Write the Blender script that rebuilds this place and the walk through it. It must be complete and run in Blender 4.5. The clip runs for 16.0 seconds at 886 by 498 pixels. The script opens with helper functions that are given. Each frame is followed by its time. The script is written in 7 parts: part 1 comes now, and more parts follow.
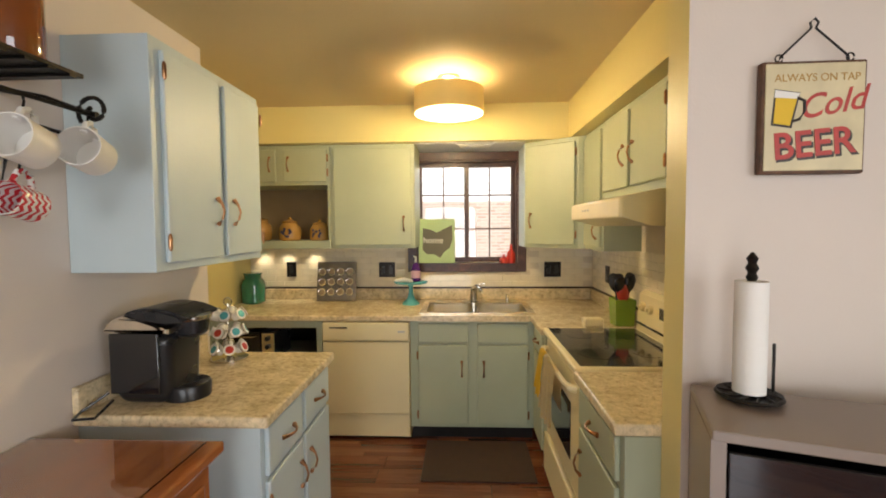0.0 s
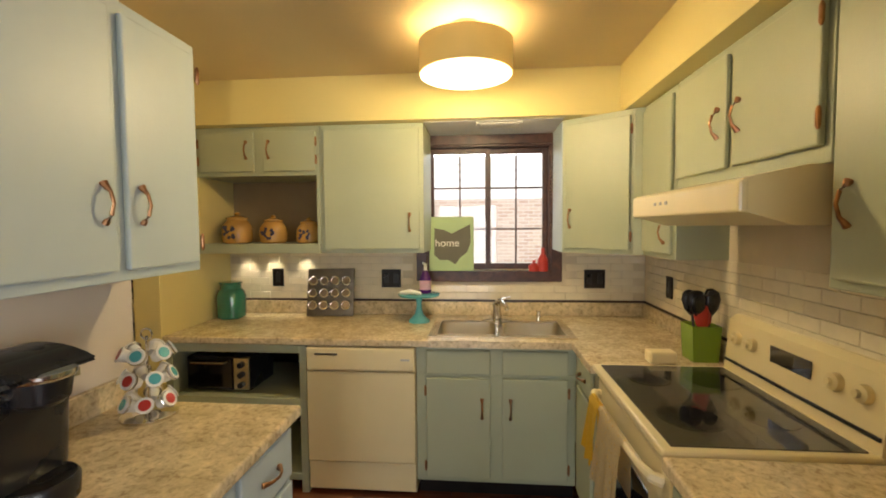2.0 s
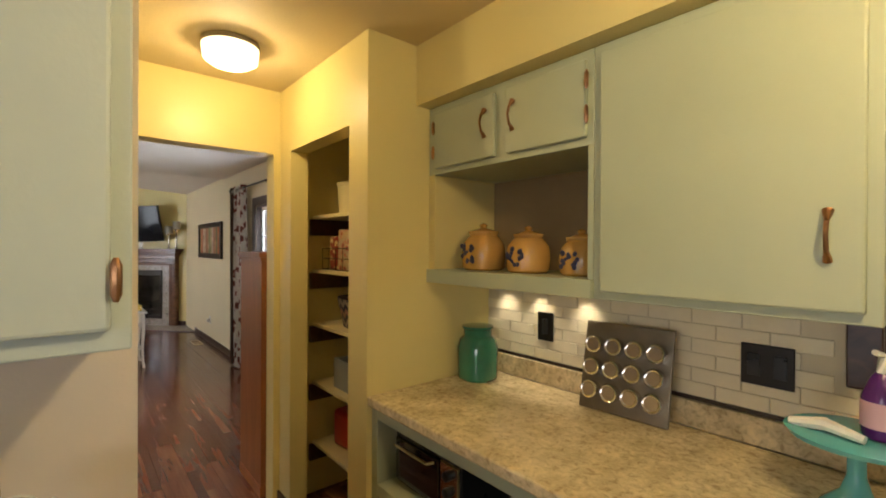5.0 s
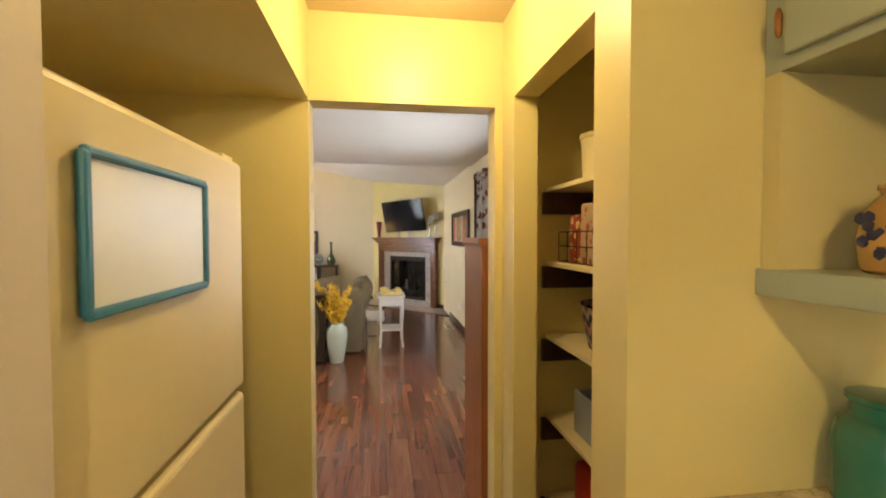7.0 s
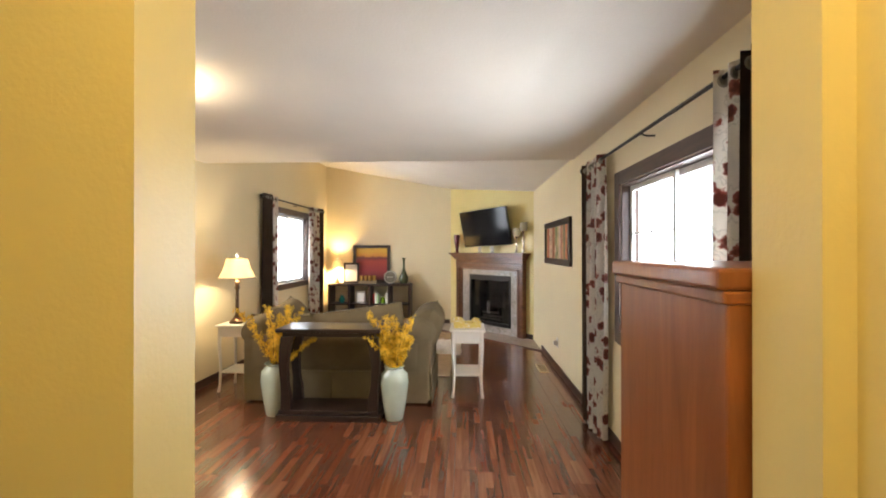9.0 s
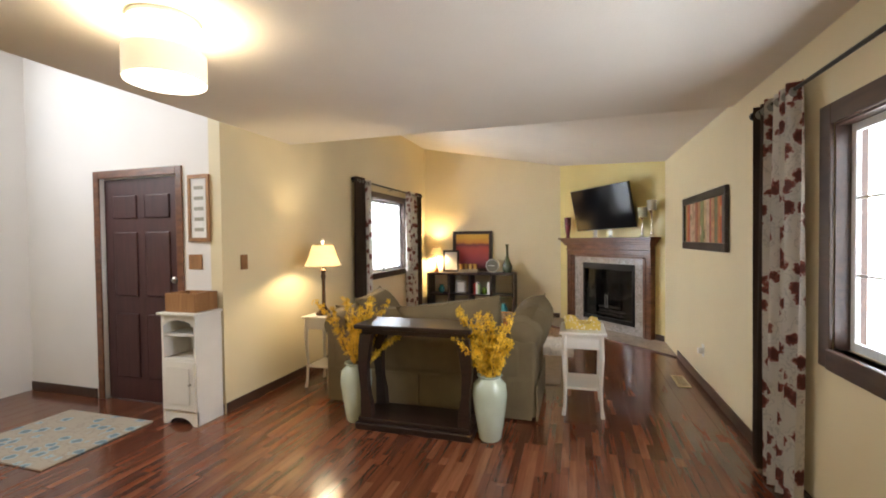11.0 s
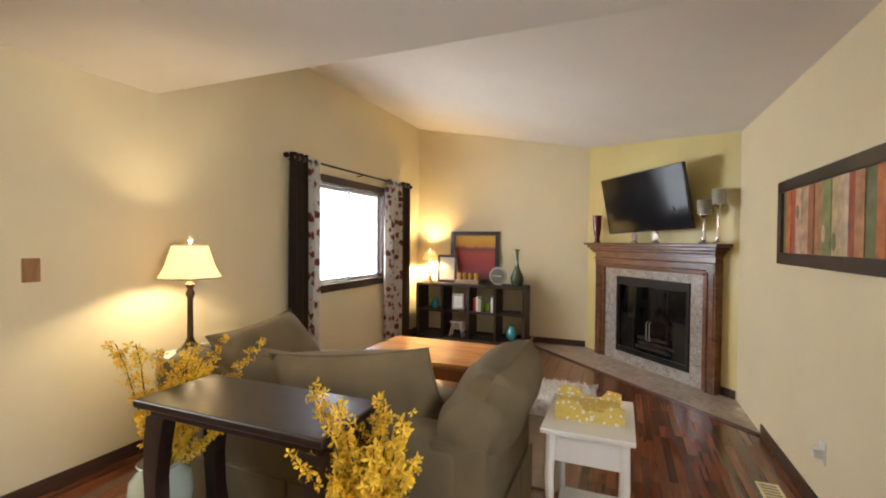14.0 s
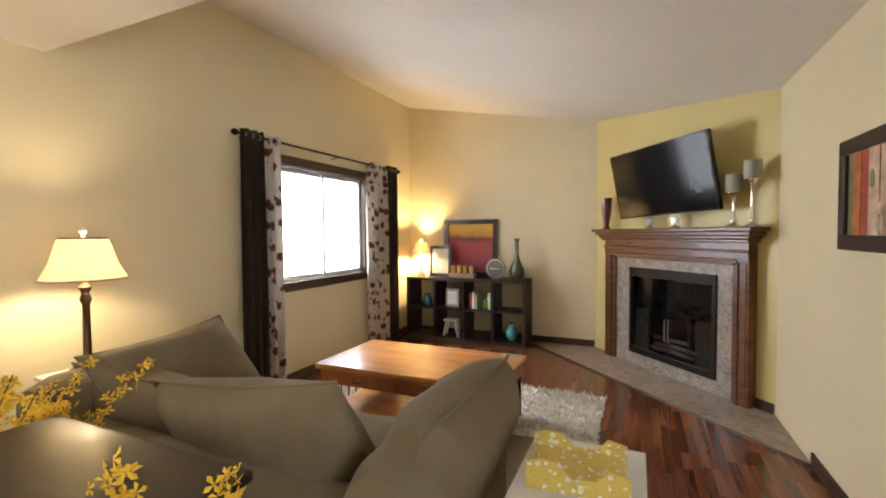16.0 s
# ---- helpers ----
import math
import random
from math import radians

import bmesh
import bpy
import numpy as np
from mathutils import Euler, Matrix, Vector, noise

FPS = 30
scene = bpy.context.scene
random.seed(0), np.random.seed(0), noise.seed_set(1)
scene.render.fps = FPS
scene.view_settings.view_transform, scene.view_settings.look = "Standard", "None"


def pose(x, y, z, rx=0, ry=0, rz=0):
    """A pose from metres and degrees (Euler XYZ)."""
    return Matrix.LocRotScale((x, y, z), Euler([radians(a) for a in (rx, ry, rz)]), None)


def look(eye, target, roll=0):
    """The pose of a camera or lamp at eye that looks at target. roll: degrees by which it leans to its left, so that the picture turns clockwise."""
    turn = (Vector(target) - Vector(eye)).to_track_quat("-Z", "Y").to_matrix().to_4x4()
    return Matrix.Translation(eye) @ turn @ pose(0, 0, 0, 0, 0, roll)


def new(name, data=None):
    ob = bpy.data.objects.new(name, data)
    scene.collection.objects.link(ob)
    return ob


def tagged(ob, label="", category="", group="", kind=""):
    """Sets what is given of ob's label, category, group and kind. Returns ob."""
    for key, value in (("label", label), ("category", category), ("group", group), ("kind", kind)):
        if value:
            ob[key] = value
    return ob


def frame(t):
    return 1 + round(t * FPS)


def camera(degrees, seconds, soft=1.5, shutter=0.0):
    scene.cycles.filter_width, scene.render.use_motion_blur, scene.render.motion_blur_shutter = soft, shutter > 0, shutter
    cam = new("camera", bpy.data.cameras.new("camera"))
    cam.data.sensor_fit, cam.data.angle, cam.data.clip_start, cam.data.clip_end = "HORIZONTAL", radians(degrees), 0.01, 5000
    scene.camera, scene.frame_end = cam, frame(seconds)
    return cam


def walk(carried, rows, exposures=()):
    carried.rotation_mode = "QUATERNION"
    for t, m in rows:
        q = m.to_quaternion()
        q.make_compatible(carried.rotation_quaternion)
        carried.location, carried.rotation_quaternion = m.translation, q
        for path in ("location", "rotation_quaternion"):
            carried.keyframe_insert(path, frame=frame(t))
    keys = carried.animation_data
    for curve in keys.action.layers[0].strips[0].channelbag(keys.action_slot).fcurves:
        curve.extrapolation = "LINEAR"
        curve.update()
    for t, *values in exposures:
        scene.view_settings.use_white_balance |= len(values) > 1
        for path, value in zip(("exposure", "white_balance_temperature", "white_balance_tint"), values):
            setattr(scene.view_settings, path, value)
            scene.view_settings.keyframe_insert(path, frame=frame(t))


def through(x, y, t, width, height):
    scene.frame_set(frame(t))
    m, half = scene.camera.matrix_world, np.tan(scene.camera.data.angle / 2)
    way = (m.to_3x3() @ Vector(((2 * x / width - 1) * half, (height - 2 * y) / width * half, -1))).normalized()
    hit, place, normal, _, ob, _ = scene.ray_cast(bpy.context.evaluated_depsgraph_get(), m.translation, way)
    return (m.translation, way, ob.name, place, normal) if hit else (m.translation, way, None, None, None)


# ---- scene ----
cam = camera(90.5, 16.0, soft=1.9)
PATH = [
    (0, (0.916, 0.492, 1.531), (0.829, 2.487, 1.431), -0.4),
    (0.5, (0.91, 0.562, 1.536), (0.83, 2.557, 1.422), -0.2),
    (1, (0.902, 0.707, 1.536), (0.821, 2.701, 1.404), -0.1),
    (1.5, (0.887, 0.916, 1.535), (0.794, 2.91, 1.405), -0.1),
    (2, (0.907, 1.17, 1.533), (0.734, 3.159, 1.431), -0.4),
    (2.5, (0.929, 1.46, 1.535), (0.594, 3.431, 1.469), -0.5),
    (3, (0.889, 1.77, 1.547), (0.387, 3.705, 1.507), -0.0),
    (3.5, (0.868, 2.025, 1.534), (0.144, 3.89, 1.531), 0.3),
    (4, (0.834, 2.247, 1.538), (-0.179, 3.972, 1.528), 0.4),
    (4.5, (0.752, 2.411, 1.546), (-0.516, 3.957, 1.514), 0.1),
    (5, (0.658, 2.6, 1.531), (-0.87, 3.89, 1.523), 0.3),
    (7.3, (-0.237, 3.05, 1.504), (-2.227, 3.232, 1.436), 0.1),
    (7.5, (-0.375, 3.081, 1.503), (-2.369, 3.21, 1.432), 0.3),
    (8, (-0.724, 3.112, 1.496), (-2.723, 3.128, 1.429), 0.1),
    (8.5, (-1.134, 3.119, 1.519), (-3.133, 3.063, 1.481), -0.3),
    (9, (-1.441, 3.105, 1.520), (-3.438, 3.007, 1.526), -0.0),
    (9.5, (-1.649, 3.064, 1.526), (-3.639, 2.866, 1.566), 0.3),
    (10, (-1.801, 3.006, 1.479), (-3.771, 2.663, 1.535), 0.7),
    (10.2, (-1.870, 3.034, 1.506), (-3.825, 2.613, 1.545), 0.5),
    (12.3, (-2.961, 3.096, 1.417), (-4.86, 2.47, 1.347), -1.1),
    (12.5, (-3.094, 3.098, 1.417), (-4.998, 2.49, 1.346), -1.2),
    (13, (-3.444, 3.147, 1.437), (-5.339, 2.512, 1.372), -0.8),
    (13.5, (-3.787, 3.199, 1.459), (-5.667, 2.519, 1.405), 0.0),
    (14, (-4.101, 3.257, 1.475), (-5.953, 2.503, 1.439), 0.5),
    (14.5, (-4.342, 3.29, 1.476), (-6.17, 2.478, 1.445), 0.3),
    (15, (-4.551, 3.305, 1.465), (-6.375, 2.487, 1.425), -0.1),
    (15.5, (-4.696, 3.297, 1.454), (-6.523, 2.486, 1.402), -0.7),
    (16, (-4.816, 3.292, 1.445), (-6.642, 2.479, 1.372), -0.5),
]
walk(cam, [(t, look(eye, target, roll)) for t, eye, target, roll in PATH], [(0.0, 0.42), (1.5, 0.38), (3.0, 0.0), (5.0, 0.16), (7.4, 0.85), (8.5, 0.95), (9.4, 0.78), (10.0, 0.6), (12.4, 0.6), (16.0, 0.6)])

# ---- world and daylight ----
world = bpy.data.worlds.new("world")
scene.world = world
world.use_nodes = True
wn = world.node_tree
sky = wn.nodes.new("ShaderNodeTexSky")
sky.sky_type, sky.sun_disc = "NISHITA", False
sky.sun_elevation, sky.sun_rotation, sky.air_density, sky.dust_density = radians(42), radians(150), 1.0, 4.0
wn.links.new(sky.outputs[0], wn.nodes["Background"].inputs[0])
wn.nodes["Background"].inputs[1].default_value = 0.13
sun = new("sun", bpy.data.lights.new("sun", "SUN"))
sun.data.energy, sun.data.angle, sun.data.color = 4.0, radians(15), (1.0, 0.97, 0.92)
sun.matrix_world = look((0, 0, 10), (1.0, 3.6, 7.0))


def area(name, eye, target, w, h, watts, color):
    ob = new(name, bpy.data.lights.new(name, "AREA"))
    ob.data.shape, ob.data.size, ob.data.size_y, ob.data.energy, ob.data.color = "RECTANGLE", w, h, watts, color
    ob.matrix_world = look(eye, target)
    return ob


def bulb(name, at, watts, color, radius=0.04):
    ob = new(name, bpy.data.lights.new(name, "POINT"))
    ob.data.energy, ob.data.color, ob.data.shadow_soft_size = watts, color, radius
    ob.location = at
    return ob


DAY = (0.86, 0.92, 1.0)
WARM = (1.0, 0.77, 0.40)
area("daylight_kitchen", (0.957, 4.75, 2.35), (0.957, 3.2, 0.9), 0.9, 0.6, 10, DAY)
area("daylight_living_north", (-4.095, 4.41, 1.465), (-4.095, 3.0, 1.465), 1.38, 1.08, 31, DAY)
area("daylight_living_south", (-8.7, 0.085, 1.545), (-8.7, 1.5, 1.545), 1.39, 1.12, 42, DAY)
# fill from the unseen east side, added to brighten the left cabinets and counter
area("fill_dining", (3.52, -1.45, 1.60), (0.0, 0.8, 0.9), 2.0, 1.2, 42, (0.90, 0.93, 1.0))
area("daylight_patio", (0.5, -2.62, 1.05), (0.1, 1.5, 0.8), 1.5, 1.9, 46, (0.88, 0.93, 1.0))
# added lamp at an assumed high window out of view, brightens the entry
area("daylight_foyer", (-3.6, -2.12, 3.2), (-4.2, 0.0, 1.6), 1.6, 1.6, 42, DAY)
bulb("kitchen_bulb", (0.84, 3.2, 2.31), 6, WARM, 0.05)
bulb("kitchen_bulb", (0.84, 3.2, 2.16), 25, WARM, 0.04)
bulb("hall_bulb", (-1.46, 3.14, 2.28), 10, WARM, 0.04)
bulb("foyer_bulb", (-3.8, 1.28, 2.28), 15, (1.0, 0.86, 0.62), 0.07)
bulb("table_lamp_bulb", (-6.17, 0.60, 1.31), 16, (1.0, 0.81, 0.54), 0.035)
bulb("shelf_lamp_bulb", (-10.34, 0.50, 1.24), 55, (1.0, 0.72, 0.36), 0.03)
for px in (-0.80, -0.60, -0.36):
    puck = new("puck_spot", bpy.data.lights.new("puck_spot", "SPOT"))
    puck.data.energy, puck.data.color, puck.data.spot_size, puck.data.spot_blend, puck.data.shadow_soft_size = 2.0, (1.0, 0.85, 0.6), radians(80), 0.6, 0.015
    puck.matrix_world = look((px, 4.2, 1.355), (px, 4.235, 1.1))


# ---- materials ----
def nodes_of(name):
    m = bpy.data.materials.new(name)
    m.use_nodes = True
    return m, m.node_tree, m.node_tree.nodes["Principled BSDF"]


def put(nt, kind, **values):
    n = nt.nodes.new(kind)
    for k, v in values.items():
        n.inputs[k].default_value = v
    return n


def ramp(nt, source, stops):
    r = nt.nodes.new("ShaderNodeValToRGB")
    while len(r.color_ramp.elements) < len(stops):
        r.color_ramp.elements.new(0.5)
    for e, (p, c) in zip(r.color_ramp.elements, stops):
        e.position, e.color = p, (*c, 1)
    nt.links.new(source, r.inputs[0])
    return r.outputs[0]


def coords(nt, stretch=(1, 1, 1), shift=False):
    tc = nt.nodes.new("ShaderNodeTexCoord")
    mp = nt.nodes.new("ShaderNodeMapping")
    mp.inputs["Scale"].default_value = stretch
    nt.links.new(tc.outputs["Object"], mp.inputs["Vector"])
    if shift:
        oi = nt.nodes.new("ShaderNodeObjectInfo")
        mul = nt.nodes.new("ShaderNodeVectorMath")
        mul.operation = "SCALE"
        mul.inputs[0].default_value = (37.0, 53.0, 11.0)
        nt.links.new(oi.outputs["Random"], mul.inputs["Scale"])
        nt.links.new(mul.outputs[0], mp.inputs["Location"])
    return mp.outputs[0]


def bump(nt, bsdf, height, strength, distance=0.01):
    b = nt.nodes.new("ShaderNodeBump")
    b.inputs["Strength"].default_value, b.inputs["Distance"].default_value = strength, distance
    nt.links.new(height, b.inputs["Height"])
    nt.links.new(b.outputs[0], bsdf.inputs["Normal"])


def shade(c, k):
    return tuple(max(0.0, min(1.0, v * k)) for v in c)


def plain(name, color, rough=0.5, metal=0.0, vary=0.08, scale=6.0, grain=0.15, grain_scale=220.0, coat=0.0):
    """Paint, plastic, metal and cloth: a colour that drifts a little, with a fine relief."""
    m, nt, b = nodes_of(name)
    co = coords(nt)
    n = put(nt, "ShaderNodeTexNoise", Scale=scale, Detail=4.0)
    nt.links.new(co, n.inputs["Vector"])
    nt.links.new(ramp(nt, n.outputs[0], [(0.3, shade(color, 1 - vary)), (0.7, shade(color, 1 + vary))]), b.inputs["Base Color"])
    f = put(nt, "ShaderNodeTexNoise", Scale=grain_scale, Detail=2.0)
    nt.links.new(co, f.inputs["Vector"])
    if grain:
        bump(nt, b, f.outputs[0], grain, 0.002)
    rr = nt.nodes.new("ShaderNodeMapRange")
    rr.inputs["To Min"].default_value, rr.inputs["To Max"].default_value = max(0.03, rough - (0.07 if grain else 0.01)), min(1, rough + (0.07 if grain else 0.01))
    nt.links.new(n.outputs[0], rr.inputs["Value"])
    nt.links.new(rr.outputs[0], b.inputs["Roughness"])
    b.inputs["Metallic"].default_value = metal
    b.inputs["Coat Weight"].default_value = coat
    return m


def wood(name, dark, light, stretch=(2, 22, 22), rough=0.35, shift=False, coat=0.0, vary=0.0):
    m, nt, b = nodes_of(name)
    co = coords(nt, stretch, shift)
    n = put(nt, "ShaderNodeTexNoise", Scale=1.0, Detail=7.0, Roughness=0.62, Distortion=0.9)
    nt.links.new(co, n.inputs["Vector"])
    col = ramp(nt, n.outputs[0], [(0.30, dark), (0.52, tuple((a + c) / 2 for a, c in zip(dark, light))), (0.72, light)])
    if vary:
        oi = nt.nodes.new("ShaderNodeObjectInfo")
        mr = nt.nodes.new("ShaderNodeMapRange")
        mr.inputs["To Min"].default_value, mr.inputs["To Max"].default_value = 1 - vary, 1 + vary
        nt.links.new(oi.outputs["Random"], mr.inputs["Value"])
        hs = nt.nodes.new("ShaderNodeHueSaturation")
        nt.links.new(mr.outputs[0], hs.inputs["Value"])
        nt.links.new(col, hs.inputs["Color"])
        col = hs.outputs[0]
    nt.links.new(col, b.inputs["Base Color"])
    f = put(nt, "ShaderNodeTexNoise", Scale=6.0, Detail=3.0)
    nt.links.new(co, f.inputs["Vector"])
    bump(nt, b, f.outputs[0], 0.12, 0.002)
    b.inputs["Roughness"].default_value = rough
    b.inputs["Coat Weight"].default_value = coat
    b.inputs["Coat Roughness"].default_value = 0.12
    return m


def speckle(name, base, spots, rough=0.3, scale=38.0):
    """Laminate or granite: a drifting ground with flecks of two sizes."""
    m, nt, b = nodes_of(name)
    co = coords(nt)
    a = put(nt, "ShaderNodeTexNoise", Scale=scale, Detail=6.0, Roughness=0.7, Distortion=0.6)
    c = put(nt, "ShaderNodeTexNoise", Scale=scale * 0.22, Detail=3.0)
    for n in (a, c):
        nt.links.new(co, n.inputs["Vector"])
    one = ramp(nt, a.outputs[0], [(0.36, spots), (0.44, shade(base, 0.82)), (0.56, base), (0.70, shade(base, 1.15))])
    two = ramp(nt, c.outputs[0], [(0.35, (0.72, 0.70, 0.66)), (0.65, (1, 1, 1))])
    mix = nt.nodes.new("ShaderNodeMix")
    mix.data_type, mix.blend_type = "RGBA", "MULTIPLY"
    mix.inputs[0].default_value = 0.8
    nt.links.new(one, mix.inputs[6])
    nt.links.new(two, mix.inputs[7])
    nt.links.new(mix.outputs[2], b.inputs["Base Color"])
    b.inputs["Roughness"].default_value = rough
    bump(nt, b, a.outputs[0], 0.05, 0.001)
    return m


def blotch(name, ground, spots, scale=9.0, edge=0.42, rough=0.85):
    """Printed cloth: rounded blotches of a second colour on a pale ground."""
    m, nt, b = nodes_of(name)
    co = coords(nt)
    v = put(nt, "ShaderNodeTexVoronoi", Scale=scale, Randomness=0.8)
    n = put(nt, "ShaderNodeTexNoise", Scale=scale * 4, Detail=4.0)
    add = nt.nodes.new("ShaderNodeMath")
    add.operation, add.inputs[1].default_value = "MULTIPLY_ADD", 0.55
    nt.links.new(co, v.inputs["Vector"])
    nt.links.new(co, n.inputs["Vector"])
    nt.links.new(n.outputs[0], add.inputs[0])
    nt.links.new(v.outputs["Distance"], add.inputs[2])
    nt.links.new(ramp(nt, add.outputs[0], [(edge, spots), (edge + 0.10, shade(spots, 2.2)), (edge + 0.16, ground), (edge + 0.26, ground), (edge + 0.3, shade(ground, 0.75)), (edge + 0.34, ground)]), b.inputs["Base Color"])
    b.inputs["Roughness"].default_value = rough
    w = put(nt, "ShaderNodeTexNoise", Scale=300.0)
    nt.links.new(co, w.inputs["Vector"])
    bump(nt, b, w.outputs[0], 0.3, 0.002)
    return m


def glow(name, color, strength):
    m, nt, b = nodes_of(name)
    b.inputs["Base Color"].default_value = (*color, 1)
    b.inputs["Emission Color"].default_value = (*color, 1)
    b.inputs["Emission Strength"].default_value = strength
    return m


def clear(name, tint=(1, 1, 1), rough=0.0):
    m, nt, b = nodes_of(name)
    b.inputs["Base Color"].default_value = (*tint, 1)
    b.inputs["Transmission Weight"].default_value, b.inputs["Roughness"].default_value, b.inputs["IOR"].default_value = 1.0, rough, 1.45
    return m


M_cream = plain("cream_wall_paint", (0.75, 0.645, 0.42), 0.55, vary=0.03, scale=1.5, grain=0.25, grain_scale=120)
M_gold = plain("gold_wall_paint", (0.70, 0.585, 0.25), 0.42, vary=0.03, scale=1.5, grain=0.25, grain_scale=120)
M_white_wall = plain("white_wall_paint", (0.80, 0.76, 0.72), 0.6, vary=0.03, scale=1.5, grain=0.2, grain_scale=120)
M_pale_wall = plain("pale_wall_paint", (0.68, 0.60, 0.53), 0.6, vary=0.03, scale=1.5, grain=0.2, grain_scale=120)
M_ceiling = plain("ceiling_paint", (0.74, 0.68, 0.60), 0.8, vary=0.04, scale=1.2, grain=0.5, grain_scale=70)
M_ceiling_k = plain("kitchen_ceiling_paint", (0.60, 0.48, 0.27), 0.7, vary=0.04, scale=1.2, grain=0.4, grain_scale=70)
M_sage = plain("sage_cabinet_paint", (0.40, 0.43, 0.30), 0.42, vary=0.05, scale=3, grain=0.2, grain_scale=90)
# cabinet colour with the cool daylight that falls on it mixed in
M_daylit = plain("daylit_blue_cabinet_paint", (0.50, 0.58, 0.60), 0.42, vary=0.04, scale=3, grain=0.2, grain_scale=90)
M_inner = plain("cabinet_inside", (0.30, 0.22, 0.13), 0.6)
M_almond = plain("almond_enamel", (0.78, 0.67, 0.40), 0.42, vary=0.01, grain=0.0, coat=0.08)
M_hood = plain("almond_hood_enamel", (0.74, 0.62, 0.34), 0.3, vary=0.03, grain=0.0, coat=0.3)
M_counter = speckle("speckled_laminate", (0.81, 0.67, 0.43), (0.48, 0.36, 0.22), 0.2, 42)
M_granite = speckle("grey_granite", (0.46, 0.41, 0.37), (0.08, 0.07, 0.07), 0.25, 60)
M_hearth = speckle("hearth_tile", (0.40, 0.31, 0.24), (0.22, 0.17, 0.13), 0.35, 14)
M_tile = plain("white_tile_glaze", (0.78, 0.70, 0.53), 0.16, vary=0.04, scale=20, grain=0.04, grain_scale=30, coat=0.4)
M_grout = plain("tile_grout", (0.62, 0.54, 0.40), 0.8)
M_darktile = plain("dark_mosaic", (0.05, 0.035, 0.03), 0.25)
M_bronze = plain("copper_bronze", (0.35, 0.18, 0.09), 0.32, 1.0, vary=0.3, scale=40)
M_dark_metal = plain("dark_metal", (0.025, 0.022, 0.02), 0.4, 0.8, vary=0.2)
M_chrome = plain("chrome", (0.72, 0.70, 0.66), 0.10, 1.0, vary=0.03, grain=0)
M_steel = plain("brushed_steel", (0.74, 0.68, 0.58), 0.17, 1.0, vary=0.06, scale=30, grain=0.1)
M_bowl = plain("satin_sink_steel", (0.78, 0.72, 0.60), 0.30, 1.0, vary=0.02, scale=8, grain=0.0)
M_black = plain("black_plastic", (0.012, 0.012, 0.014), 0.28, vary=0.2, grain=0.05)
M_black_glass = plain("black_glass", (0.008, 0.008, 0.010), 0.06, vary=0.1, grain=0.0, coat=0.5)
M_cooktop = plain("cooktop_glass", (0.06, 0.055, 0.045), 0.10, vary=0.1, grain=0.0, coat=0.5)
M_white = plain("white_paint", (0.78, 0.75, 0.70), 0.4, vary=0.03, grain=0.1)
M_vinyl = plain("white_vinyl", (0.82, 0.83, 0.84), 0.35, vary=0.02, grain=0.0)
M_window_wood = wood("dark_red_window_wood", (0.035, 0.012, 0.008), (0.10, 0.035, 0.02), (18, 18, 18), 0.4)
M_trim = wood("dark_trim_wood", (0.035, 0.018, 0.012), (0.085, 0.042, 0.026), (3, 20, 20), 0.4)


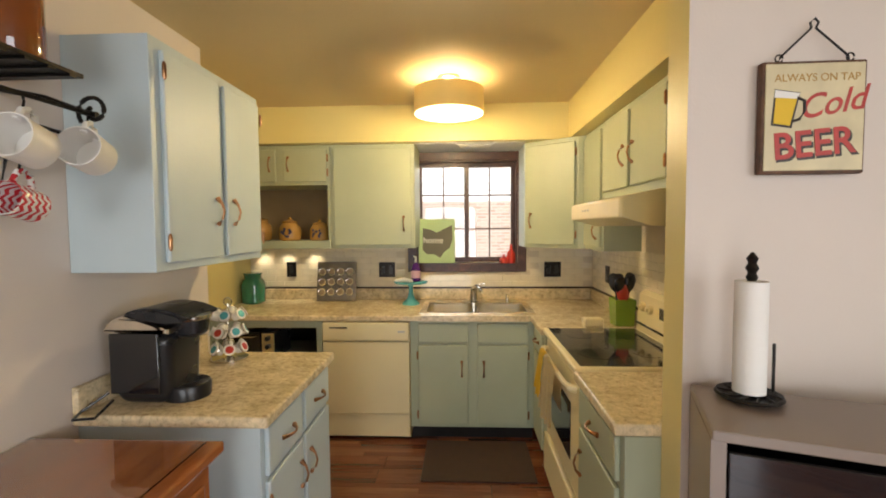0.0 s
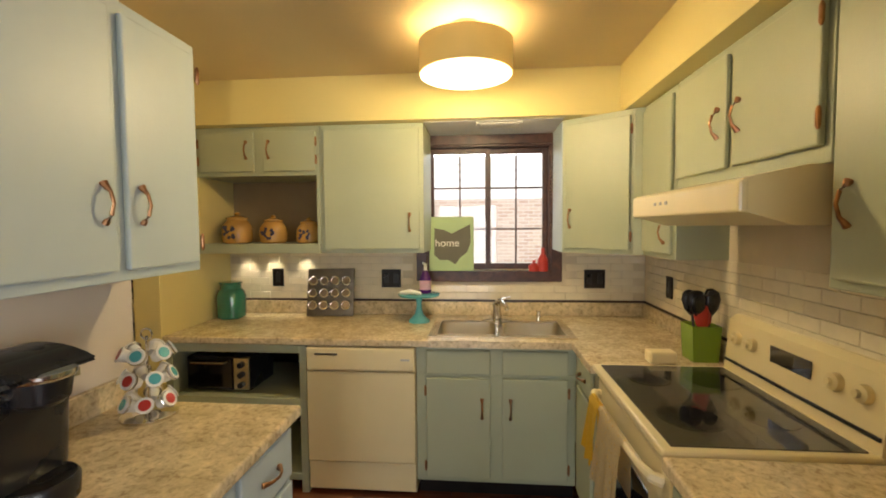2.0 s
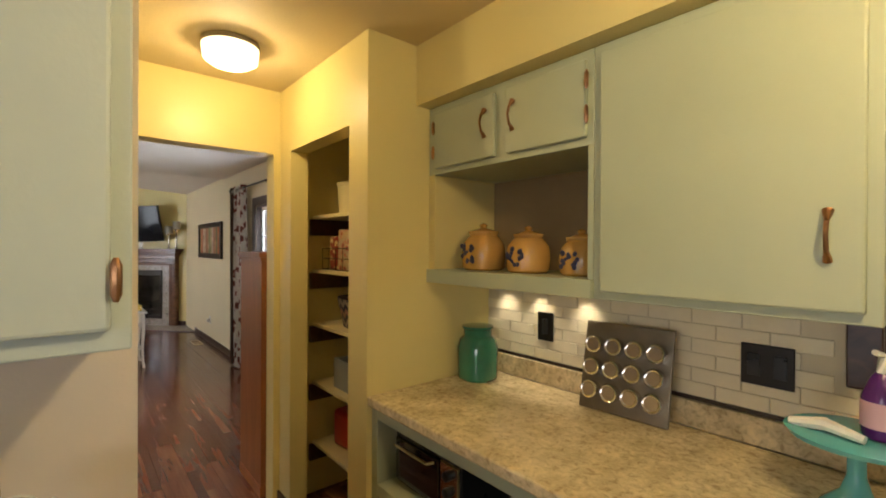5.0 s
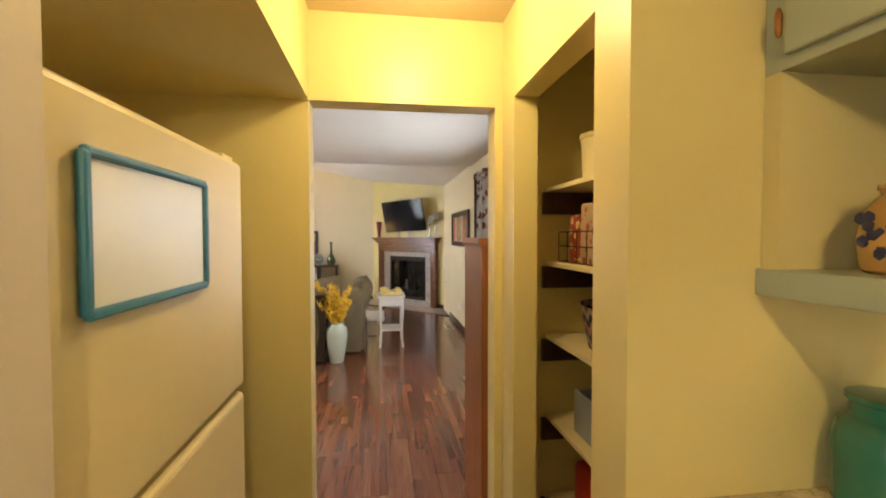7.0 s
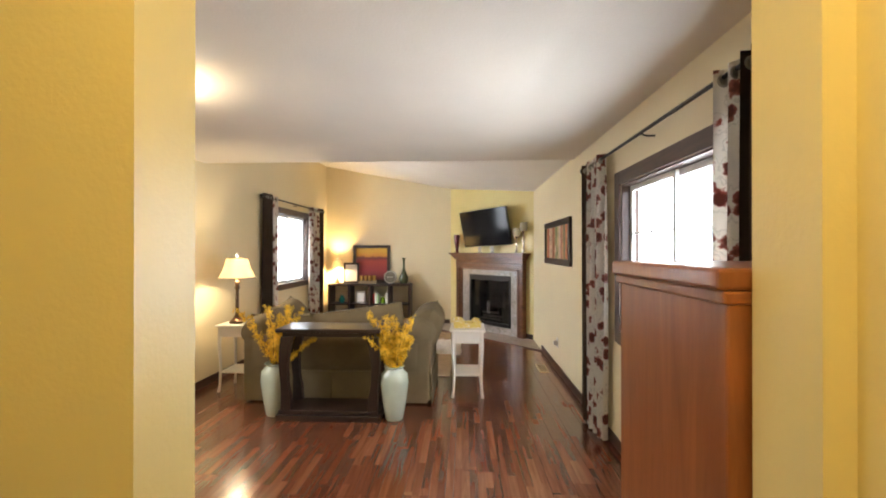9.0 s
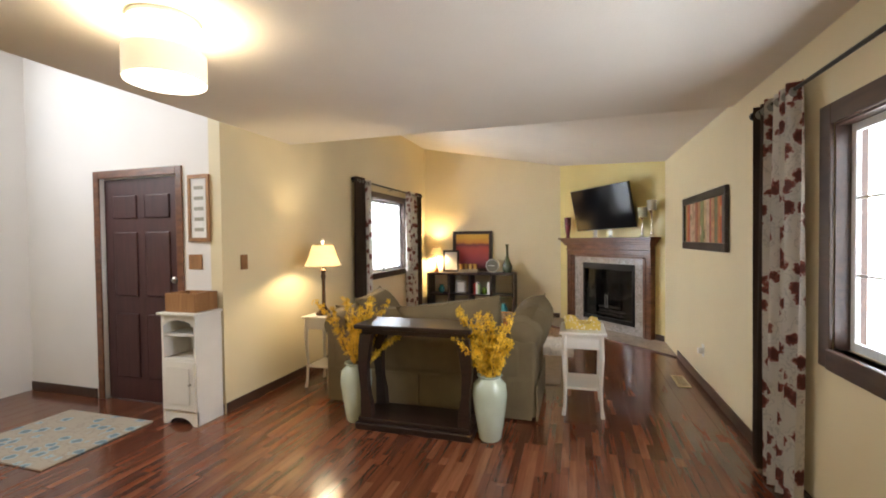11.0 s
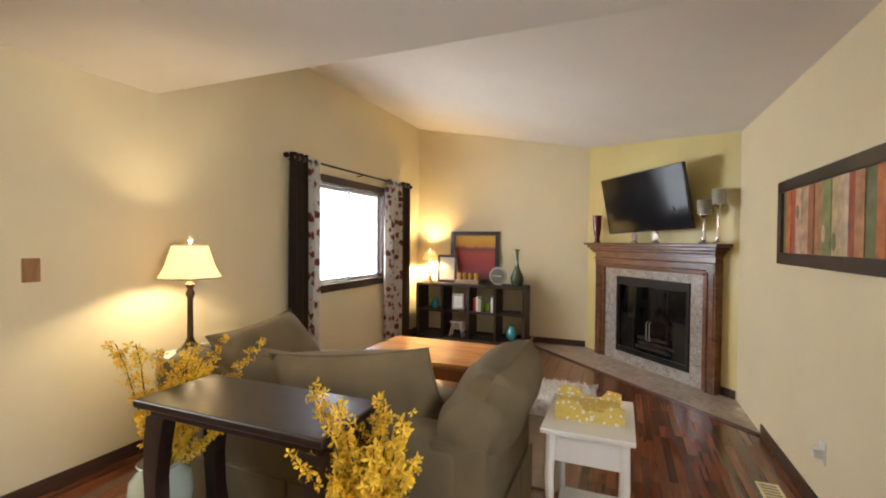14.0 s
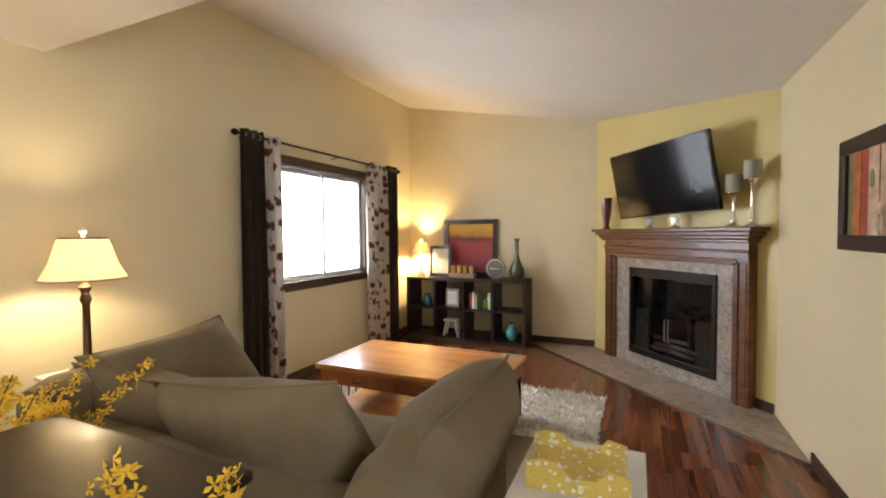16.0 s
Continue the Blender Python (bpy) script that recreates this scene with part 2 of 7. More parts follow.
def strip_laminate(name):
    """Printed laminate: each plank shows three strips of short staves in their own tone, with a fine grain."""
    m, nt, b = nodes_of(name)
    tc = nt.nodes.new("ShaderNodeTexCoord")
    oi = nt.nodes.new("ShaderNodeObjectInfo")
    sx = nt.nodes.new("ShaderNodeSeparateXYZ")
    nt.links.new(tc.outputs["Object"], sx.inputs[0])

    def calc(op, a, c):
        n = nt.nodes.new("ShaderNodeMath")
        n.operation = op
        for i, v in enumerate((a, c)):
            if isinstance(v, (int, float)):
                n.inputs[i].default_value = v
            elif v is not None:
                nt.links.new(v, n.inputs[i])
        return n.outputs[0]
    row = calc("FLOOR", calc("DIVIDE", sx.outputs[1], 0.0519), None)
    shift = calc("MULTIPLY", calc("ADD", row, oi.outputs["Random"]), 0.377)
    stave = calc("FLOOR", calc("DIVIDE", calc("ADD", sx.outputs[0], shift), 0.71), None)
    comb = nt.nodes.new("ShaderNodeCombineXYZ")
    for i, v in enumerate((row, stave, calc("MULTIPLY", oi.outputs["Random"], 91.0))):
        nt.links.new(v, comb.inputs[i])
    wn_ = nt.nodes.new("ShaderNodeTexWhiteNoise")
    nt.links.new(comb.outputs[0], wn_.inputs["Vector"])
    tone = ramp(nt, wn_.outputs["Value"], [(0.0, (0.125, 0.036, 0.018)), (0.4, (0.165, 0.052, 0.025)), (0.75, (0.205, 0.070, 0.033)), (1.0, (0.27, 0.108, 0.052))])
    mp = nt.nodes.new("ShaderNodeMapping")
    mp.inputs["Scale"].default_value = (1.6, 22, 22)
    nt.links.new(tc.outputs["Object"], mp.inputs["Vector"])
    mul = nt.nodes.new("ShaderNodeVectorMath")
    mul.operation = "SCALE"
    nt.links.new(wn_.outputs["Color"], mul.inputs[0])
    mul.inputs["Scale"].default_value = 40.0
    nt.links.new(mul.outputs[0], mp.inputs["Location"])
    g = put(nt, "ShaderNodeTexNoise", Scale=1.0, Detail=7.0, Roughness=0.62, Distortion=0.9)
    nt.links.new(mp.outputs[0], g.inputs["Vector"])
    mix = nt.nodes.new("ShaderNodeMix")
    mix.data_type, mix.blend_type = "RGBA", "MULTIPLY"
    mix.inputs[0].default_value = 0.85
    nt.links.new(tone, mix.inputs[6])
    nt.links.new(ramp(nt, g.outputs[0], [(0.30, (0.45, 0.36, 0.30)), (0.62, (1, 1, 1))]), mix.inputs[7])
    nt.links.new(mix.outputs[2], b.inputs["Base Color"])
    bump(nt, b, g.outputs[0], 0.06, 0.002)
    b.inputs["Roughness"].default_value = 0.2
    b.inputs["Coat Weight"].default_value, b.inputs["Coat Roughness"].default_value = 0.35, 0.12
    return m


M_plank = strip_laminate("cherry_laminate_plank")
M_mantel = wood("walnut_mantel_wood", (0.075, 0.026, 0.011), (0.22, 0.085, 0.035), (6, 6, 18), 0.32, coat=0.2)
M_orange = wood("orange_stained_wood", (0.20, 0.060, 0.016), (0.34, 0.115, 0.035), (16, 16, 2), 0.38, coat=0.2)
M_honey = wood("honey_table_wood", (0.34, 0.13, 0.035), (0.60, 0.27, 0.09), (14, 2, 14), 0.22, coat=0.4)
M_cherry = wood("cherry_buffet_wood", (0.22, 0.062, 0.017), (0.44, 0.155, 0.05), (16, 2, 16), 0.16, coat=0.6)
M_espresso = wood("espresso_wood", (0.012, 0.006, 0.005), (0.035, 0.016, 0.011), (14, 2, 14), 0.36, coat=0.12)
M_door = wood("maroon_door_paint", (0.045, 0.014, 0.014), (0.075, 0.026, 0.024), (20, 20, 2), 0.45)
M_oak = wood("oak_frame_wood", (0.24, 0.11, 0.04), (0.42, 0.21, 0.08), (16, 16, 3), 0.45)
M_sofa = plain("olive_tan_upholstery", (0.172, 0.128, 0.066), 0.9, vary=0.12, scale=5, grain=0.7, grain_scale=350)
M_floral = blotch("floral_curtain_cloth", (0.82, 0.77, 0.70), (0.17, 0.055, 0.042), 9.5, 0.53)
M_brown_cloth = plain("brown_curtain_cloth", (0.075, 0.045, 0.030), 0.85, grain=0.4, grain_scale=300)
M_shag = plain("white_shag", (0.68, 0.64, 0.58), 0.95, vary=0.15, scale=30, grain=1.0, grain_scale=120)
M_beige_rug = plain("beige_rug_pile", (0.30, 0.23, 0.16), 0.95, vary=0.10, scale=12, grain=0.9, grain_scale=160)
M_mat_dark = plain("dark_floor_mat", (0.035, 0.016, 0.010), 0.8, vary=0.2, scale=25, grain=0.6)
M_celadon = plain("celadon_glaze", (0.45, 0.50, 0.40), 0.2, vary=0.06, scale=5, grain=0.0, coat=0.5)
M_green_jar = plain("green_glaze", (0.02, 0.16, 0.10), 0.12, vary=0.15, grain=0.0, coat=0.6)
M_canister = plain("mustard_glaze", (0.45, 0.25, 0.07), 0.25, vary=0.08, grain=0.0, coat=0.4)
M_navy = plain("navy_painted_fruit", (0.03, 0.03, 0.07), 0.35)
M_turquoise = plain("turquoise_glaze", (0.10, 0.42, 0.46), 0.22, vary=0.06, grain=0.0, coat=0.4)
M_teal = plain("teal_glaze", (0.02, 0.22, 0.22), 0.15, vary=0.1, grain=0.0, coat=0.4)
M_boardblue = plain("blue_plastic_frame", (0.03, 0.17, 0.30), 0.35)
M_purple = plain("purple_soap", (0.08, 0.015, 0.15), 0.2)
M_red = plain("red_plastic", (0.48, 0.03, 0.02), 0.35)
M_pink = plain("pink_label", (0.62, 0.38, 0.45), 0.5)
M_lime = plain("lime_glaze", (0.20, 0.34, 0.03), 0.25, grain=0.0, coat=0.3)
M_yellow_cloth = plain("yellow_towel_cloth", (0.75, 0.50, 0.05), 0.9, grain=0.6)
M_check_cloth = blotch("checked_towel_cloth", (0.72, 0.60, 0.36), (0.55, 0.34, 0.08), 60, 0.35)
M_yellow_print = blotch("yellow_printed_card", (0.70, 0.52, 0.12), (0.74, 0.70, 0.56), 38, 0.46, 0.6)
M_paper = plain("white_paper", (0.82, 0.80, 0.76), 0.8, vary=0.02, grain=0.3)
M_mint = plain("mint_painted_board", (0.42, 0.56, 0.30), 0.6)
M_grey_paint = plain("grey_brown_paint", (0.13, 0.12, 0.09), 0.6)
M_blossom = plain("yellow_petal", (0.80, 0.50, 0.03), 0.7, vary=0.25, scale=18)
M_stem = plain("brown_stem", (0.13, 0.075, 0.03), 0.8)
M_taupe = plain("taupe_painted_metal", (0.24, 0.19, 0.16), 0.35, vary=0.04)
M_amber = plain("amber_glass", (0.20, 0.05, 0.01), 0.08, vary=0.2, grain=0.0, coat=0.6)


def zigzag(name, colours, step=0.045, wide=0.07, axis="x", rough=0.8):
    """Woven or glazed zigzag bands running round a vessel."""
    m, nt, b = nodes_of(name)
    tc = nt.nodes.new("ShaderNodeTexCoord")
    sx = nt.nodes.new("ShaderNodeSeparateXYZ")
    nt.links.new(tc.outputs["Object"], sx.inputs[0])
    pp = nt.nodes.new("ShaderNodeMath")
    pp.operation, pp.inputs[1].default_value = "PINGPONG", wide / 2
    nt.links.new(sx.outputs["XYZ".index(axis.upper())], pp.inputs[0])
    add = nt.nodes.new("ShaderNodeMath")
    add.operation = "ADD"
    nt.links.new(pp.outputs[0], add.inputs[0])
    nt.links.new(sx.outputs[1 if axis == "z" else 2], add.inputs[1])
    dv = nt.nodes.new("ShaderNodeMath")
    dv.operation, dv.inputs[1].default_value = "DIVIDE", step * len(colours)
    nt.links.new(add.outputs[0], dv.inputs[0])
    fr_ = nt.nodes.new("ShaderNodeMath")
    fr_.operation = "FRACT"
    nt.links.new(dv.outputs[0], fr_.inputs[0])
    col = ramp(nt, fr_.outputs[0], [(k / len(colours), c_) for k, c_ in enumerate(colours)])
    for n in nt.nodes:
        if n.bl_idname == "ShaderNodeValToRGB":
            n.color_ramp.interpolation = "CONSTANT"
    nt.links.new(col, b.inputs["Base Color"])
    w = put(nt, "ShaderNodeTexNoise", Scale=180.0)
    bump(nt, b, w.outputs[0], 0.25, 0.002)
    b.inputs["Roughness"].default_value = rough
    return m


M_basket = zigzag("zigzag_basket", [(0.02, 0.022, 0.05), (0.30, 0.24, 0.20), (0.05, 0.05, 0.07), (0.32, 0.16, 0.14)], 0.03, 0.07)
M_bin = plain("grey_blue_bin", (0.30, 0.33, 0.36), 0.4)
M_shelf = plain("pantry_shelf_paint", (0.72, 0.62, 0.36), 0.5)
M_shade_k = glow("yellow_lamp_shade", (0.72, 0.48, 0.14), 0.22)
M_diffuser = glow("lamp_diffuser", (1.0, 0.93, 0.78), 2.2)
M_dome = glow("frosted_dome", (1.0, 0.86, 0.55), 2.4)


def lit_cloth(name, color, through):
    """Lampshade cloth that lets the bulb's own light through."""
    m, nt, b = nodes_of(name)
    co = coords(nt)
    n = put(nt, "ShaderNodeTexNoise", Scale=160.0, Detail=2.0)
    nt.links.new(co, n.inputs["Vector"])
    col = ramp(nt, n.outputs[0], [(0.3, shade(color, 0.9)), (0.7, color)])
    nt.links.new(col, b.inputs["Base Color"])
    b.inputs["Roughness"].default_value = 0.9
    tr = nt.nodes.new("ShaderNodeBsdfTranslucent")
    nt.links.new(col, tr.inputs[0])
    mx = nt.nodes.new("ShaderNodeMixShader")
    mx.inputs[0].default_value = through
    nt.links.new(b.outputs[0], mx.inputs[1])
    nt.links.new(tr.outputs[0], mx.inputs[2])
    nt.links.new(mx.outputs[0], nt.nodes["Material Output"].inputs[0])
    return m


M_shade_w = lit_cloth("cream_lamp_shade", (0.86, 0.77, 0.60), 0.36)
M_shade_f = glow("foyer_lamp_shade", (0.85, 0.76, 0.58), 0.42)
M_pane = clear("window_glass")
M_glass = clear("clear_glass", (0.95, 0.97, 0.95))
M_green_glass = clear("green_glass", (0.35, 0.45, 0.30))
M_siding = plain("white_siding", (0.72, 0.73, 0.74), 0.6, vary=0.04)
def far_brick(name):
    m, nt, b = nodes_of(name)
    tc = nt.nodes.new("ShaderNodeTexCoord")
    mp = nt.nodes.new("ShaderNodeMapping")
    mp.inputs["Rotation"].default_value = (radians(90), 0, 0)
    nt.links.new(tc.outputs["Object"], mp.inputs["Vector"])
    br = put(nt, "ShaderNodeTexBrick", Scale=1.0, Color1=(0.42, 0.30, 0.25, 1), Color2=(0.52, 0.42, 0.36, 1), Mortar=(0.55, 0.52, 0.48, 1))
    br.inputs["Brick Width"].default_value, br.inputs["Row Height"].default_value, br.inputs["Mortar Size"].default_value = 0.21, 0.072, 0.008
    nt.links.new(mp.outputs[0], br.inputs["Vector"])
    nt.links.new(br.outputs[0], b.inputs["Base Color"])
    b.inputs["Roughness"].default_value = 0.85
    return m


M_far_brick = far_brick("far_brick")
M_shrub = plain("shrub_leaf", (0.07, 0.12, 0.05), 0.7, vary=0.4, scale=8)
M_grass = plain("lawn", (0.07, 0.12, 0.04), 0.9, vary=0.3, scale=3)
M_fire_glass = clear("smoked_fire_glass", (0.30, 0.29, 0.28))
M_screen = plain("television_screen", (0.006, 0.006, 0.008), 0.12, grain=0.0, coat=0.0)
M_screen.node_tree.nodes["Principled BSDF"].inputs["Specular IOR Level"].default_value = 0.2
M_pewter = plain("pewter", (0.42, 0.40, 0.36), 0.35, 1.0)
M_candle = plain("sage_candle_wax", (0.36, 0.34, 0.27), 0.55)


def art_paint(name, stops, axis=0, scale=3.0):
    """Painted stripes or bands along one axis, with ragged edges."""
    m, nt, b = nodes_of(name)
    tc = nt.nodes.new("ShaderNodeTexCoord")
    sx = nt.nodes.new("ShaderNodeSeparateXYZ")
    nt.links.new(tc.outputs["Generated"], sx.inputs[0])
    n = put(nt, "ShaderNodeTexNoise", Scale=scale, Detail=5.0)
    nt.links.new(tc.outputs["Generated"], n.inputs["Vector"])
    add = nt.nodes.new("ShaderNodeMath")
    add.operation, add.inputs[1].default_value = "MULTIPLY_ADD", 0.10
    nt.links.new(n.outputs[0], add.inputs[0])
    nt.links.new(sx.outputs[axis], add.inputs[2])
    nt.links.new(ramp(nt, add.outputs[0], stops), b.inputs["Base Color"])
    b.inputs["Roughness"].default_value = 0.5
    bump(nt, b, n.outputs[0], 0.3, 0.003)
    return m


M_boards = [plain("painted_board_colour", c_, 0.5, vary=0.3, scale=14, grain=0.4, grain_scale=60) for c_ in ((0.16, 0.17, 0.07), (0.52, 0.16, 0.04), (0.44, 0.07, 0.03), (0.56, 0.40, 0.28), (0.50, 0.34, 0.22), (0.34, 0.11, 0.05), (0.42, 0.20, 0.08), (0.22, 0.26, 0.09), (0.50, 0.38, 0.20), (0.55, 0.42, 0.30), (0.36, 0.06, 0.04), (0.46, 0.24, 0.11))]
M_sunset = art_paint("red_landscape_painting", [(0.10, (0.14, 0.02, 0.03)), (0.35, (0.30, 0.03, 0.04)), (0.62, (0.40, 0.05, 0.03)), (0.74, (0.16, 0.03, 0.03)), (0.80, (0.62, 0.26, 0.03)), (0.95, (0.70, 0.42, 0.05))], 2, 6.0)


# ---- mesh helpers ----
def box(bm, x0, x1, y0, y1, z0, z1, bevel=0.0, seg=2):
    r = bmesh.ops.create_cube(bm, size=1.0)
    for v in r["verts"]:
        v.co = Vector(((x0 + x1) / 2 + v.co.x * (x1 - x0), (y0 + y1) / 2 + v.co.y * (y1 - y0), (z0 + z1) / 2 + v.co.z * (z1 - z0)))
    if bevel:
        edges = list({e for v in r["verts"] for e in v.link_edges})
        bmesh.ops.bevel(bm, geom=edges, offset=bevel, segments=seg, affect="EDGES", profile=0.5)
    return bm


def cube(x0, x1, y0, y1, z0, z1, bevel=0.0, seg=2):
    return box(bmesh.new(), x0, x1, y0, y1, z0, z1, bevel, seg)


def lathe(profile, steps=28, at=(0, 0, 0), bm=None):
    """A turned shape from (radius, height) pairs."""
    bm = bm or bmesh.new()
    rings = []
    for r, z in profile:
        rings.append([bm.verts.new((at[0] + max(r, 0.0004) * math.cos(2 * math.pi * i / steps), at[1] + max(r, 0.0004) * math.sin(2 * math.pi * i / steps), at[2] + z)) for i in range(steps)])
    for a, b in zip(rings, rings[1:]):
        for i in range(steps):
            bm.faces.new((a[i], a[(i + 1) % steps], b[(i + 1) % steps], b[i]))
    bm.faces.new(list(reversed(rings[0])))
    bm.faces.new(rings[-1])
    return bm


def tube(points, radius, steps=8, bm=None):
    """A round bar along points; radius may be one number or one for each point."""
    bm = bm or bmesh.new()
    pts = [Vector(p) for p in points]
    rad = radius if isinstance(radius, (list, tuple)) else [radius] * len(pts)
    rings = []
    for i, p in enumerate(pts):
        way = (pts[min(i + 1, len(pts) - 1)] - pts[max(i - 1, 0)]).normalized()
        side = way.cross(Vector((0, 0, 1)) if abs(way.z) < 0.9 else Vector((1, 0, 0))).normalized()
        up = side.cross(way)
        rings.append([bm.verts.new(p + rad[i] * (side * math.cos(2 * math.pi * k / steps) + up * math.sin(2 * math.pi * k / steps))) for k in range(steps)])
    for a, b in zip(rings, rings[1:]):
        for k in range(steps):
            bm.faces.new((a[k], a[(k + 1) % steps], b[(k + 1) % steps], b[k]))
    bm.faces.new(list(reversed(rings[0])))
    bm.faces.new(rings[-1])
    return bm


def prism(outline, y0, y1, bm=None):
    """An outline of (x, z) drawn through from y0 to y1."""
    bm = bm or bmesh.new()
    a = [bm.verts.new((x, y0, z)) for x, z in outline]
    b = [bm.verts.new((x, y1, z)) for x, z in outline]
    n = len(outline)
    bm.faces.new(a)
    bm.faces.new(list(reversed(b)))
    for i in range(n):
        bm.faces.new((a[i], b[i], b[(i + 1) % n], a[(i + 1) % n]))
    return bm


def turned(bm, m):
    bmesh.ops.transform(bm, matrix=m, verts=bm.verts)
    return bm


def mesh_of(name, bm, material, smooth=False):
    bmesh.ops.recalc_face_normals(bm, faces=bm.faces)
    me = bpy.data.meshes.new(name)
    bm.to_mesh(me)
    bm.free()
    me.materials.append(material)
    if smooth:
        for p in me.polygons:
            p.use_smooth = True
        me.set_sharp_from_angle(angle=radians(38))
    return me


def part(name, bm, material, parent, label="", smooth=False):
    ob = new(name, mesh_of(name, bm, material, smooth))
    ob.parent = parent
    if label:
        ob["label"] = label
    return ob


def thing(name, label, category, base=(0, 0, 0), rot=0, group=""):
    ob = new(name)
    ob.matrix_world = pose(*base, 0, 0, rot)
    return tagged(ob, label, category, group)


def solid(name, bm, material, label, category, base=(0, 0, 0), rot=0, group="", smooth=False):
    ob = new(name, mesh_of(name, bm, material, smooth))
    ob.matrix_world = pose(*base, 0, 0, rot)
    return tagged(ob, label, category, group)


def structure(name, bm, material, label="", category=""):
    ob = new(name, mesh_of(name, bm, material))
    return tagged(ob, label or name.replace("_", " "), category or name.split("_")[0], "", "structure")


def cloth_soft(bm, amount, scale=3.0, seed=0.0):
    """Uneven, sagging upholstery."""
    for v in bm.verts:
        n = noise.noise_vector(v.co * scale + Vector((seed, seed, seed)))
        v.co += n * amount
    return bm


def wall_run(axis, a0, a1, b0, b1, z0, z1, holes=()):
    """A straight wall along an axis from a0 to a1 and b0 to b1 thick, with openings (a0, a1, z0, z1)."""
    bm = bmesh.new()

    def add(p0, p1, q0, q1):
        if p1 - p0 > 1e-4 and q1 - q0 > 1e-4:
            box(bm, *((p0, p1, b0, b1) if axis == "x" else (b0, b1, p0, p1)), q0, q1)
    at = a0
    for h0, h1, g0, g1 in sorted(holes):
        add(at, h0, z0, z1)
        add(h0, h1, z0, g0)
        add(h0, h1, g1, z1)
        at = h1
    add(at, a1, z0, z1)
    return bm


# ---- structure ----
H, HL = 2.44, 2.495
WEST, NORTH, SOUTH = -10.555, 4.275, 0.20
KW = (0.523, 1.39, 1.22, 2.10)
NW = (-4.79, -3.40, 0.92, 2.01)
SW = (-9.40, -8.00, 0.98, 2.11)
structure("wall_north", wall_run("x", -10.7, 2.15, NORTH, 4.42, 0, 3.6, (KW, NW)), M_cream, "cream painted outer wall with two windows", "wall")
structure("wall_kitchen_east", wall_run("y", 1.86, NORTH, 2.03, 2.15, 0, H), M_gold, "gold painted kitchen side wall", "wall")
wd = structure("wall_dining", wall_run("x", 1.535, 3.6, 1.74, 1.86, 0, H), M_pale_wall, "pale painted wall with a gold painted end", "wall")
wd.data.materials.append(M_gold)
for f in wd.data.polygons:
    if f.normal.x < -0.9 or f.normal.y > 0.9:
        f.material_index = 1
structure("wall_kitchen_west", wall_run("y", -2.6, 2.70, -0.50, -0.40, 0, H), M_pale_wall, "pale painted wall behind the coffee counter", "wall")
# out of view; the opening is added to let the dining fill in
structure("wall_dining_east", wall_run("y", -2.6, 1.74, 3.5, 3.6, 0, H, ((-2.5, -0.4, 0.3, 2.2),)), M_pale_wall, "unseen pale painted dining wall with an opening added for fill light", "wall")
structure("wall_dining_south", wall_run("x", -0.5, 3.6, -2.7, -2.6, 0, H, ((-0.3, 1.3, 0.05, 2.05),)), M_pale_wall, "pale painted dining wall with a patio opening", "wall")
structure("wall_pantry_side", wall_run("y", 3.54, NORTH, -1.106, -0.944, 0, H), M_gold, "gold painted partition between pantry and counter", "wall")
structure("wall_pantry_front", wall_run("x", -1.95, -1.106, 3.54, 3.64, 0, H, ((-1.787, -1.106, 0, 2.07),)), M_gold, "gold painted wall over the open pantry", "wall")
structure("wall_hall", wall_run("y", -2.2, NORTH, -2.07, -1.95, 0, H, ((2.708, 3.503, 0, 2.07),)), M_gold, "gold painted wall with an open doorway", "wall")
structure("wall_alcove_back", wall_run("x", -1.95, -0.5, 1.65, 1.75, 0, H), M_gold, "gold painted refrigerator alcove wall", "wall")
bm = bmesh.new()
box(bm, -1.95, -0.5, 1.75, 2.71, 2.07, H)
structure("wall_alcove_header", bm, M_gold, "gold painted header over the refrigerator alcove", "wall")
structure("wall_south", wall_run("x", -10.7, -5.25, 0.08, SOUTH, 0, 3.6, (SW,)), M_cream, "cream painted wall with a curtained window", "wall")
structure("wall_west", wall_run("y", 0.08, 4.42, WEST - 0.12, WEST, 0, 3.6), M_cream, "cream painted end wall", "wall")
structure("wall_foyer_west", wall_run("y", -2.2, 0.08, -5.37, -5.25, 0, 4.8, ((-1.20, -0.28, 0, 2.08),)), M_white_wall, "white painted tall entry wall", "wall")
# the high opening is assumed and unseen, made for the entry's area lamp
structure("wall_foyer_south", wall_run("x", -5.37, -1.95, -2.3, -2.2, 0, 4.8, ((-4.4, -2.8, 2.4, 4.0),)), M_white_wall, "white painted tall entry wall with an assumed, unseen high window", "wall")
structure("wall_foyer_upper", wall_run("x", -5.25, -2.07, 0.20, 0.30, HL + 0.1, 4.8), M_white_wall, "white painted upper entry wall", "wall")
structure("wall_foyer_east", wall_run("y", -2.2, 0.2, -2.07, -1.95, H, 4.8), M_white_wall, "white painted upper entry wall", "wall")
# the chimney breast across the far corner
PA, PB = Vector((-10.555, 2.82, 0)), Vector((-8.94, 4.275, 0))
FU = (PB - PA).normalized()
FN = Vector((FU.y, -FU.x, 0))
bm = bmesh.new()
for z0, z1 in ((0, 3.4),):
    low = [bm.verts.new((p.x, p.y, z0)) for p in (PA, PB, Vector((WEST, NORTH, 0)))]
    top = [bm.verts.new((p.x, p.y, z1)) for p in (PA, PB, Vector((WEST, NORTH, 0)))]
    bm.faces.new(low)
    bm.faces.new(top)
    for i in range(3):
        bm.faces.new((low[i], low[(i + 1) % 3], top[(i + 1) % 3], top[i]))
structure("wall_chimney", bm, M_gold, "gold painted diagonal chimney wall", "wall")

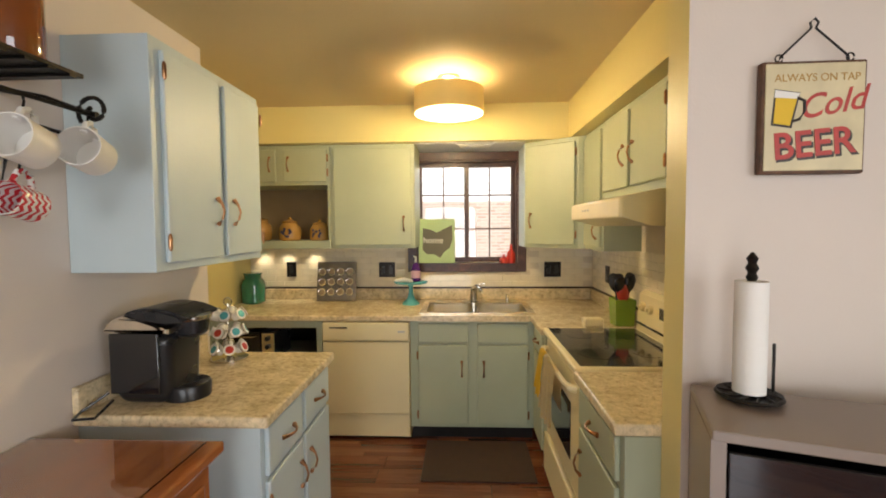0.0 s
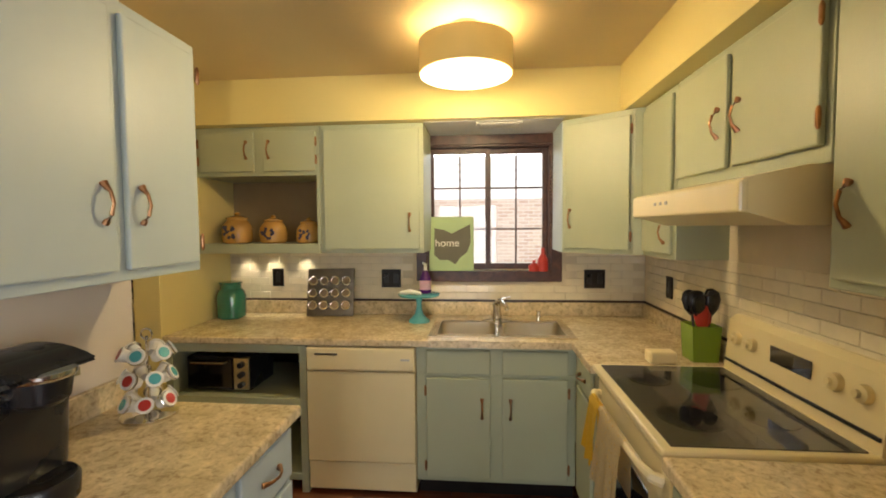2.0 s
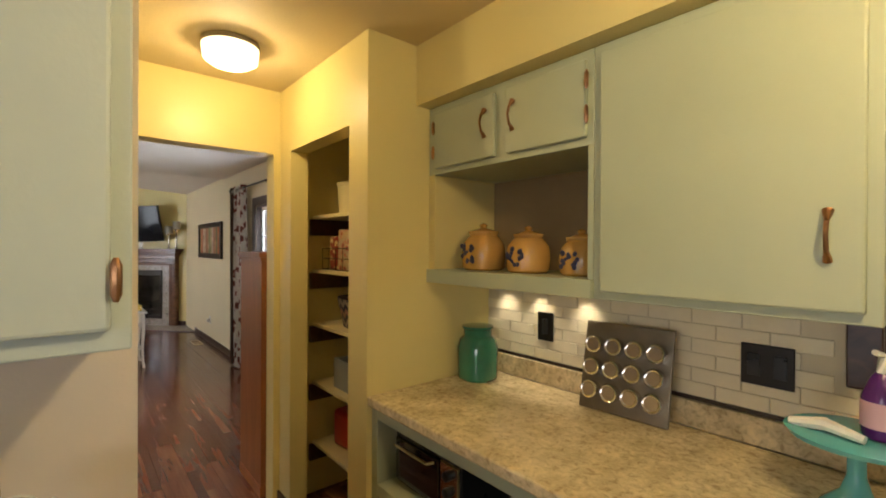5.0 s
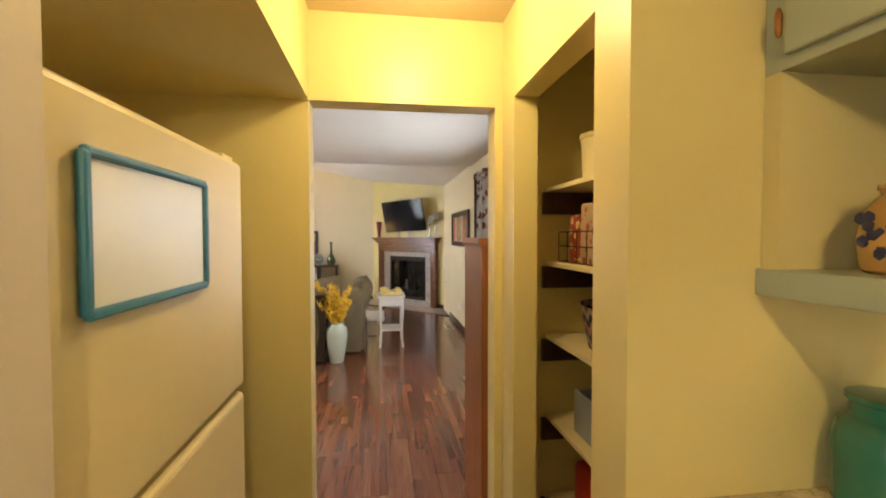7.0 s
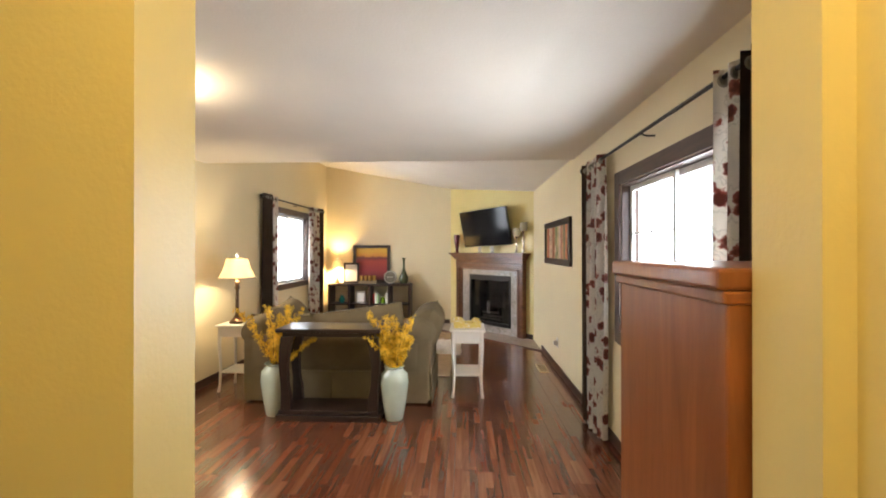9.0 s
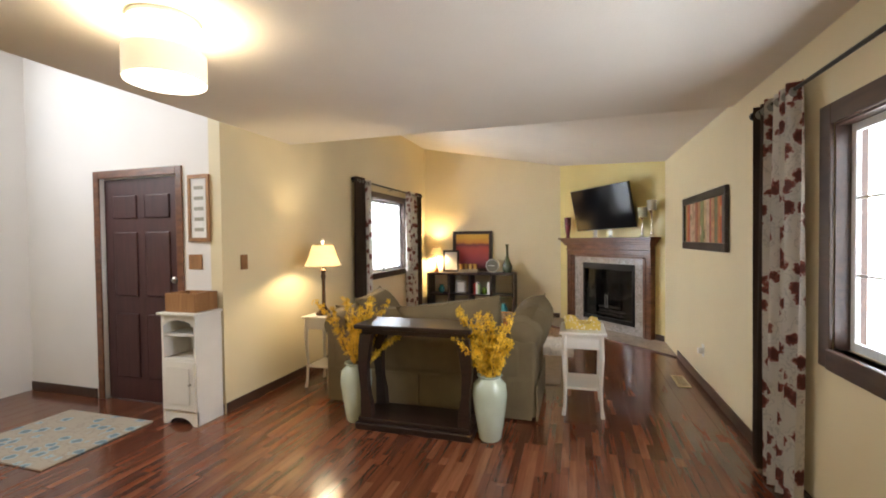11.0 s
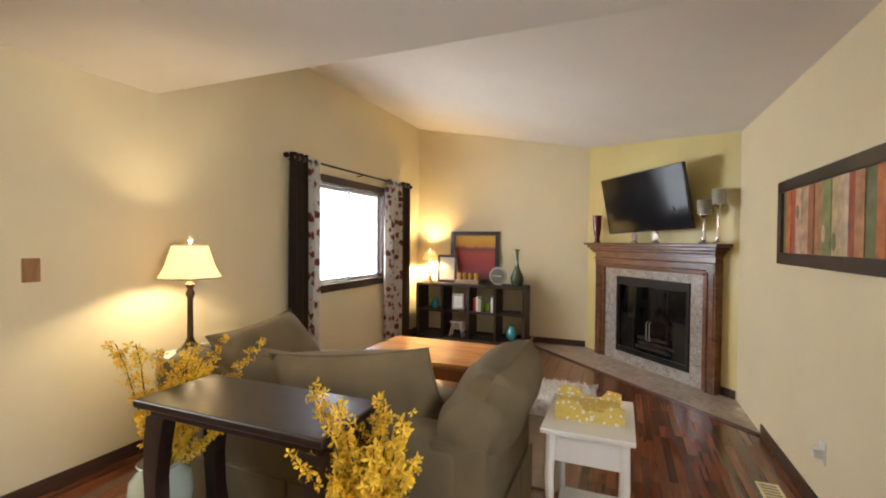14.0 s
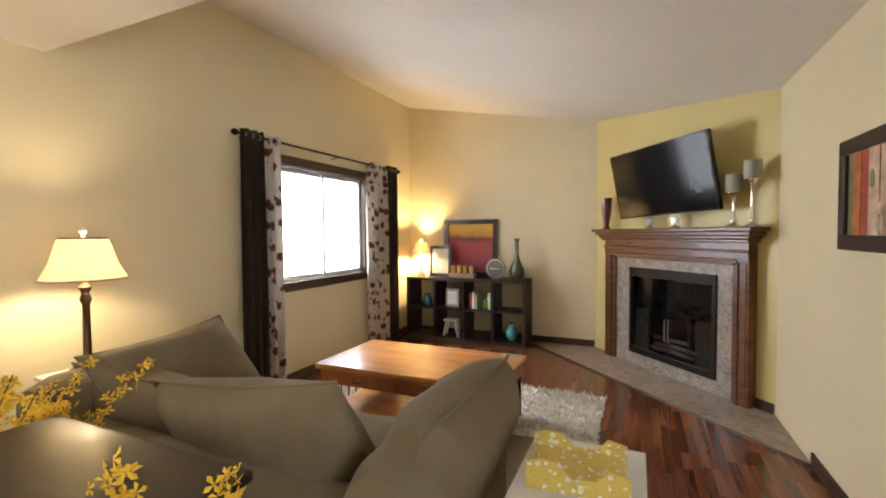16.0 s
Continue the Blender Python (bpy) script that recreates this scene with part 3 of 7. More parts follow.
structure("floor", cube(-10.7, 3.6, -2.7, 4.42, -0.12, -0.012), M_trim, "dark underfloor below the planks", "floor")
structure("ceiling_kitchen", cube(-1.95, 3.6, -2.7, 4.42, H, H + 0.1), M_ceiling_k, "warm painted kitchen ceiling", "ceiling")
structure("ceiling_living", cube(-6.17, -1.95, SOUTH, 4.42, HL, HL + 0.1), M_ceiling, "white textured flat ceiling", "ceiling")
structure("ceiling_foyer", cube(-5.4, -1.9, -2.3, 0.3, 4.8, 4.9), M_ceiling, "white tall entry ceiling", "ceiling")
ZR, ZL = 2.52, 3.28
bm = bmesh.new()
a = [bm.verts.new(p) for p in ((-10.6, NORTH, ZR), (-6.17, NORTH, ZR), (-6.17, SOUTH, ZL), (-10.6, SOUTH, ZL))]
b = [bm.verts.new(v.co + Vector((0, 0, 0.1))) for v in a]
bm.faces.new(a)
bm.faces.new(list(reversed(b)))
for i in range(4):
    bm.faces.new((a[i], b[i], b[(i + 1) % 4], a[(i + 1) % 4]))
structure("ceiling_vault", bm, M_ceiling, "white textured sloping ceiling", "ceiling")
bm = bmesh.new()
a = [bm.verts.new((-6.17, y, z)) for y, z in ((NORTH, HL), (SOUTH, HL), (SOUTH, ZL + 0.05), (NORTH, ZR + 0.05))]
b = [bm.verts.new(v.co - Vector((0.05, 0, 0))) for v in a]
bm.faces.new(a)
bm.faces.new(list(reversed(b)))
for i in range(4):
    bm.faces.new((a[i], b[i], b[(i + 1) % 4], a[(i + 1) % 4]))
structure("ceiling_step", bm, M_ceiling, "white ceiling step under the vault", "ceiling")
# soffit over the wall cabinets, with the white recess over the window
bm = bmesh.new()
box(bm, -0.944, 0.56, 3.79, NORTH, 2.17, H)
box(bm, 0.56, 1.40, 3.79, NORTH, 2.17, H)
box(bm, 1.40, 2.03, 3.79, NORTH, 2.17, H)
box(bm, 1.70, 2.03, 1.86, 3.79, 2.17, H)
structure("soffit", bm, M_gold, "gold painted soffit over the wall cabinets", "soffit")
structure("trim_soffit_panel", cube(0.56, 1.396, 3.85, NORTH, 2.1665, 2.1695), M_white, "white panel over the kitchen window", "trim")

# baseboards
def skirting(n, x0, x1, y0, y1):
    ob = structure("baseboard_%d" % n, cube(x0, x1, y0, y1, 0, 0.09, 0.004), M_trim, "dark stained wooden baseboard", "baseboard")
    return ob


for n, c in enumerate(((-10.5, -5.26, SOUTH, SOUTH + 0.014), (-8.13, -2.1, NORTH - 0.014, NORTH), (WEST, WEST + 0.014, 0.22, 2.80),
                       (-5.25, -5.236, -0.19, 0.19), (-1.95, -1.80, 3.526, 3.54), (-1.95, -1.936, 1.76, 2.70), (-5.25, -5.236, -2.2, -1.3)), 1):
    skirting(n, *c)
bm = cube(0, 0.22, -0.014, 0, 0, 0.09, 0.004)
turned(bm, Matrix.Translation(PB - FU * 0.23) @ Matrix.Rotation(math.atan2(FU.y, FU.x), 4, "Z"))
structure("baseboard_chimney", bm, M_trim, "dark stained wooden baseboard", "baseboard")


# ---- windows ----
def window(name, label, along, at, hole, inward, wood_mat, sash_mat, cols, rows, casing=0.07):
    """A slider in a wall along x: casing, frame, two sashes with bars, panes. inward: -1 or 1, the room's side."""
    x0, x1, z0, z1 = hole
    w = tagged(new(name), label, "window", "", "structure")
    f = at + inward * 0.016
    lo, hi = min(at - inward * 0.002, f), max(at - inward * 0.002, f)
    part("casing", cube(x0 - casing, x0, lo, hi, z0 - casing, z1 + casing, 0.004), wood_mat, w)
    part("casing", cube(x1, x1 + casing, lo, hi, z0 - casing, z1 + casing, 0.004), wood_mat, w)
    part("casing", cube(x0, x1, lo, hi, z1, z1 + casing, 0.004), wood_mat, w)
    part("sill", cube(x0, x1, min(at - inward * 0.06, at + inward * 0.03), max(at - inward * 0.06, at + inward * 0.03), z0 - casing, z0, 0.005), wood_mat, w)
    back = at - inward * 0.13
    lo2, hi2 = min(at - inward * 0.003, back), max(at - inward * 0.003, back)
    t = 0.012
    part("jamb", cube(x0, x0 + t, lo2, hi2, z0, z1), wood_mat, w)
    part("jamb", cube(x1 - t, x1, lo2, hi2, z0, z1), wood_mat, w)
    part("jamb", cube(x0 + t, x1 - t, lo2, hi2, z1 - t, z1), wood_mat, w)
    mid = (x0 + x1) / 2
    for k, (s0, s1) in enumerate(((x0 + t, mid + 0.02), (mid - 0.02, x1 - t))):
        ym = at - inward * (0.075 + 0.028 * k)
        s = part("sash", cube(s0, s0 + 0.035, ym - 0.012, ym + 0.012, z0 + 0.002, z1 - t, 0.003), sash_mat, w)
        part("stile", cube(s1 - 0.035, s1, ym - 0.012, ym + 0.012, z0 + 0.002, z1 - t, 0.003), sash_mat, s)
        part("rail", cube(s0 + 0.035, s1 - 0.035, ym - 0.012, ym + 0.012, z1 - t - 0.04, z1 - t, 0.003), sash_mat, s)
        part("rail", cube(s0 + 0.035, s1 - 0.035, ym - 0.012, ym + 0.012, z0 + 0.002, z0 + 0.045, 0.003), sash_mat, s)
        for c in range(1, cols):
            xc = s0 + (s1 - s0) * c / cols
            part("glazing_bar", cube(xc - 0.006, xc + 0.006, ym - 0.006, ym + 0.006, z0 + 0.045, z1 - t - 0.04), sash_mat, s)
        for r in range(1, rows):
            zc = z0 + (z1 - z0) * r / rows
            part("glazing_bar", cube(s0 + 0.035, s1 - 0.035, ym - 0.005, ym + 0.005, zc - 0.006, zc + 0.006), sash_mat, s)
        p = part("pane", cube(s0 + 0.03, s1 - 0.03, ym - 0.0015, ym + 0.0015, z0 + 0.04, z1 - t - 0.035), M_pane, s)
        p.visible_shadow = False
    return w


window("window_1", "dark wood kitchen window with a dark grid", "x", NORTH, KW, -1, M_window_wood, M_window_wood, 2, 3, 0.075)
window("window_2", "white vinyl slider in a dark wood casing", "x", NORTH, NW, -1, M_trim, M_vinyl, 2, 3, 0.10)
window("window_3", "white vinyl slider in a dark wood casing", "x", SOUTH, SW, 1, M_trim, M_vinyl, 2, 3, 0.09)

# entry door with six panels
door = tagged(new("door_1"), "closed maroon six-panel entry door", "door", "", "structure")
part("leaf", cube(-5.33, -5.285, -1.19, -0.29, 0.01, 2.07), M_door, door)
for y0, y1 in ((-1.08, -0.79), (-0.69, -0.40)):
    for z0, z1 in ((1.70, 1.92), (0.98, 1.58), (0.22, 0.82)):
        part("panel", cube(-5.29, -5.275, y0, y1, z0, z1, 0.012, 2), M_door, door)
for y0, y1, z0, z1 in ((-0.28, -0.21, 0, 2.15), (-1.27, -1.20, 0, 2.15), (-1.20, -0.28, 2.08, 2.15)):
    part("casing", cube(-5.25, -5.234, y0, y1, z0, z1, 0.004), M_mantel, door)
part("knob", turned(lathe([(0.03, 0), (0.03, 0.01), (0.012, 0.015), (0.012, 0.04), (0.028, 0.05), (0.03, 0.065), (0.015, 0.08)], 16), Matrix.Translation((-5.285, -0.36, 0.98)) @ Matrix.Rotation(radians(90), 4, "Y")), M_pewter, door, "pewter knob", True)
part("deadbolt", turned(lathe([(0.03, 0), (0.03, 0.012), (0.015, 0.02), (0.015, 0.03)], 16), Matrix.Translation((-5.285, -0.36, 1.14)) @ Matrix.Rotation(radians(90), 4, "Y")), M_pewter, door, "pewter deadbolt", True)

# ---- outdoors ----
structure("ground", cube(-60, 60, -60, 60, -0.6, -0.45), M_grass, "green lawn round the house", "ground")
hs = thing("neighbour_house", "white clapboard house beyond the windows", "house", (0, 10.5, -0.45))
part("wall", cube(-22, 14, 0.05, 6, 0, 5.6), M_siding, hs)
part("brick_base", cube(-22, 14, -0.06, 0.0, 0, 2.55), M_far_brick, hs, "pale weathered brick base")
bm = bmesh.new()
for i in range(34):
    prism([(0.0, 0.0), (0.012, 0.0), (0.0, 0.17)], -22, 14, bm)
    for v in list(bm.verts)[-6:]:
        v.co = Vector((v.co.y, 0.05 - v.co.x, v.co.z + i * 0.165))
part("siding", bm, M_siding, hs)
part("roof", cube(-22.4, 14.4, -0.4, 6.4, 5.6, 5.9), M_taupe, hs)
rnd = random.Random(31)
for bx, bw, bh in ((0.3, 0.9, 1.15), (1.5, 0.8, 1.0), (2.6, 0.9, 1.1), (-3.4, 0.9, 0.9), (-5.2, 0.8, 0.8)):
    sb = thing("shrub", "leafy green shrub outside the window", "shrub", (bx, 7.6, -0.45), group="shrubs along the neighbour wall")
    for k_ in range(4):
        part("stem", tube([(0, 0, 0), (rnd.uniform(-0.2, 0.2), rnd.uniform(-0.2, 0.2), bh * 0.5), (rnd.uniform(-0.4, 0.4), rnd.uniform(-0.3, 0.3), bh * 0.9)], [0.02, 0.012, 0.005], 6), M_stem, sb)
    lf = bmesh.new()
    for k_ in range(900):
        a_, r_ = rnd.uniform(0, 6.3), math.sqrt(rnd.random())
        h_ = rnd.uniform(0.12, 1.0)
        rr_ = bw * r_ * math.sqrt(max(0.05, 1 - h_ ** 3))
        p_ = Vector((rr_ * math.cos(a_), rr_ * 0.7 * math.sin(a_), bh * h_ + rnd.gauss(0, 0.05)))
        m_ = Matrix.Translation(p_) @ Euler((rnd.uniform(0, 6.3), rnd.uniform(0, 6.3), rnd.uniform(0, 6.3))).to_matrix().to_4x4()
        lf.faces.new([lf.verts.new(m_ @ Vector(c_)) for c_ in ((0, -0.05, 0), (0.022, 0, 0.006), (0, 0.05, 0), (-0.022, 0, 0.006))])
    part("crown", lf, M_shrub, sb)
# added board whose own glow stands in for bright outdoors to the south
structure("backdrop", cube(-16, -2, -7.2, -7.1, -0.45, 7), glow("backdrop_glow", (0.93, 0.95, 1.0), 0.85), "glowing board standing in for the pale overcast distance", "backdrop")
# ---- kitchen ----
def pull(parent, at, out, vertical=True, size=0.11):
    """A curved bronze cabinet pull. out: the way it stands out from the door."""
    o = Vector(out)
    al = Vector((0, 0, 1)) if vertical else Vector((-o.y, o.x, 0))
    pts = [Vector(at) + al * (size * s) + o * d for s, d in ((-0.5, 0.004), (-0.42, 0.010), (-0.28, 0.024), (0.0, 0.032), (0.28, 0.024), (0.42, 0.010), (0.5, 0.004))]
    return part("handle", tube(pts, [0.009, 0.008, 0.005, 0.0045, 0.005, 0.009, 0.011]), M_bronze, parent, "curved bronze pull", True)


def hinge(parent, at, out):
    o = Vector(out)
    p = Vector(at) + o * 0.006
    return part("hinge", tube([p - Vector((0, 0, 0.03)), p - Vector((0, 0, 0.02)), p + Vector((0, 0, 0.02)), p + Vector((0, 0, 0.03))], [0.003, 0.007, 0.007, 0.003]), M_bronze, parent, "bronze hinge", True)


def flat_door(parent, name, face, axis, a0, a1, z0, z1, out, material, handle=None, hinges=None):
    """A slab door on a face: axis x or y along it, face the plane's place, out +1 or -1."""
    t0, t1 = sorted((face + out * 0.0005, face + out * 0.019))
    d = part(name, cube(a0, a1, t0, t1, z0, z1, 0.006) if axis == "x" else cube(t0, t1, a0, a1, z0, z1, 0.006), material, parent)
    way = (0, out, 0) if axis == "x" else (out, 0, 0)
    spot = lambda a, z: (a, face + out * 0.019, z) if axis == "x" else (face + out * 0.019, a, z)
    if handle:
        pull(d, spot(handle[0], handle[1]), way, len(handle) < 3)
    if hinges is not None:
        hinge(d, spot(hinges, z0 + 0.07), way)
        hinge(d, spot(hinges, z1 - 0.07), way)
    return d


def upright(plan, z0, z1):
    """A plan outline of (x, y) drawn up from z0 to z1."""
    bm_ = bmesh.new()
    lo_, hi_ = ([bm_.verts.new((x, y, z)) for x, y in plan] for z in (z0, z1))
    bm_.faces.new(lo_)
    bm_.faces.new(hi_)
    for i in range(len(plan)):
        k = (i + 1) % len(plan)
        bm_.faces.new((lo_[i], lo_[k], hi_[k], hi_[i]))
    return bm_


def carcass(parent, x0, x1, y0, y1, z0, z1, material, name="body"):
    return part(name, cube(x0, x1, y0, y1, z0, z1, 0.003), material, parent)


# wall cabinets over the back counter
c = thing("wall_cabinet", "sage green wall cabinet with an open niche below two doors", "cabinet")
carcass(c, -0.942, -0.10, 3.865, 4.27, 1.86, 2.168, M_sage)
part("shelf", cube(-0.942, -0.10, 3.85, 4.27, 1.37, 1.43, 0.003), M_sage, c)
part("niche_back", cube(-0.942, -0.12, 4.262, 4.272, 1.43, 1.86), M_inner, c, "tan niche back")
part("side", cube(-0.942, -0.90, 3.865, 4.26, 1.43, 1.86), M_gold, c)
part("side", cube(-0.12, -0.10, 3.865, 4.26, 1.43, 1.86), M_sage, c)
flat_door(c, "door", 3.865, "x", -0.88, -0.52, 1.885, 2.135, -1, M_sage, (-0.565, 2.02), -0.885)
flat_door(c, "door", 3.865, "x", -0.46, -0.12, 1.885, 2.135, -1, M_sage, (-0.42, 2.02), -0.113)
c = thing("wall_cabinet", "tall sage green wall cabinet with one slab door", "cabinet")
carcass(c, -0.098, 0.555, 3.865, 4.27, 1.37, 2.168, M_sage)
flat_door(c, "door", 3.865, "x", -0.07, 0.53, 1.395, 2.135, -1, M_sage, (0.47, 1.56))
c = thing("wall_cabinet", "sage green diagonal corner wall cabinet beside the window", "cabinet")
DG0, DG1 = Vector((1.405, 3.92, 0)), Vector((1.745, 3.675, 0))
DGM = Matrix.Translation(DG0) @ Matrix.Rotation(math.atan2(DG1.y - DG0.y, DG1.x - DG0.x), 4, "Z")
DGW = (DG1 - DG0).length
part("body", upright([(1.405, 4.27), (1.405, 3.92), (1.745, 3.675), (1.79, 3.66), (2.03, 3.66), (2.03, 4.27)], 1.37, 2.168), M_sage, c)
# the side towards the window has its daylight put into a paler colour
part("side_panel", cube(1.398, 1.405, 3.921, 4.27, 1.371, 2.167), M_daylit, c, "side panel coloured pale for window light")
d = part("door", turned(cube(0.02, DGW - 0.02, -0.019, -0.0005, 1.395, 2.135, 0.006), DGM), M_sage, c)
way = DGM.to_3x3() @ Vector((0, -1, 0))
pull(d, DGM @ Vector((0.055, -0.019, 1.575)), way)
for z in (1.47, 2.06):
    hinge(d, DGM @ Vector((DGW - 0.012, -0.012, z)), way)
# wall cabinets along the right-hand wall
CX = 1.79
c = thing("wall_cabinet", "sage green wall cabinet between corner and range hood", "cabinet")
carcass(c, CX, 2.03, 3.255, 3.655, 1.372, 2.166, M_sage)
flat_door(c, "door", CX, "y", 3.28, 3.635, 1.395, 2.135, -1, M_sage, (3.33, 1.50))
c = thing("wall_cabinet", "short sage green wall cabinet above the range hood", "cabinet")
carcass(c, CX, 2.03, 2.37, 3.25, 1.69, 2.168, M_sage)
flat_door(c, "door", CX, "y", 2.83, 3.235, 1.735, 2.135, -1, M_sage, (2.875, 1.90))
flat_door(c, "door", CX, "y", 2.39, 2.79, 1.735, 2.135, -1, M_sage, (2.745, 1.90), 2.386)
c = thing("wall_cabinet", "tall sage green wall cabinet over the short worktop", "cabinet")
carcass(c, CX, 2.03, 1.865, 2.365, 1.37, 2.166, M_sage)
flat_door(c, "door", CX, "y", 1.89, 2.34, 1.395, 2.135, -1, M_sage, (2.285, 1.58))
# range hood
h = thing("range_hood", "almond enamel range hood under short cabinets", "range hood")
part("shell", prism([(1.605, 1.565), (1.59, 1.655), (1.75, 1.688), (2.03, 1.688), (2.03, 1.53), (1.72, 1.53)], 2.39, 3.19), M_hood, h)
part("lip", cube(1.578, 1.605, 2.385, 3.195, 1.565, 1.652, 0.008), M_hood, h)
for i in range(3):
    part("switch", cube(1.575, 1.583, 2.83 + i * 0.05, 2.85 + i * 0.05, 1.607, 1.619, 0.002), M_pewter, h)
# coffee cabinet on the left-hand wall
c = thing("wall_cabinet", "wall cabinet coloured pale blue-green for daylight, with two slab doors", "cabinet")
carcass(c, -0.398, -0.10, 1.905, 2.665, 1.385, 2.168, M_daylit)
flat_door(c, "door", -0.10, "y", 1.95, 2.29, 1.415, 2.13, 1, M_daylit, (2.245, 1.60), 1.945)
flat_door(c, "door", -0.10, "y", 2.33, 2.64, 1.415, 2.13, 1, M_daylit, (2.375, 1.60), 2.645)
c = thing("base_cabinet", "base cabinet coloured pale blue for daylight, with drawers under the coffee counter", "cabinet")
carcass(c, -0.398, 0.235, 1.905, 2.62, 0.10, 0.868, M_daylit)
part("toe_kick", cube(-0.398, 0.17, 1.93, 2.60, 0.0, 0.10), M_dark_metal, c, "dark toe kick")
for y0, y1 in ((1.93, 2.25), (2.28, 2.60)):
    flat_door(c, "drawer", 0.235, "y", y0, y1, 0.68, 0.85, 1, M_daylit, ((y0 + y1) / 2, 0.765, 1))
flat_door(c, "door", 0.235, "y", 1.93, 2.25, 0.13, 0.66, 1, M_daylit, (2.21, 0.53), 1.927)
flat_door(c, "door", 0.235, "y", 2.28, 2.60, 0.13, 0.66, 1, M_daylit, (2.32, 0.53))
w = thing("worktop", "speckled cream laminate worktop with a short upstand", "worktop")
bm = cube(-0.398, 0.272, 1.88, 2.645, 0.868, 0.908, 0.008)
part("slab", bm, M_counter, w)
part("upstand", cube(-0.398, -0.375, 1.885, 2.645, 0.908, 1.0, 0.004), M_counter, w)

# base cabinets along the back
c = thing("base_cabinet", "sage green open base cabinet holding a toaster oven", "cabinet")
part("side", cube(-0.942, -0.90, 3.565, 4.25, 0.0, 0.868), M_sage, c)
part("side", cube(-0.13, -0.09, 3.565, 4.25, 0.0, 0.868), M_sage, c)
part("top_rail", cube(-0.90, -0.13, 3.565, 3.59, 0.815, 0.868, 0.003), M_sage, c)
part("shelf", cube(-0.90, -0.13, 3.565, 4.24, 0.50, 0.55, 0.003), M_sage, c)
part("bottom", cube(-0.90, -0.13, 3.565, 4.24, 0.07, 0.11, 0.003), M_sage, c)
# dark material puts the shade inside the cabinet into the back's colour
part("back", cube(-0.90, -0.13, 4.24, 4.25, 0.0, 0.868), M_dark_metal, c, "back coloured dark for the shade inside")
o = thing("toaster_oven", "black and steel toaster oven inside the open cabinet", "toaster oven", (-0.86, 3.62, 0.552))
part("body", cube(0, 0.40, 0.012, 0.30, 0.012, 0.215, 0.008), M_black, o)
part("glass_door", cube(0.015, 0.29, 0, 0.014, 0.03, 0.2, 0.004), M_black_glass, o)
part("handle", tube([(0.04, -0.002, 0.185), (0.05, -0.028, 0.185), (0.255, -0.028, 0.185), (0.265, -0.002, 0.185)], 0.006), M_steel, o, "steel handle", True)
part("control_panel", cube(0.30, 0.395, 0, 0.013, 0.02, 0.208, 0.003), M_steel, o, "steel control panel")
for k in range(3):
    part("knob", turned(lathe([(0.018, 0), (0.017, 0.018), (0.010, 0.02)], 16), Matrix.Translation((0.347, 0, 0.05 + k * 0.06)) @ Matrix.Rotation(radians(90), 4, "X")), M_black, o, "", True)
d = thing("dishwasher", "almond enamel dishwasher under the back counter", "dishwasher")
part("tub", cube(-0.085, 0.54, 3.58, 4.2, 0.02, 0.865), M_almond, d)
part("door_panel", cube(-0.082, 0.538, 3.548, 3.58, 0.20, 0.72, 0.006), M_almond, d)
part("control_panel", cube(-0.082, 0.538, 3.540, 3.58, 0.727, 0.860, 0.01), M_almond, d)
part("vent_grip", cube(-0.03, 0.10, 3.537, 3.541, 0.818, 0.826), M_black, d, "dark grip slot")
part("badge", cube(0.46, 0.51, 3.537, 3.541, 0.79, 0.80), M_pewter, d)
part("kick_panel", cube(-0.082, 0.538, 3.56, 3.59, 0.035, 0.195, 0.006), M_almond, d)
c = thing("base_cabinet", "sage green sink base cabinet with two doors", "cabinet")
carcass(c, 0.545, 1.42, 3.57, 4.25, 0.10, 0.715, M_sage)
part("face_frame", cube(0.545, 1.42, 3.57, 3.595, 0.715, 0.868), M_sage, c)
part("toe_kick", cube(0.55, 1.42, 3.63, 4.2, 0.0, 0.10), M_dark_metal, c, "dark toe kick")
for x0, x1, hx, gx in ((0.60, 0.955, 0.91, 0.597), (1.02, 1.375, 1.065, 1.378)):
    flat_door(c, "false_drawer", 3.57, "x", x0, x1, 0.715, 0.85, -1, M_sage)
    flat_door(c, "door", 3.57, "x", x0, x1, 0.13, 0.695, -1, M_sage, (hx, 0.53), gx)
c = thing("base_cabinet", "narrow sage green corner base cabinet", "cabinet")
carcass(c, 1.425, 2.0, 3.165, 3.565, 0.10, 0.868, M_sage)
flat_door(c, "drawer", 1.425, "y", 3.20, 3.50, 0.715, 0.85, -1, M_sage, (3.35, 0.785, 1))
flat_door(c, "door", 1.425, "y", 3.20, 3.50, 0.13, 0.695, -1, M_sage)
c = thing("base_cabinet", "sage green base cabinet with a drawer beside the range", "cabinet")
carcass(c, 1.425, 2.03, 1.865, 2.375, 0.10, 0.868, M_sage)
part("toe_kick", cube(1.48, 2.0, 1.87, 2.37, 0.0, 0.10), M_dark_metal, c, "dark toe kick")
flat_door(c, "drawer", 1.425, "y", 1.90, 2.34, 0.70, 0.85, -1, M_sage, (2.12, 0.775, 1))
flat_door(c, "door", 1.425, "y", 1.90, 2.34, 0.13, 0.68, -1, M_sage, (2.29, 0.55))
w = thing("worktop", "speckled cream laminate worktop running round the corner", "worktop")
for c6 in ((-0.942, 0.62, 3.54, 4.25, 0.868, 0.908, 0.006), (0.62, 1.42, 3.54, 3.625, 0.868, 0.908), (0.62, 1.42, 4.075, 4.25, 0.868, 0.908),
           (1.42, 2.006, 3.545, 4.25, 0.868, 0.908), (1.392, 2.006, 3.158, 3.545, 0.8675, 0.9075, 0.006)):
    part("slab", cube(*c6), M_counter, w)
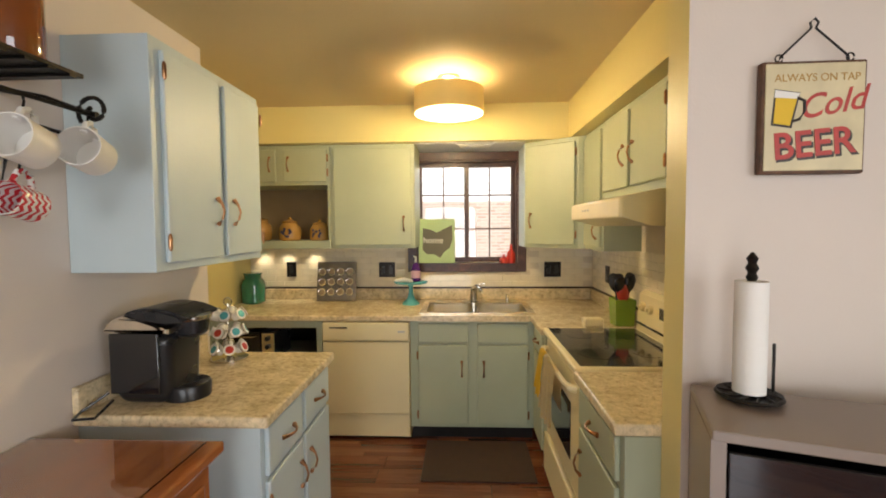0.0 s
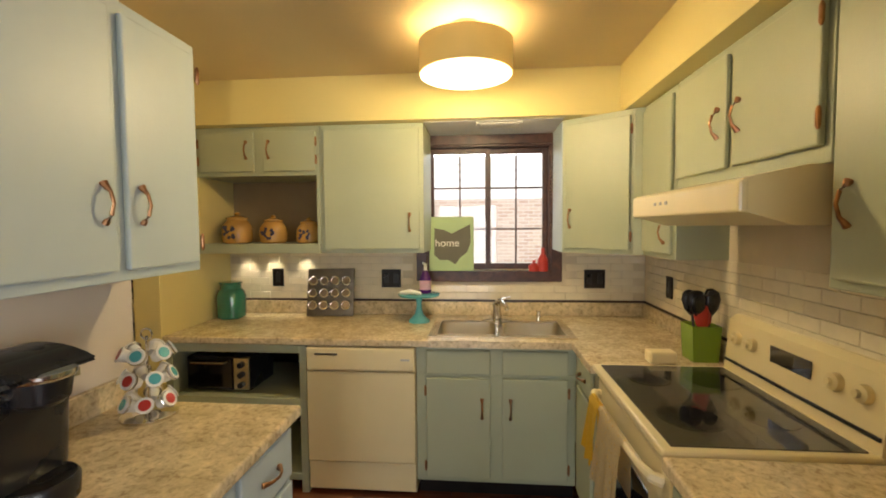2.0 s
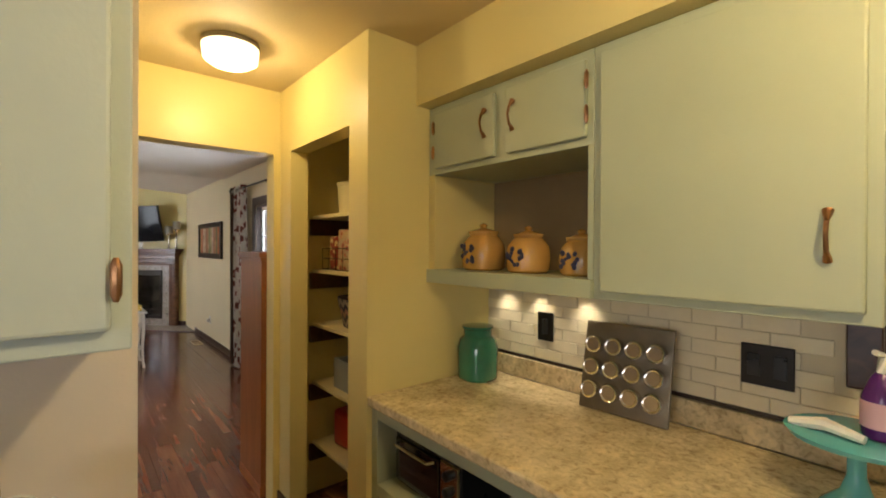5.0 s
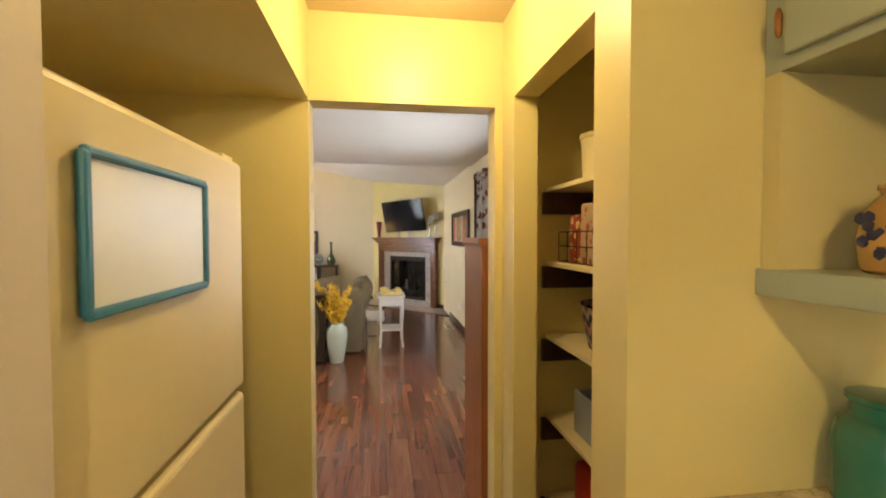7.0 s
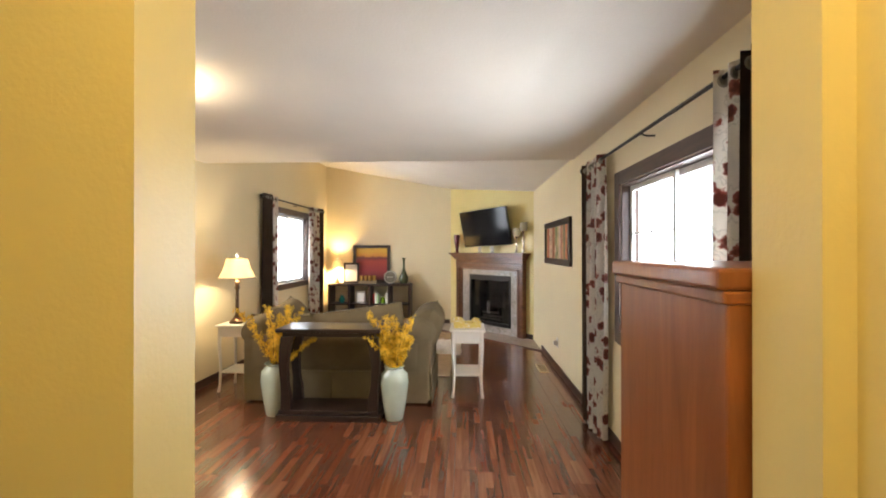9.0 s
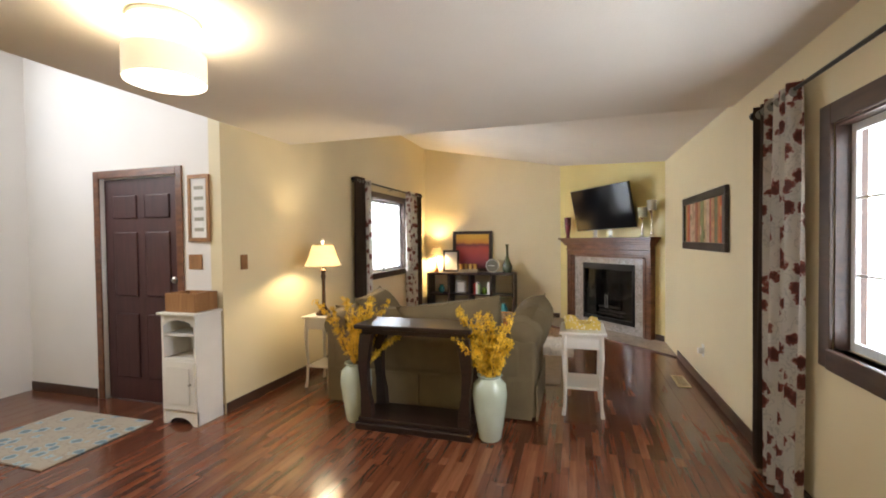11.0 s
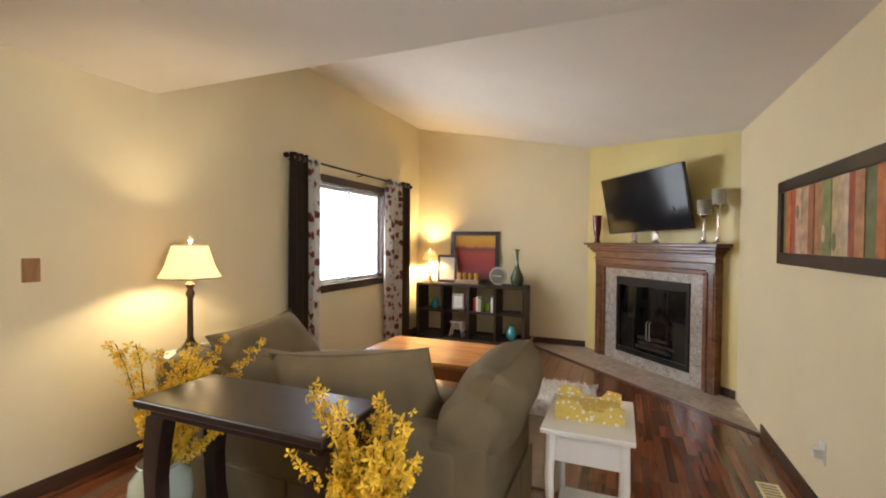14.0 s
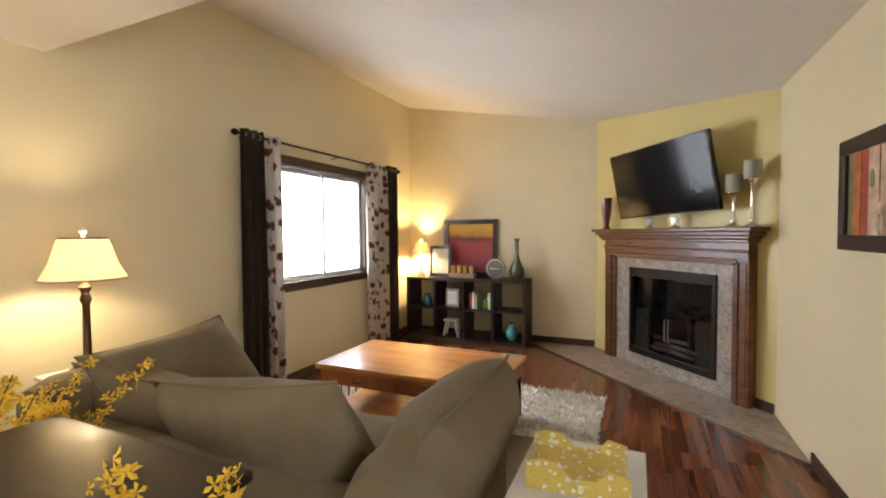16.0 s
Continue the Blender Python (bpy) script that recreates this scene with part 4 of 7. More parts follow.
part("upstand", cube(-0.942, 2.0, 4.25, 4.272, 0.908, 1.0, 0.004), M_counter, w)
part("upstand", cube(2.006, 2.028, 3.16, 4.272, 0.9085, 1.0005, 0.004), M_counter, w)
w = thing("worktop", "short speckled cream laminate worktop beside the range", "worktop")
part("slab", cube(1.392, 2.028, 1.863, 2.378, 0.868, 0.908, 0.008), M_counter, w)
part("upstand", cube(2.006, 2.028, 1.865, 2.375, 0.909, 1.0, 0.004), M_counter, w)

# sink and tap
s = thing("sink", "double-bowl stainless steel sink in the worktop", "sink")
for x0, x1 in ((0.64, 1.00), (1.03, 1.40)):
    bm = cube(x0 + 0.006, x1 - 0.006, 3.655, 4.035, 0.735, 0.912)
    bm.normal_update()
    lid = [f for f in bm.faces if f.calc_center_median().z > 0.91]
    bmesh.ops.delete(bm, geom=lid, context="FACES_ONLY")
    bmesh.ops.bevel(bm, geom=[e for e in bm.edges if len(e.link_faces) == 2], offset=0.045, segments=5, affect="EDGES", profile=0.5)
    bmesh.ops.solidify(bm, geom=bm.faces[:], thickness=0.002)
    bowl = part("bowl", bm, M_bowl, s, "", True)
    part("drain", lathe([(0.04, 0), (0.04, 0.004), (0.02, 0.005)], 16, ((x0 + x1) / 2, 3.85, 0.735)), M_chrome, bowl, "", True)
bm = bmesh.new()
for c4 in ((0.605, 1.435, 3.60, 3.66), (0.605, 1.435, 4.03, 4.10), (0.605, 0.65, 3.66, 4.03), (1.39, 1.435, 3.66, 4.03), (0.99, 1.04, 3.66, 4.03)):
    box(bm, *c4, 0.906, 0.916)
part("rim", bm, M_steel, s)
f = thing("tap", "chrome single-lever kitchen tap behind the sink", "tap", (1.01, 4.06, 0.916))
part("base", lathe([(0.10, 0), (0.10, 0.008), (0.03, 0.015), (0.026, 0.09), (0.03, 0.10), (0.02, 0.12)], 24), M_chrome, f, "", True)
part("spout", tube([(0, 0, 0.08), (0.0, -0.03, 0.13), (0.02, -0.09, 0.145), (0.05, -0.16, 0.12), (0.055, -0.175, 0.10)], [0.016, 0.016, 0.014, 0.013, 0.013], 12), M_chrome, f, "", True)
part("lever", tube([(0, 0, 0.11), (0.04, 0.0, 0.14), (0.09, 0.0, 0.15)], [0.012, 0.008, 0.007]), M_chrome, f, "", True)
solid("sprayer", lathe([(0.018, 0), (0.014, 0.02), (0.011, 0.05), (0.014, 0.06)], 16), M_chrome, "small chrome sprayer beside the sink", "sprayer", (1.28, 4.06, 0.916), smooth=True)

# range
r = thing("range", "almond electric range with a black glass cooktop", "range")
part("body", cube(1.44, 2.02, 2.385, 3.15, 0.03, 0.89, 0.004), M_almond, r)
top = part("cooktop", cube(1.40, 1.96, 2.382, 3.153, 0.89, 0.918, 0.008), M_almond, r)
part("glass_top", cube(1.43, 1.94, 2.41, 3.125, 0.917, 0.9215), M_cooktop, top, "black glass top")
for x, y, rr in ((1.57, 2.60, 0.10), (1.57, 2.95, 0.075), (1.81, 2.60, 0.075), (1.81, 2.95, 0.10)):
    part("burner", lathe([(rr, 0), (rr, 0.0006), (rr * 0.9, 0.0008)], 32, (x, y, 0.9216)), M_black_glass, top, "round black burner mark")
dr = part("oven_door", cube(1.425, 1.45, 2.39, 3.145, 0.30, 0.86, 0.01), M_almond, r)
part("window", cube(1.422, 1.426, 2.55, 2.98, 0.42, 0.70, 0.002), M_black_glass, dr, "black oven window")
part("handle", tube([(1.425, 2.44, 0.80), (1.395, 2.45, 0.808), (1.382, 2.50, 0.81), (1.378, 2.75, 0.81), (1.382, 3.04, 0.81), (1.395, 3.09, 0.808), (1.425, 3.10, 0.80)], [0.02, 0.018, 0.014, 0.014, 0.014, 0.018, 0.02]), M_almond, dr, "", True)
part("drawer", cube(1.41, 1.44, 2.39, 3.145, 0.05, 0.285, 0.01), M_almond, r)
bg = part("backguard", prism([(1.955, 0.915), (1.975, 1.13), (2.0, 1.15), (2.028, 1.15), (2.028, 0.89), (1.955, 0.89)], 2.39, 3.145), M_almond, r)
part("display", turned(cube(-0.002, 0.002, 2.66, 2.86, -0.03, 0.03), Matrix.Translation((1.966, 0, 1.06))), M_black_glass, bg, "dark clock display")
part("stripe", cube(1.952, 1.957, 2.395, 3.14, 0.955, 0.966), M_black, bg)
for y in (2.46, 2.56, 2.97, 3.07):
    part("knob", turned(lathe([(0.028, 0), (0.026, 0.02), (0.012, 0.024), (0.011, 0.034)], 20), Matrix.Translation((1.97, y, 1.06)) @ Matrix.Rotation(radians(-85), 4, "Y")), M_hood, bg, "", True)


def towel(label, y0, y1, z0, zb, material, folds):
    """A cloth folded over the oven rail: a front fall to z0 and a shorter back fall to zb."""
    bm = bmesh.new()
    n = 24
    rows_ = []
    path_ = [(0.017, zb), (0.016, 0.76), (0.016, 0.80), (0.008, 0.824), (-0.006, 0.826), (-0.017, 0.81), (-0.02, 0.78)] + [(-0.022, 0.78 + (z0 - 0.78) * k / 7) for k in range(1, 8)]
    for j, (dx, z) in enumerate(path_):
        q = max(0.0, (j - 6) / 7)
        row_ = []
        for i in range(n + 1):
            e_ = i / n
            wave = math.sin(e_ * folds * 2 * math.pi + 0.6 * q)
            row_.append(bm.verts.new((1.378 + dx - q * 0.014 * (1 + wave), (y0 + y1) / 2 + (y1 - y0) * (e_ - 0.5) * (1 + 0.12 * q) + 0.01 * math.sin(3 * q + 5 * e_), z + 0.012 * q * math.sin(e_ * 7))))
        rows_.append(row_)
    for a, b in zip(rows_, rows_[1:]):
        for i in range(n):
            bm.faces.new((a[i], a[i + 1], b[i + 1], b[i]))
    bmesh.ops.solidify(bm, geom=bm.faces[:], thickness=0.004)
    return solid("towel", bm, material, label, "towel", smooth=True)


towel("plain yellow towel hung over the oven handle", 2.91, 3.05, 0.58, 0.66, M_yellow_cloth, 2)
towel("cream and yellow checked towel over the oven handle", 2.62, 2.89, 0.52, 0.62, M_check_cloth, 3)

# ceiling lamp
l = thing("ceiling_lamp", "drum ceiling lamp with a yellow shade, lit", "lamp", (0.84, 3.2, 0))
part("canopy", lathe([(0.065, 2.438), (0.065, 2.425), (0.03, 2.41), (0.02, 2.40), (0.02, 2.36)], 24), M_pewter, l, "brass canopy", True)
sh = bmesh.new()
lathe([(0.212, 2.22), (0.212, 2.36), (0.208, 2.36), (0.208, 2.22)], 40, (0, 0, 0), sh)
for f_ in [f for f in sh.faces if len(f.verts) > 4]:
    sh.faces.remove(f_)
part("shade", sh, M_shade_k, l, "yellow fabric shade", True)
part("diffuser", lathe([(0.206, 2.215), (0.206, 2.219), (0.02, 2.219)], 40), M_diffuser, l, "white glowing diffuser", True)
part("finial", lathe([(0.004, 2.20), (0.008, 2.206), (0.006, 2.215)], 12), M_pewter, l)
l = thing("ceiling_lamp", "flush frosted ceiling lamp in the hall, lit", "lamp", (-1.46, 3.14, 0))
part("ring", lathe([(0.12, 2.438), (0.12, 2.42), (0.115, 2.415)], 32), M_pewter, l, "", True)
part("dome", lathe([(0.02, 2.335), (0.08, 2.34), (0.112, 2.36), (0.118, 2.415)], 32), M_dome, l, "glowing frosted dome", True)
l = thing("ceiling_lamp", "white drum ceiling lamp near the entry, lit", "lamp", (-3.8, 1.28, 0))
part("canopy", lathe([(0.15, 2.493), (0.15, 2.475), (0.03, 2.47), (0.012, 2.465), (0.012, 2.345)], 32), M_white, l, "white ceiling plate", True)
sh = bmesh.new()
lathe([(0.17, 2.215), (0.17, 2.345), (0.166, 2.345), (0.166, 2.215)], 40, (0, 0, 0), sh)
for f_ in [f for f in sh.faces if len(f.verts) > 4]:
    sh.faces.remove(f_)
part("shade", sh, M_shade_f, l, "white glowing shade", True)
part("diffuser", lathe([(0.165, 2.21), (0.165, 2.214), (0.02, 2.214)], 40), M_diffuser, l, "", True)
v = thing("ceiling_vent", "small white vent over the kitchen window", "vent")
part("frame", cube(0.88, 1.16, 3.90, 4.05, 2.159, 2.1667, 0.002), M_white, v)
for k in range(5):
    part("slat", cube(0.90, 1.14, 3.918 + k * 0.025, 3.928 + k * 0.025, 2.157, 2.159), M_ceiling, v)

# ---- small kitchen things ----
for x, y, sc, lab in ((-0.74, 4.02, 1.06, "large"), (-0.485, 4.02, 0.96, "middle-sized"), (-0.24, 4.02, 0.86, "small")):
    j = thing("canister", lab + " mustard stoneware canister with painted blue fruit", "canister", (x, y, 1.43), group="canisters in the niche")
    part("jar", lathe([(0.078 * sc, 0), (0.088 * sc, 0.008), (0.094 * sc, 0.06 * sc), (0.088 * sc, 0.11 * sc), (0.066 * sc, 0.14 * sc), (0.060 * sc, 0.145 * sc), (0.062 * sc, 0.155 * sc)], 32), M_canister, j, "", True)
    part("lid", lathe([(0.066 * sc, 0.155 * sc), (0.064 * sc, 0.163 * sc), (0.025 * sc, 0.175 * sc), (0.012 * sc, 0.178 * sc), (0.018 * sc, 0.19 * sc), (0.005, 0.198 * sc)], 24), M_canister, j, "", True)
    bm = bmesh.new()
    rnd = random.Random(int(sc * 100))
    for k in range(16):
        bmesh.ops.create_icosphere(bm, subdivisions=1, radius=0.012 * sc, matrix=Matrix.Translation((rnd.uniform(-0.04, 0.04) * sc, -0.090 * sc, (0.07 + rnd.uniform(-0.035, 0.035)) * sc)) @ Matrix.Diagonal((1, 0.3, 1, 1)))
    part("painted_fruit", bm, M_navy, j, "dark blue painted fruit", True)
solid("green_jar", lathe([(0.085, 0), (0.095, 0.01), (0.098, 0.15), (0.085, 0.19), (0.068, 0.205), (0.068, 0.235), (0.075, 0.24), (0.075, 0.25), (0.06, 0.252)], 32), M_green_jar, "glossy green stoneware jar in the counter corner", "jar", (-0.835, 4.08, 0.909), smooth=True)
sr = thing("spice_rack", "leaning steel rack of twelve round spice tins", "spice rack", (-0.15, 4.14, 0.912), 4)
lean = Matrix.Rotation(radians(-12), 4, "X")
part("plate", turned(cube(-0.165, 0.165, -0.006, 0.006, 0.0, 0.335, 0.004), lean), plain("dull_steel_plate", (0.20, 0.17, 0.13), 0.38, 0.8, vary=0.15, scale=12), sr, "dull steel plate")
for i in range(4):
    for k in range(3):
        m4 = lean @ Matrix.Translation((-0.115 + i * 0.077, -0.006, 0.075 + k * 0.085)) @ Matrix.Rotation(radians(90), 4, "X")
        tn = part("tin", turned(lathe([(0.033, 0), (0.033, 0.035), (0.030, 0.038), (0.026, 0.036)], 20), m4), M_chrome, sr, "", True)
        part("lid_window", turned(lathe([(0.024, 0.0362), (0.024, 0.037), (0.01, 0.0375)], 16), m4), M_inner, tn)


def plate_outlet(x, y, z, wide, along="x", tall=0.13):
    o = thing("outlet", "dark bronze outlet plate on the tiled wall" if tall < 0.2 else "plate", "outlet", (x, y, z), group="outlets on the tiles")
    if along == "x":
        part("plate", cube(-wide / 2, wide / 2, -0.007, 0, -tall / 2, tall / 2, 0.003), M_dark_metal, o)
        for k in range(max(1, round(wide / 0.08))):
            xx = -wide / 2 + wide * (k + 0.5) / max(1, round(wide / 0.08))
            part("socket", cube(xx - 0.017, xx + 0.017, -0.010, -0.007, -0.035, 0.035, 0.002), M_black, o)
    else:
        part("plate", cube(-0.007, 0, -wide / 2, wide / 2, -tall / 2, tall / 2, 0.003), M_dark_metal, o)
        part("socket", cube(-0.010, -0.007, -0.017, 0.017, -0.035, 0.035, 0.002), M_black, o)
    return o


plate_outlet(-0.575, 4.262, 1.17, 0.085)
plate_outlet(0.265, 4.262, 1.165, 0.14)
plate_outlet(1.685, 4.262, 1.165, 0.14)
plate_outlet(2.016, 3.85, 1.165, 0.085, "y")
cs = thing("cake_stand", "turquoise pedestal cake stand on the counter", "cake stand", (0.50, 4.01, 0.909))
part("foot", lathe([(0.07, 0), (0.068, 0.012), (0.03, 0.05), (0.018, 0.09), (0.018, 0.14), (0.03, 0.165)], 28), M_turquoise, cs, "", True)
part("plate", lathe([(0.03, 0.165), (0.13, 0.172), (0.138, 0.185), (0.13, 0.188), (0.02, 0.182)], 32), M_turquoise, cs, "", True)
bt = thing("soap_bottle", "purple soap bottle with a pink label on the cake stand", "bottle", (0.54, 4.03, 1.096))
part("bottle", lathe([(0.035, 0), (0.038, 0.01), (0.038, 0.09), (0.025, 0.13), (0.013, 0.15)], 24), M_purple, bt, "", True)
part("label", lathe([(0.0388, 0.025), (0.0388, 0.085)], 24), M_pink, bt, "pink label", True)
part("pump", tube([(0, 0, 0.15), (0, 0, 0.19), (-0.01, -0.03, 0.20)], [0.011, 0.009, 0.007]), M_white, bt, "white pump", True)
sc_ = bmesh.new()
tube([(-0.09, -0.02, 0.0), (-0.02, -0.03, 0.015), (0.05, -0.05, 0.005)], [0.012, 0.016, 0.01], 8, sc_)
solid("dish_brush", sc_, M_white, "white and blue dish brush lying on the cake stand", "brush", (0.47, 4.0, 1.10), smooth=True)
sg = thing("painted_sign", "mint green board with a grey state outline on the sill", "sign", (0.70, 4.22, 1.224))
tilt = Matrix.Rotation(radians(-8), 4, "X")
part("board", turned(cube(-0.155, 0.155, -0.01, 0.01, 0, 0.38, 0.003), tilt), M_mint, sg)
outline = [(-0.12, 0.30), (-0.05, 0.285), (0.0, 0.26), (0.06, 0.29), (0.13, 0.325), (0.135, 0.20), (0.11, 0.13), (0.06, 0.09), (0.03, 0.045), (-0.02, 0.075), (-0.08, 0.075), (-0.12, 0.11)]
part("state_shape", turned(prism(outline, -0.0125, -0.0105), tilt), M_grey_paint, sg, "grey-brown painted outline")
tx = bpy.data.curves.new("lettering", "FONT")
tx.body, tx.size, tx.extrude, tx.align_x = "home", 0.075, 0.0005, "CENTER"
tob = new("lettering", tx)
tob.matrix_world = tilt @ pose(-0.03, -0.0145, 0.17, 90)
tob.parent = sg
tx.materials.append(M_paper)
for dx, hh, lab in ((0.0, 0.075, "red salt shaker"), (0.06, 0.16, "red soap bottle")):
    b4 = solid("red_bottle", lathe([(0.036, 0), (0.038, 0.03), (0.036, hh * 0.5), (0.012, hh * 0.75), (0.012, hh)], 20), M_red, lab + " standing on the window sill", "bottle", (1.27 + dx, 4.235, 1.222), smooth=True)
u = thing("utensil_crock", "lime green square crock full of black utensils", "utensil crock", (1.92, 3.28, 0.909))
u.scale = (1.05, 1.05, 1.1)
part("crock", turned(lathe([(0.075, 0), (0.085, 0.15), (0.078, 0.15), (0.07, 0.02)], 4), Matrix.Rotation(radians(45), 4, "Z")), M_lime, u)
rnd = random.Random(4)
for k in range(7):
    ax, ay = rnd.uniform(-0.05, 0.05), rnd.uniform(-0.05, 0.05)
    col = M_red if k in (1, 5) else M_black
    ut = part("utensil", tube([(ax * 0.4, ay * 0.4, 0.03), (ax, ay, 0.20)], 0.006), col, u, "red utensil" if col is M_red else "", True)
    part("head", turned(lathe([(0.008, 0), (0.028, 0.03), (0.034, 0.07), (0.024, 0.10), (0.006, 0.108)], 14), Matrix.Translation((ax, ay, 0.19 if col is M_black else 0.13)) @ Matrix.Rotation(ax * 4, 4, "Y") @ Matrix.Diagonal((1, 0.4, 1, 1))), col, ut, "", True)
solid("butter_dish", cube(-0.06, 0.06, -0.04, 0.04, 0, 0.055, 0.012, 3), M_almond, "cream butter dish on the counter", "dish", (1.72, 3.22, 0.909))

# coffee machine and pod stand
k = thing("coffee_machine", "black single-cup coffee machine with a silver band", "coffee machine", (-0.205, 2.065, 0.909))
bm = cube(-0.125, 0.10, -0.12, 0.12, 0.0, 0.268, 0.055, 6)
for v in bm.verts:
    q = 0.90 + 0.10 * v.co.z / 0.268
    v.co.x, v.co.y = -0.0125 + (v.co.x + 0.0125) * q, v.co.y * q
part("body", bm, M_black, k, "", True)
part("water_tank", cube(-0.10, 0.075, -0.128, -0.118, 0.05, 0.262, 0.004), M_black_glass, k, "smoky water tank")
bm = prism([(-0.13, 0.262), (-0.128, 0.276), (-0.105, 0.302), (-0.07, 0.322), (0.0, 0.305), (0.06, 0.285), (0.105, 0.27), (0.105, 0.262)], -0.124, 0.124)
bmesh.ops.bevel(bm, geom=bm.edges[:], offset=0.012, segments=3, affect="EDGES")
part("silver_band", bm, M_steel, k, "silver band", True)
bm = prism([(-0.075, 0.318), (-0.04, 0.338), (0.02, 0.346), (0.09, 0.338), (0.15, 0.318), (0.17, 0.304), (0.15, 0.298), (0.09, 0.285), (0.0, 0.303)], -0.108, 0.108)
bmesh.ops.bevel(bm, geom=bm.edges[:], offset=0.010, segments=3, affect="EDGES")
part("top_lid", bm, M_black, k, "", True)
part("brew_head", turned(lathe([(0.04, 0), (0.055, 0.012), (0.064, 0.07), (0.064, 0.075)], 28), Matrix.Translation((0.115, 0, 0.228))), M_black, k, "", True)
part("ring", turned(lathe([(0.067, 0), (0.070, 0.006), (0.070, 0.016), (0.062, 0.02)], 28), Matrix.Translation((0.115, 0, 0.29))), M_chrome, k, "chrome ring", True)
part("drip_tray", turned(lathe([(0.078, 0), (0.080, 0.045), (0.074, 0.054), (0.068, 0.05), (0.02, 0.05)], 32), Matrix.Translation((0.095, 0, 0))), M_black, k, "", True)
part("cord", tube([(-0.12, -0.11, 0.05), (-0.17, -0.17, 0.006), (-0.14, -0.235, 0.006), (-0.08, -0.22, 0.006), (-0.09, -0.13, 0.03)], 0.005), M_black, k, "", True)
p = thing("pod_stand", "chrome carousel of white and teal coffee pods", "pod stand", (-0.20, 2.52, 0.909))
part("base", lathe([(0.085, 0), (0.085, 0.008), (0.02, 0.012)], 28), M_chrome, p, "", True)
part("post", tube([(0, 0, 0.01), (0, 0, 0.27)], 0.005), M_chrome, p)
part("loop", tube([(0.02 * math.cos(a), 0, 0.275 + 0.018 * math.sin(a)) for a in [i * math.pi / 6 for i in range(13)]], 0.003), M_chrome, p)
for tier in range(3):
    for q in range(6):
        a = q * math.pi / 3 + tier * 0.4
        m4 = Matrix.Rotation(a, 4, "Z") @ Matrix.Translation((0.055, 0, 0.05 + tier * 0.08)) @ Matrix.Rotation(radians(62), 4, "Y")
        pod = part("pod", turned(lathe([(0.017, -0.02), (0.022, 0.018), (0.026, 0.02), (0.026, 0.024)], 14), m4), M_paper, p, "", True)
        part("foil", turned(lathe([(0.018, 0.0242), (0.018, 0.0252), (0.005, 0.0256)], 12), m4), M_turquoise if (q + tier) % 5 else M_red, pod, "coloured foil lid")
        if q % 2 == 0:
            part("holder", turned(lathe([(0.028, 0.012), (0.029, 0.015), (0.028, 0.017)], 14), m4), M_chrome, p)

# mug shelf on the wall
ms = thing("wall_shelf", "black iron wall shelf with scrolled brackets", "shelf", (-0.398, 0, 0))
part("board", cube(0.0, 0.25, 0.95, 1.71, 1.955, 1.968, 0.003), M_dark_metal, ms)
for k2 in range(12):
    part("slat", cube(0.0, 0.252, 0.98 + k2 * 0.062, 1.0 + k2 * 0.062, 1.948, 1.955), M_dark_metal, ms)
for y in (1.10, 1.69):
    part("bracket", tube([(0.0, y, 1.93), (0.15, y, 1.90), (0.27, y, 1.855), (0.30, y, 1.85)], 0.008), M_dark_metal, ms, "", True)
    spiral = [(0.29 + (0.012 + 0.035 * i / 24) * math.cos(2.2 + i * 0.33), y, 1.86 + (0.012 + 0.035 * i / 24) * math.sin(2.2 + i * 0.33)) for i in range(25)]
    part("scroll", tube(spiral, 0.006), M_dark_metal, ms, "", True)
    part("brace", tube([(0.0, y, 1.62), (0.03, y, 1.75), (0.12, y, 1.825), (0.20, y, 1.80), (0.26, y, 1.81)], 0.006), M_dark_metal, ms, "", True)
part("rail", tube([(0.285, 1.0, 1.85), (0.285, 1.72, 1.85)], 0.006), M_dark_metal, ms)


def mug(label, at, rot, material, sc=1.0):
    g = thing("mug", label, "mug", at, rot, "mugs under the shelf")
    m4 = Matrix.Rotation(radians(78), 4, "X")
    part("cup", turned(lathe([(0.036 * sc, 0), (0.046 * sc, 0.006), (0.048 * sc, 0.10), (0.045 * sc, 0.10), (0.043 * sc, 0.01)], 24), m4 @ Matrix.Translation((0, 0, -0.05))), material, g, "", True)
    part("handle", turned(tube([(0.045, 0, 0.02), (0.075, 0, 0.03), (0.085, 0, 0.05), (0.075, 0, 0.07), (0.045, 0, 0.08)], 0.008), m4 @ Matrix.Translation((0, 0, -0.05)) @ Matrix.Rotation(radians(90), 4, "Z")), material, g, "", True)
    part("maker_mark", turned(lathe([(0.013, -0.0006), (0.013, 0.0)], 14), m4 @ Matrix.Translation((0, 0, -0.05))), M_black, g)
    part("hook", tube([(0, 0, 0.08), (0.0, 0.006, 0.10), (0, 0.0, 0.118)], 0.003), M_dark_metal, g)
    return g


M_chevron = zigzag("red_zigzag_mug", [(0.52, 0.03, 0.04), (0.75, 0.72, 0.70)], 0.011, 0.022, "z", 0.2)
mug("white mug hanging from the iron shelf", (-0.12, 1.68, 1.745), 15, M_white, 1.15)
mug("white mug hanging from the iron shelf", (-0.15, 1.53, 1.745), 10, M_white, 1.15)
mug("red and white zigzag mug hanging from a bracket", (-0.20, 1.56, 1.60), 10, M_chevron, 0.9)
solid("amber_jar", lathe([(0.07, 0), (0.075, 0.01), (0.075, 0.20), (0.05, 0.24), (0.04, 0.25), (0.04, 0.29)], 28), M_amber, "brown amber glass jar on the iron shelf", "jar", (-0.27, 1.62, 1.969), smooth=True)
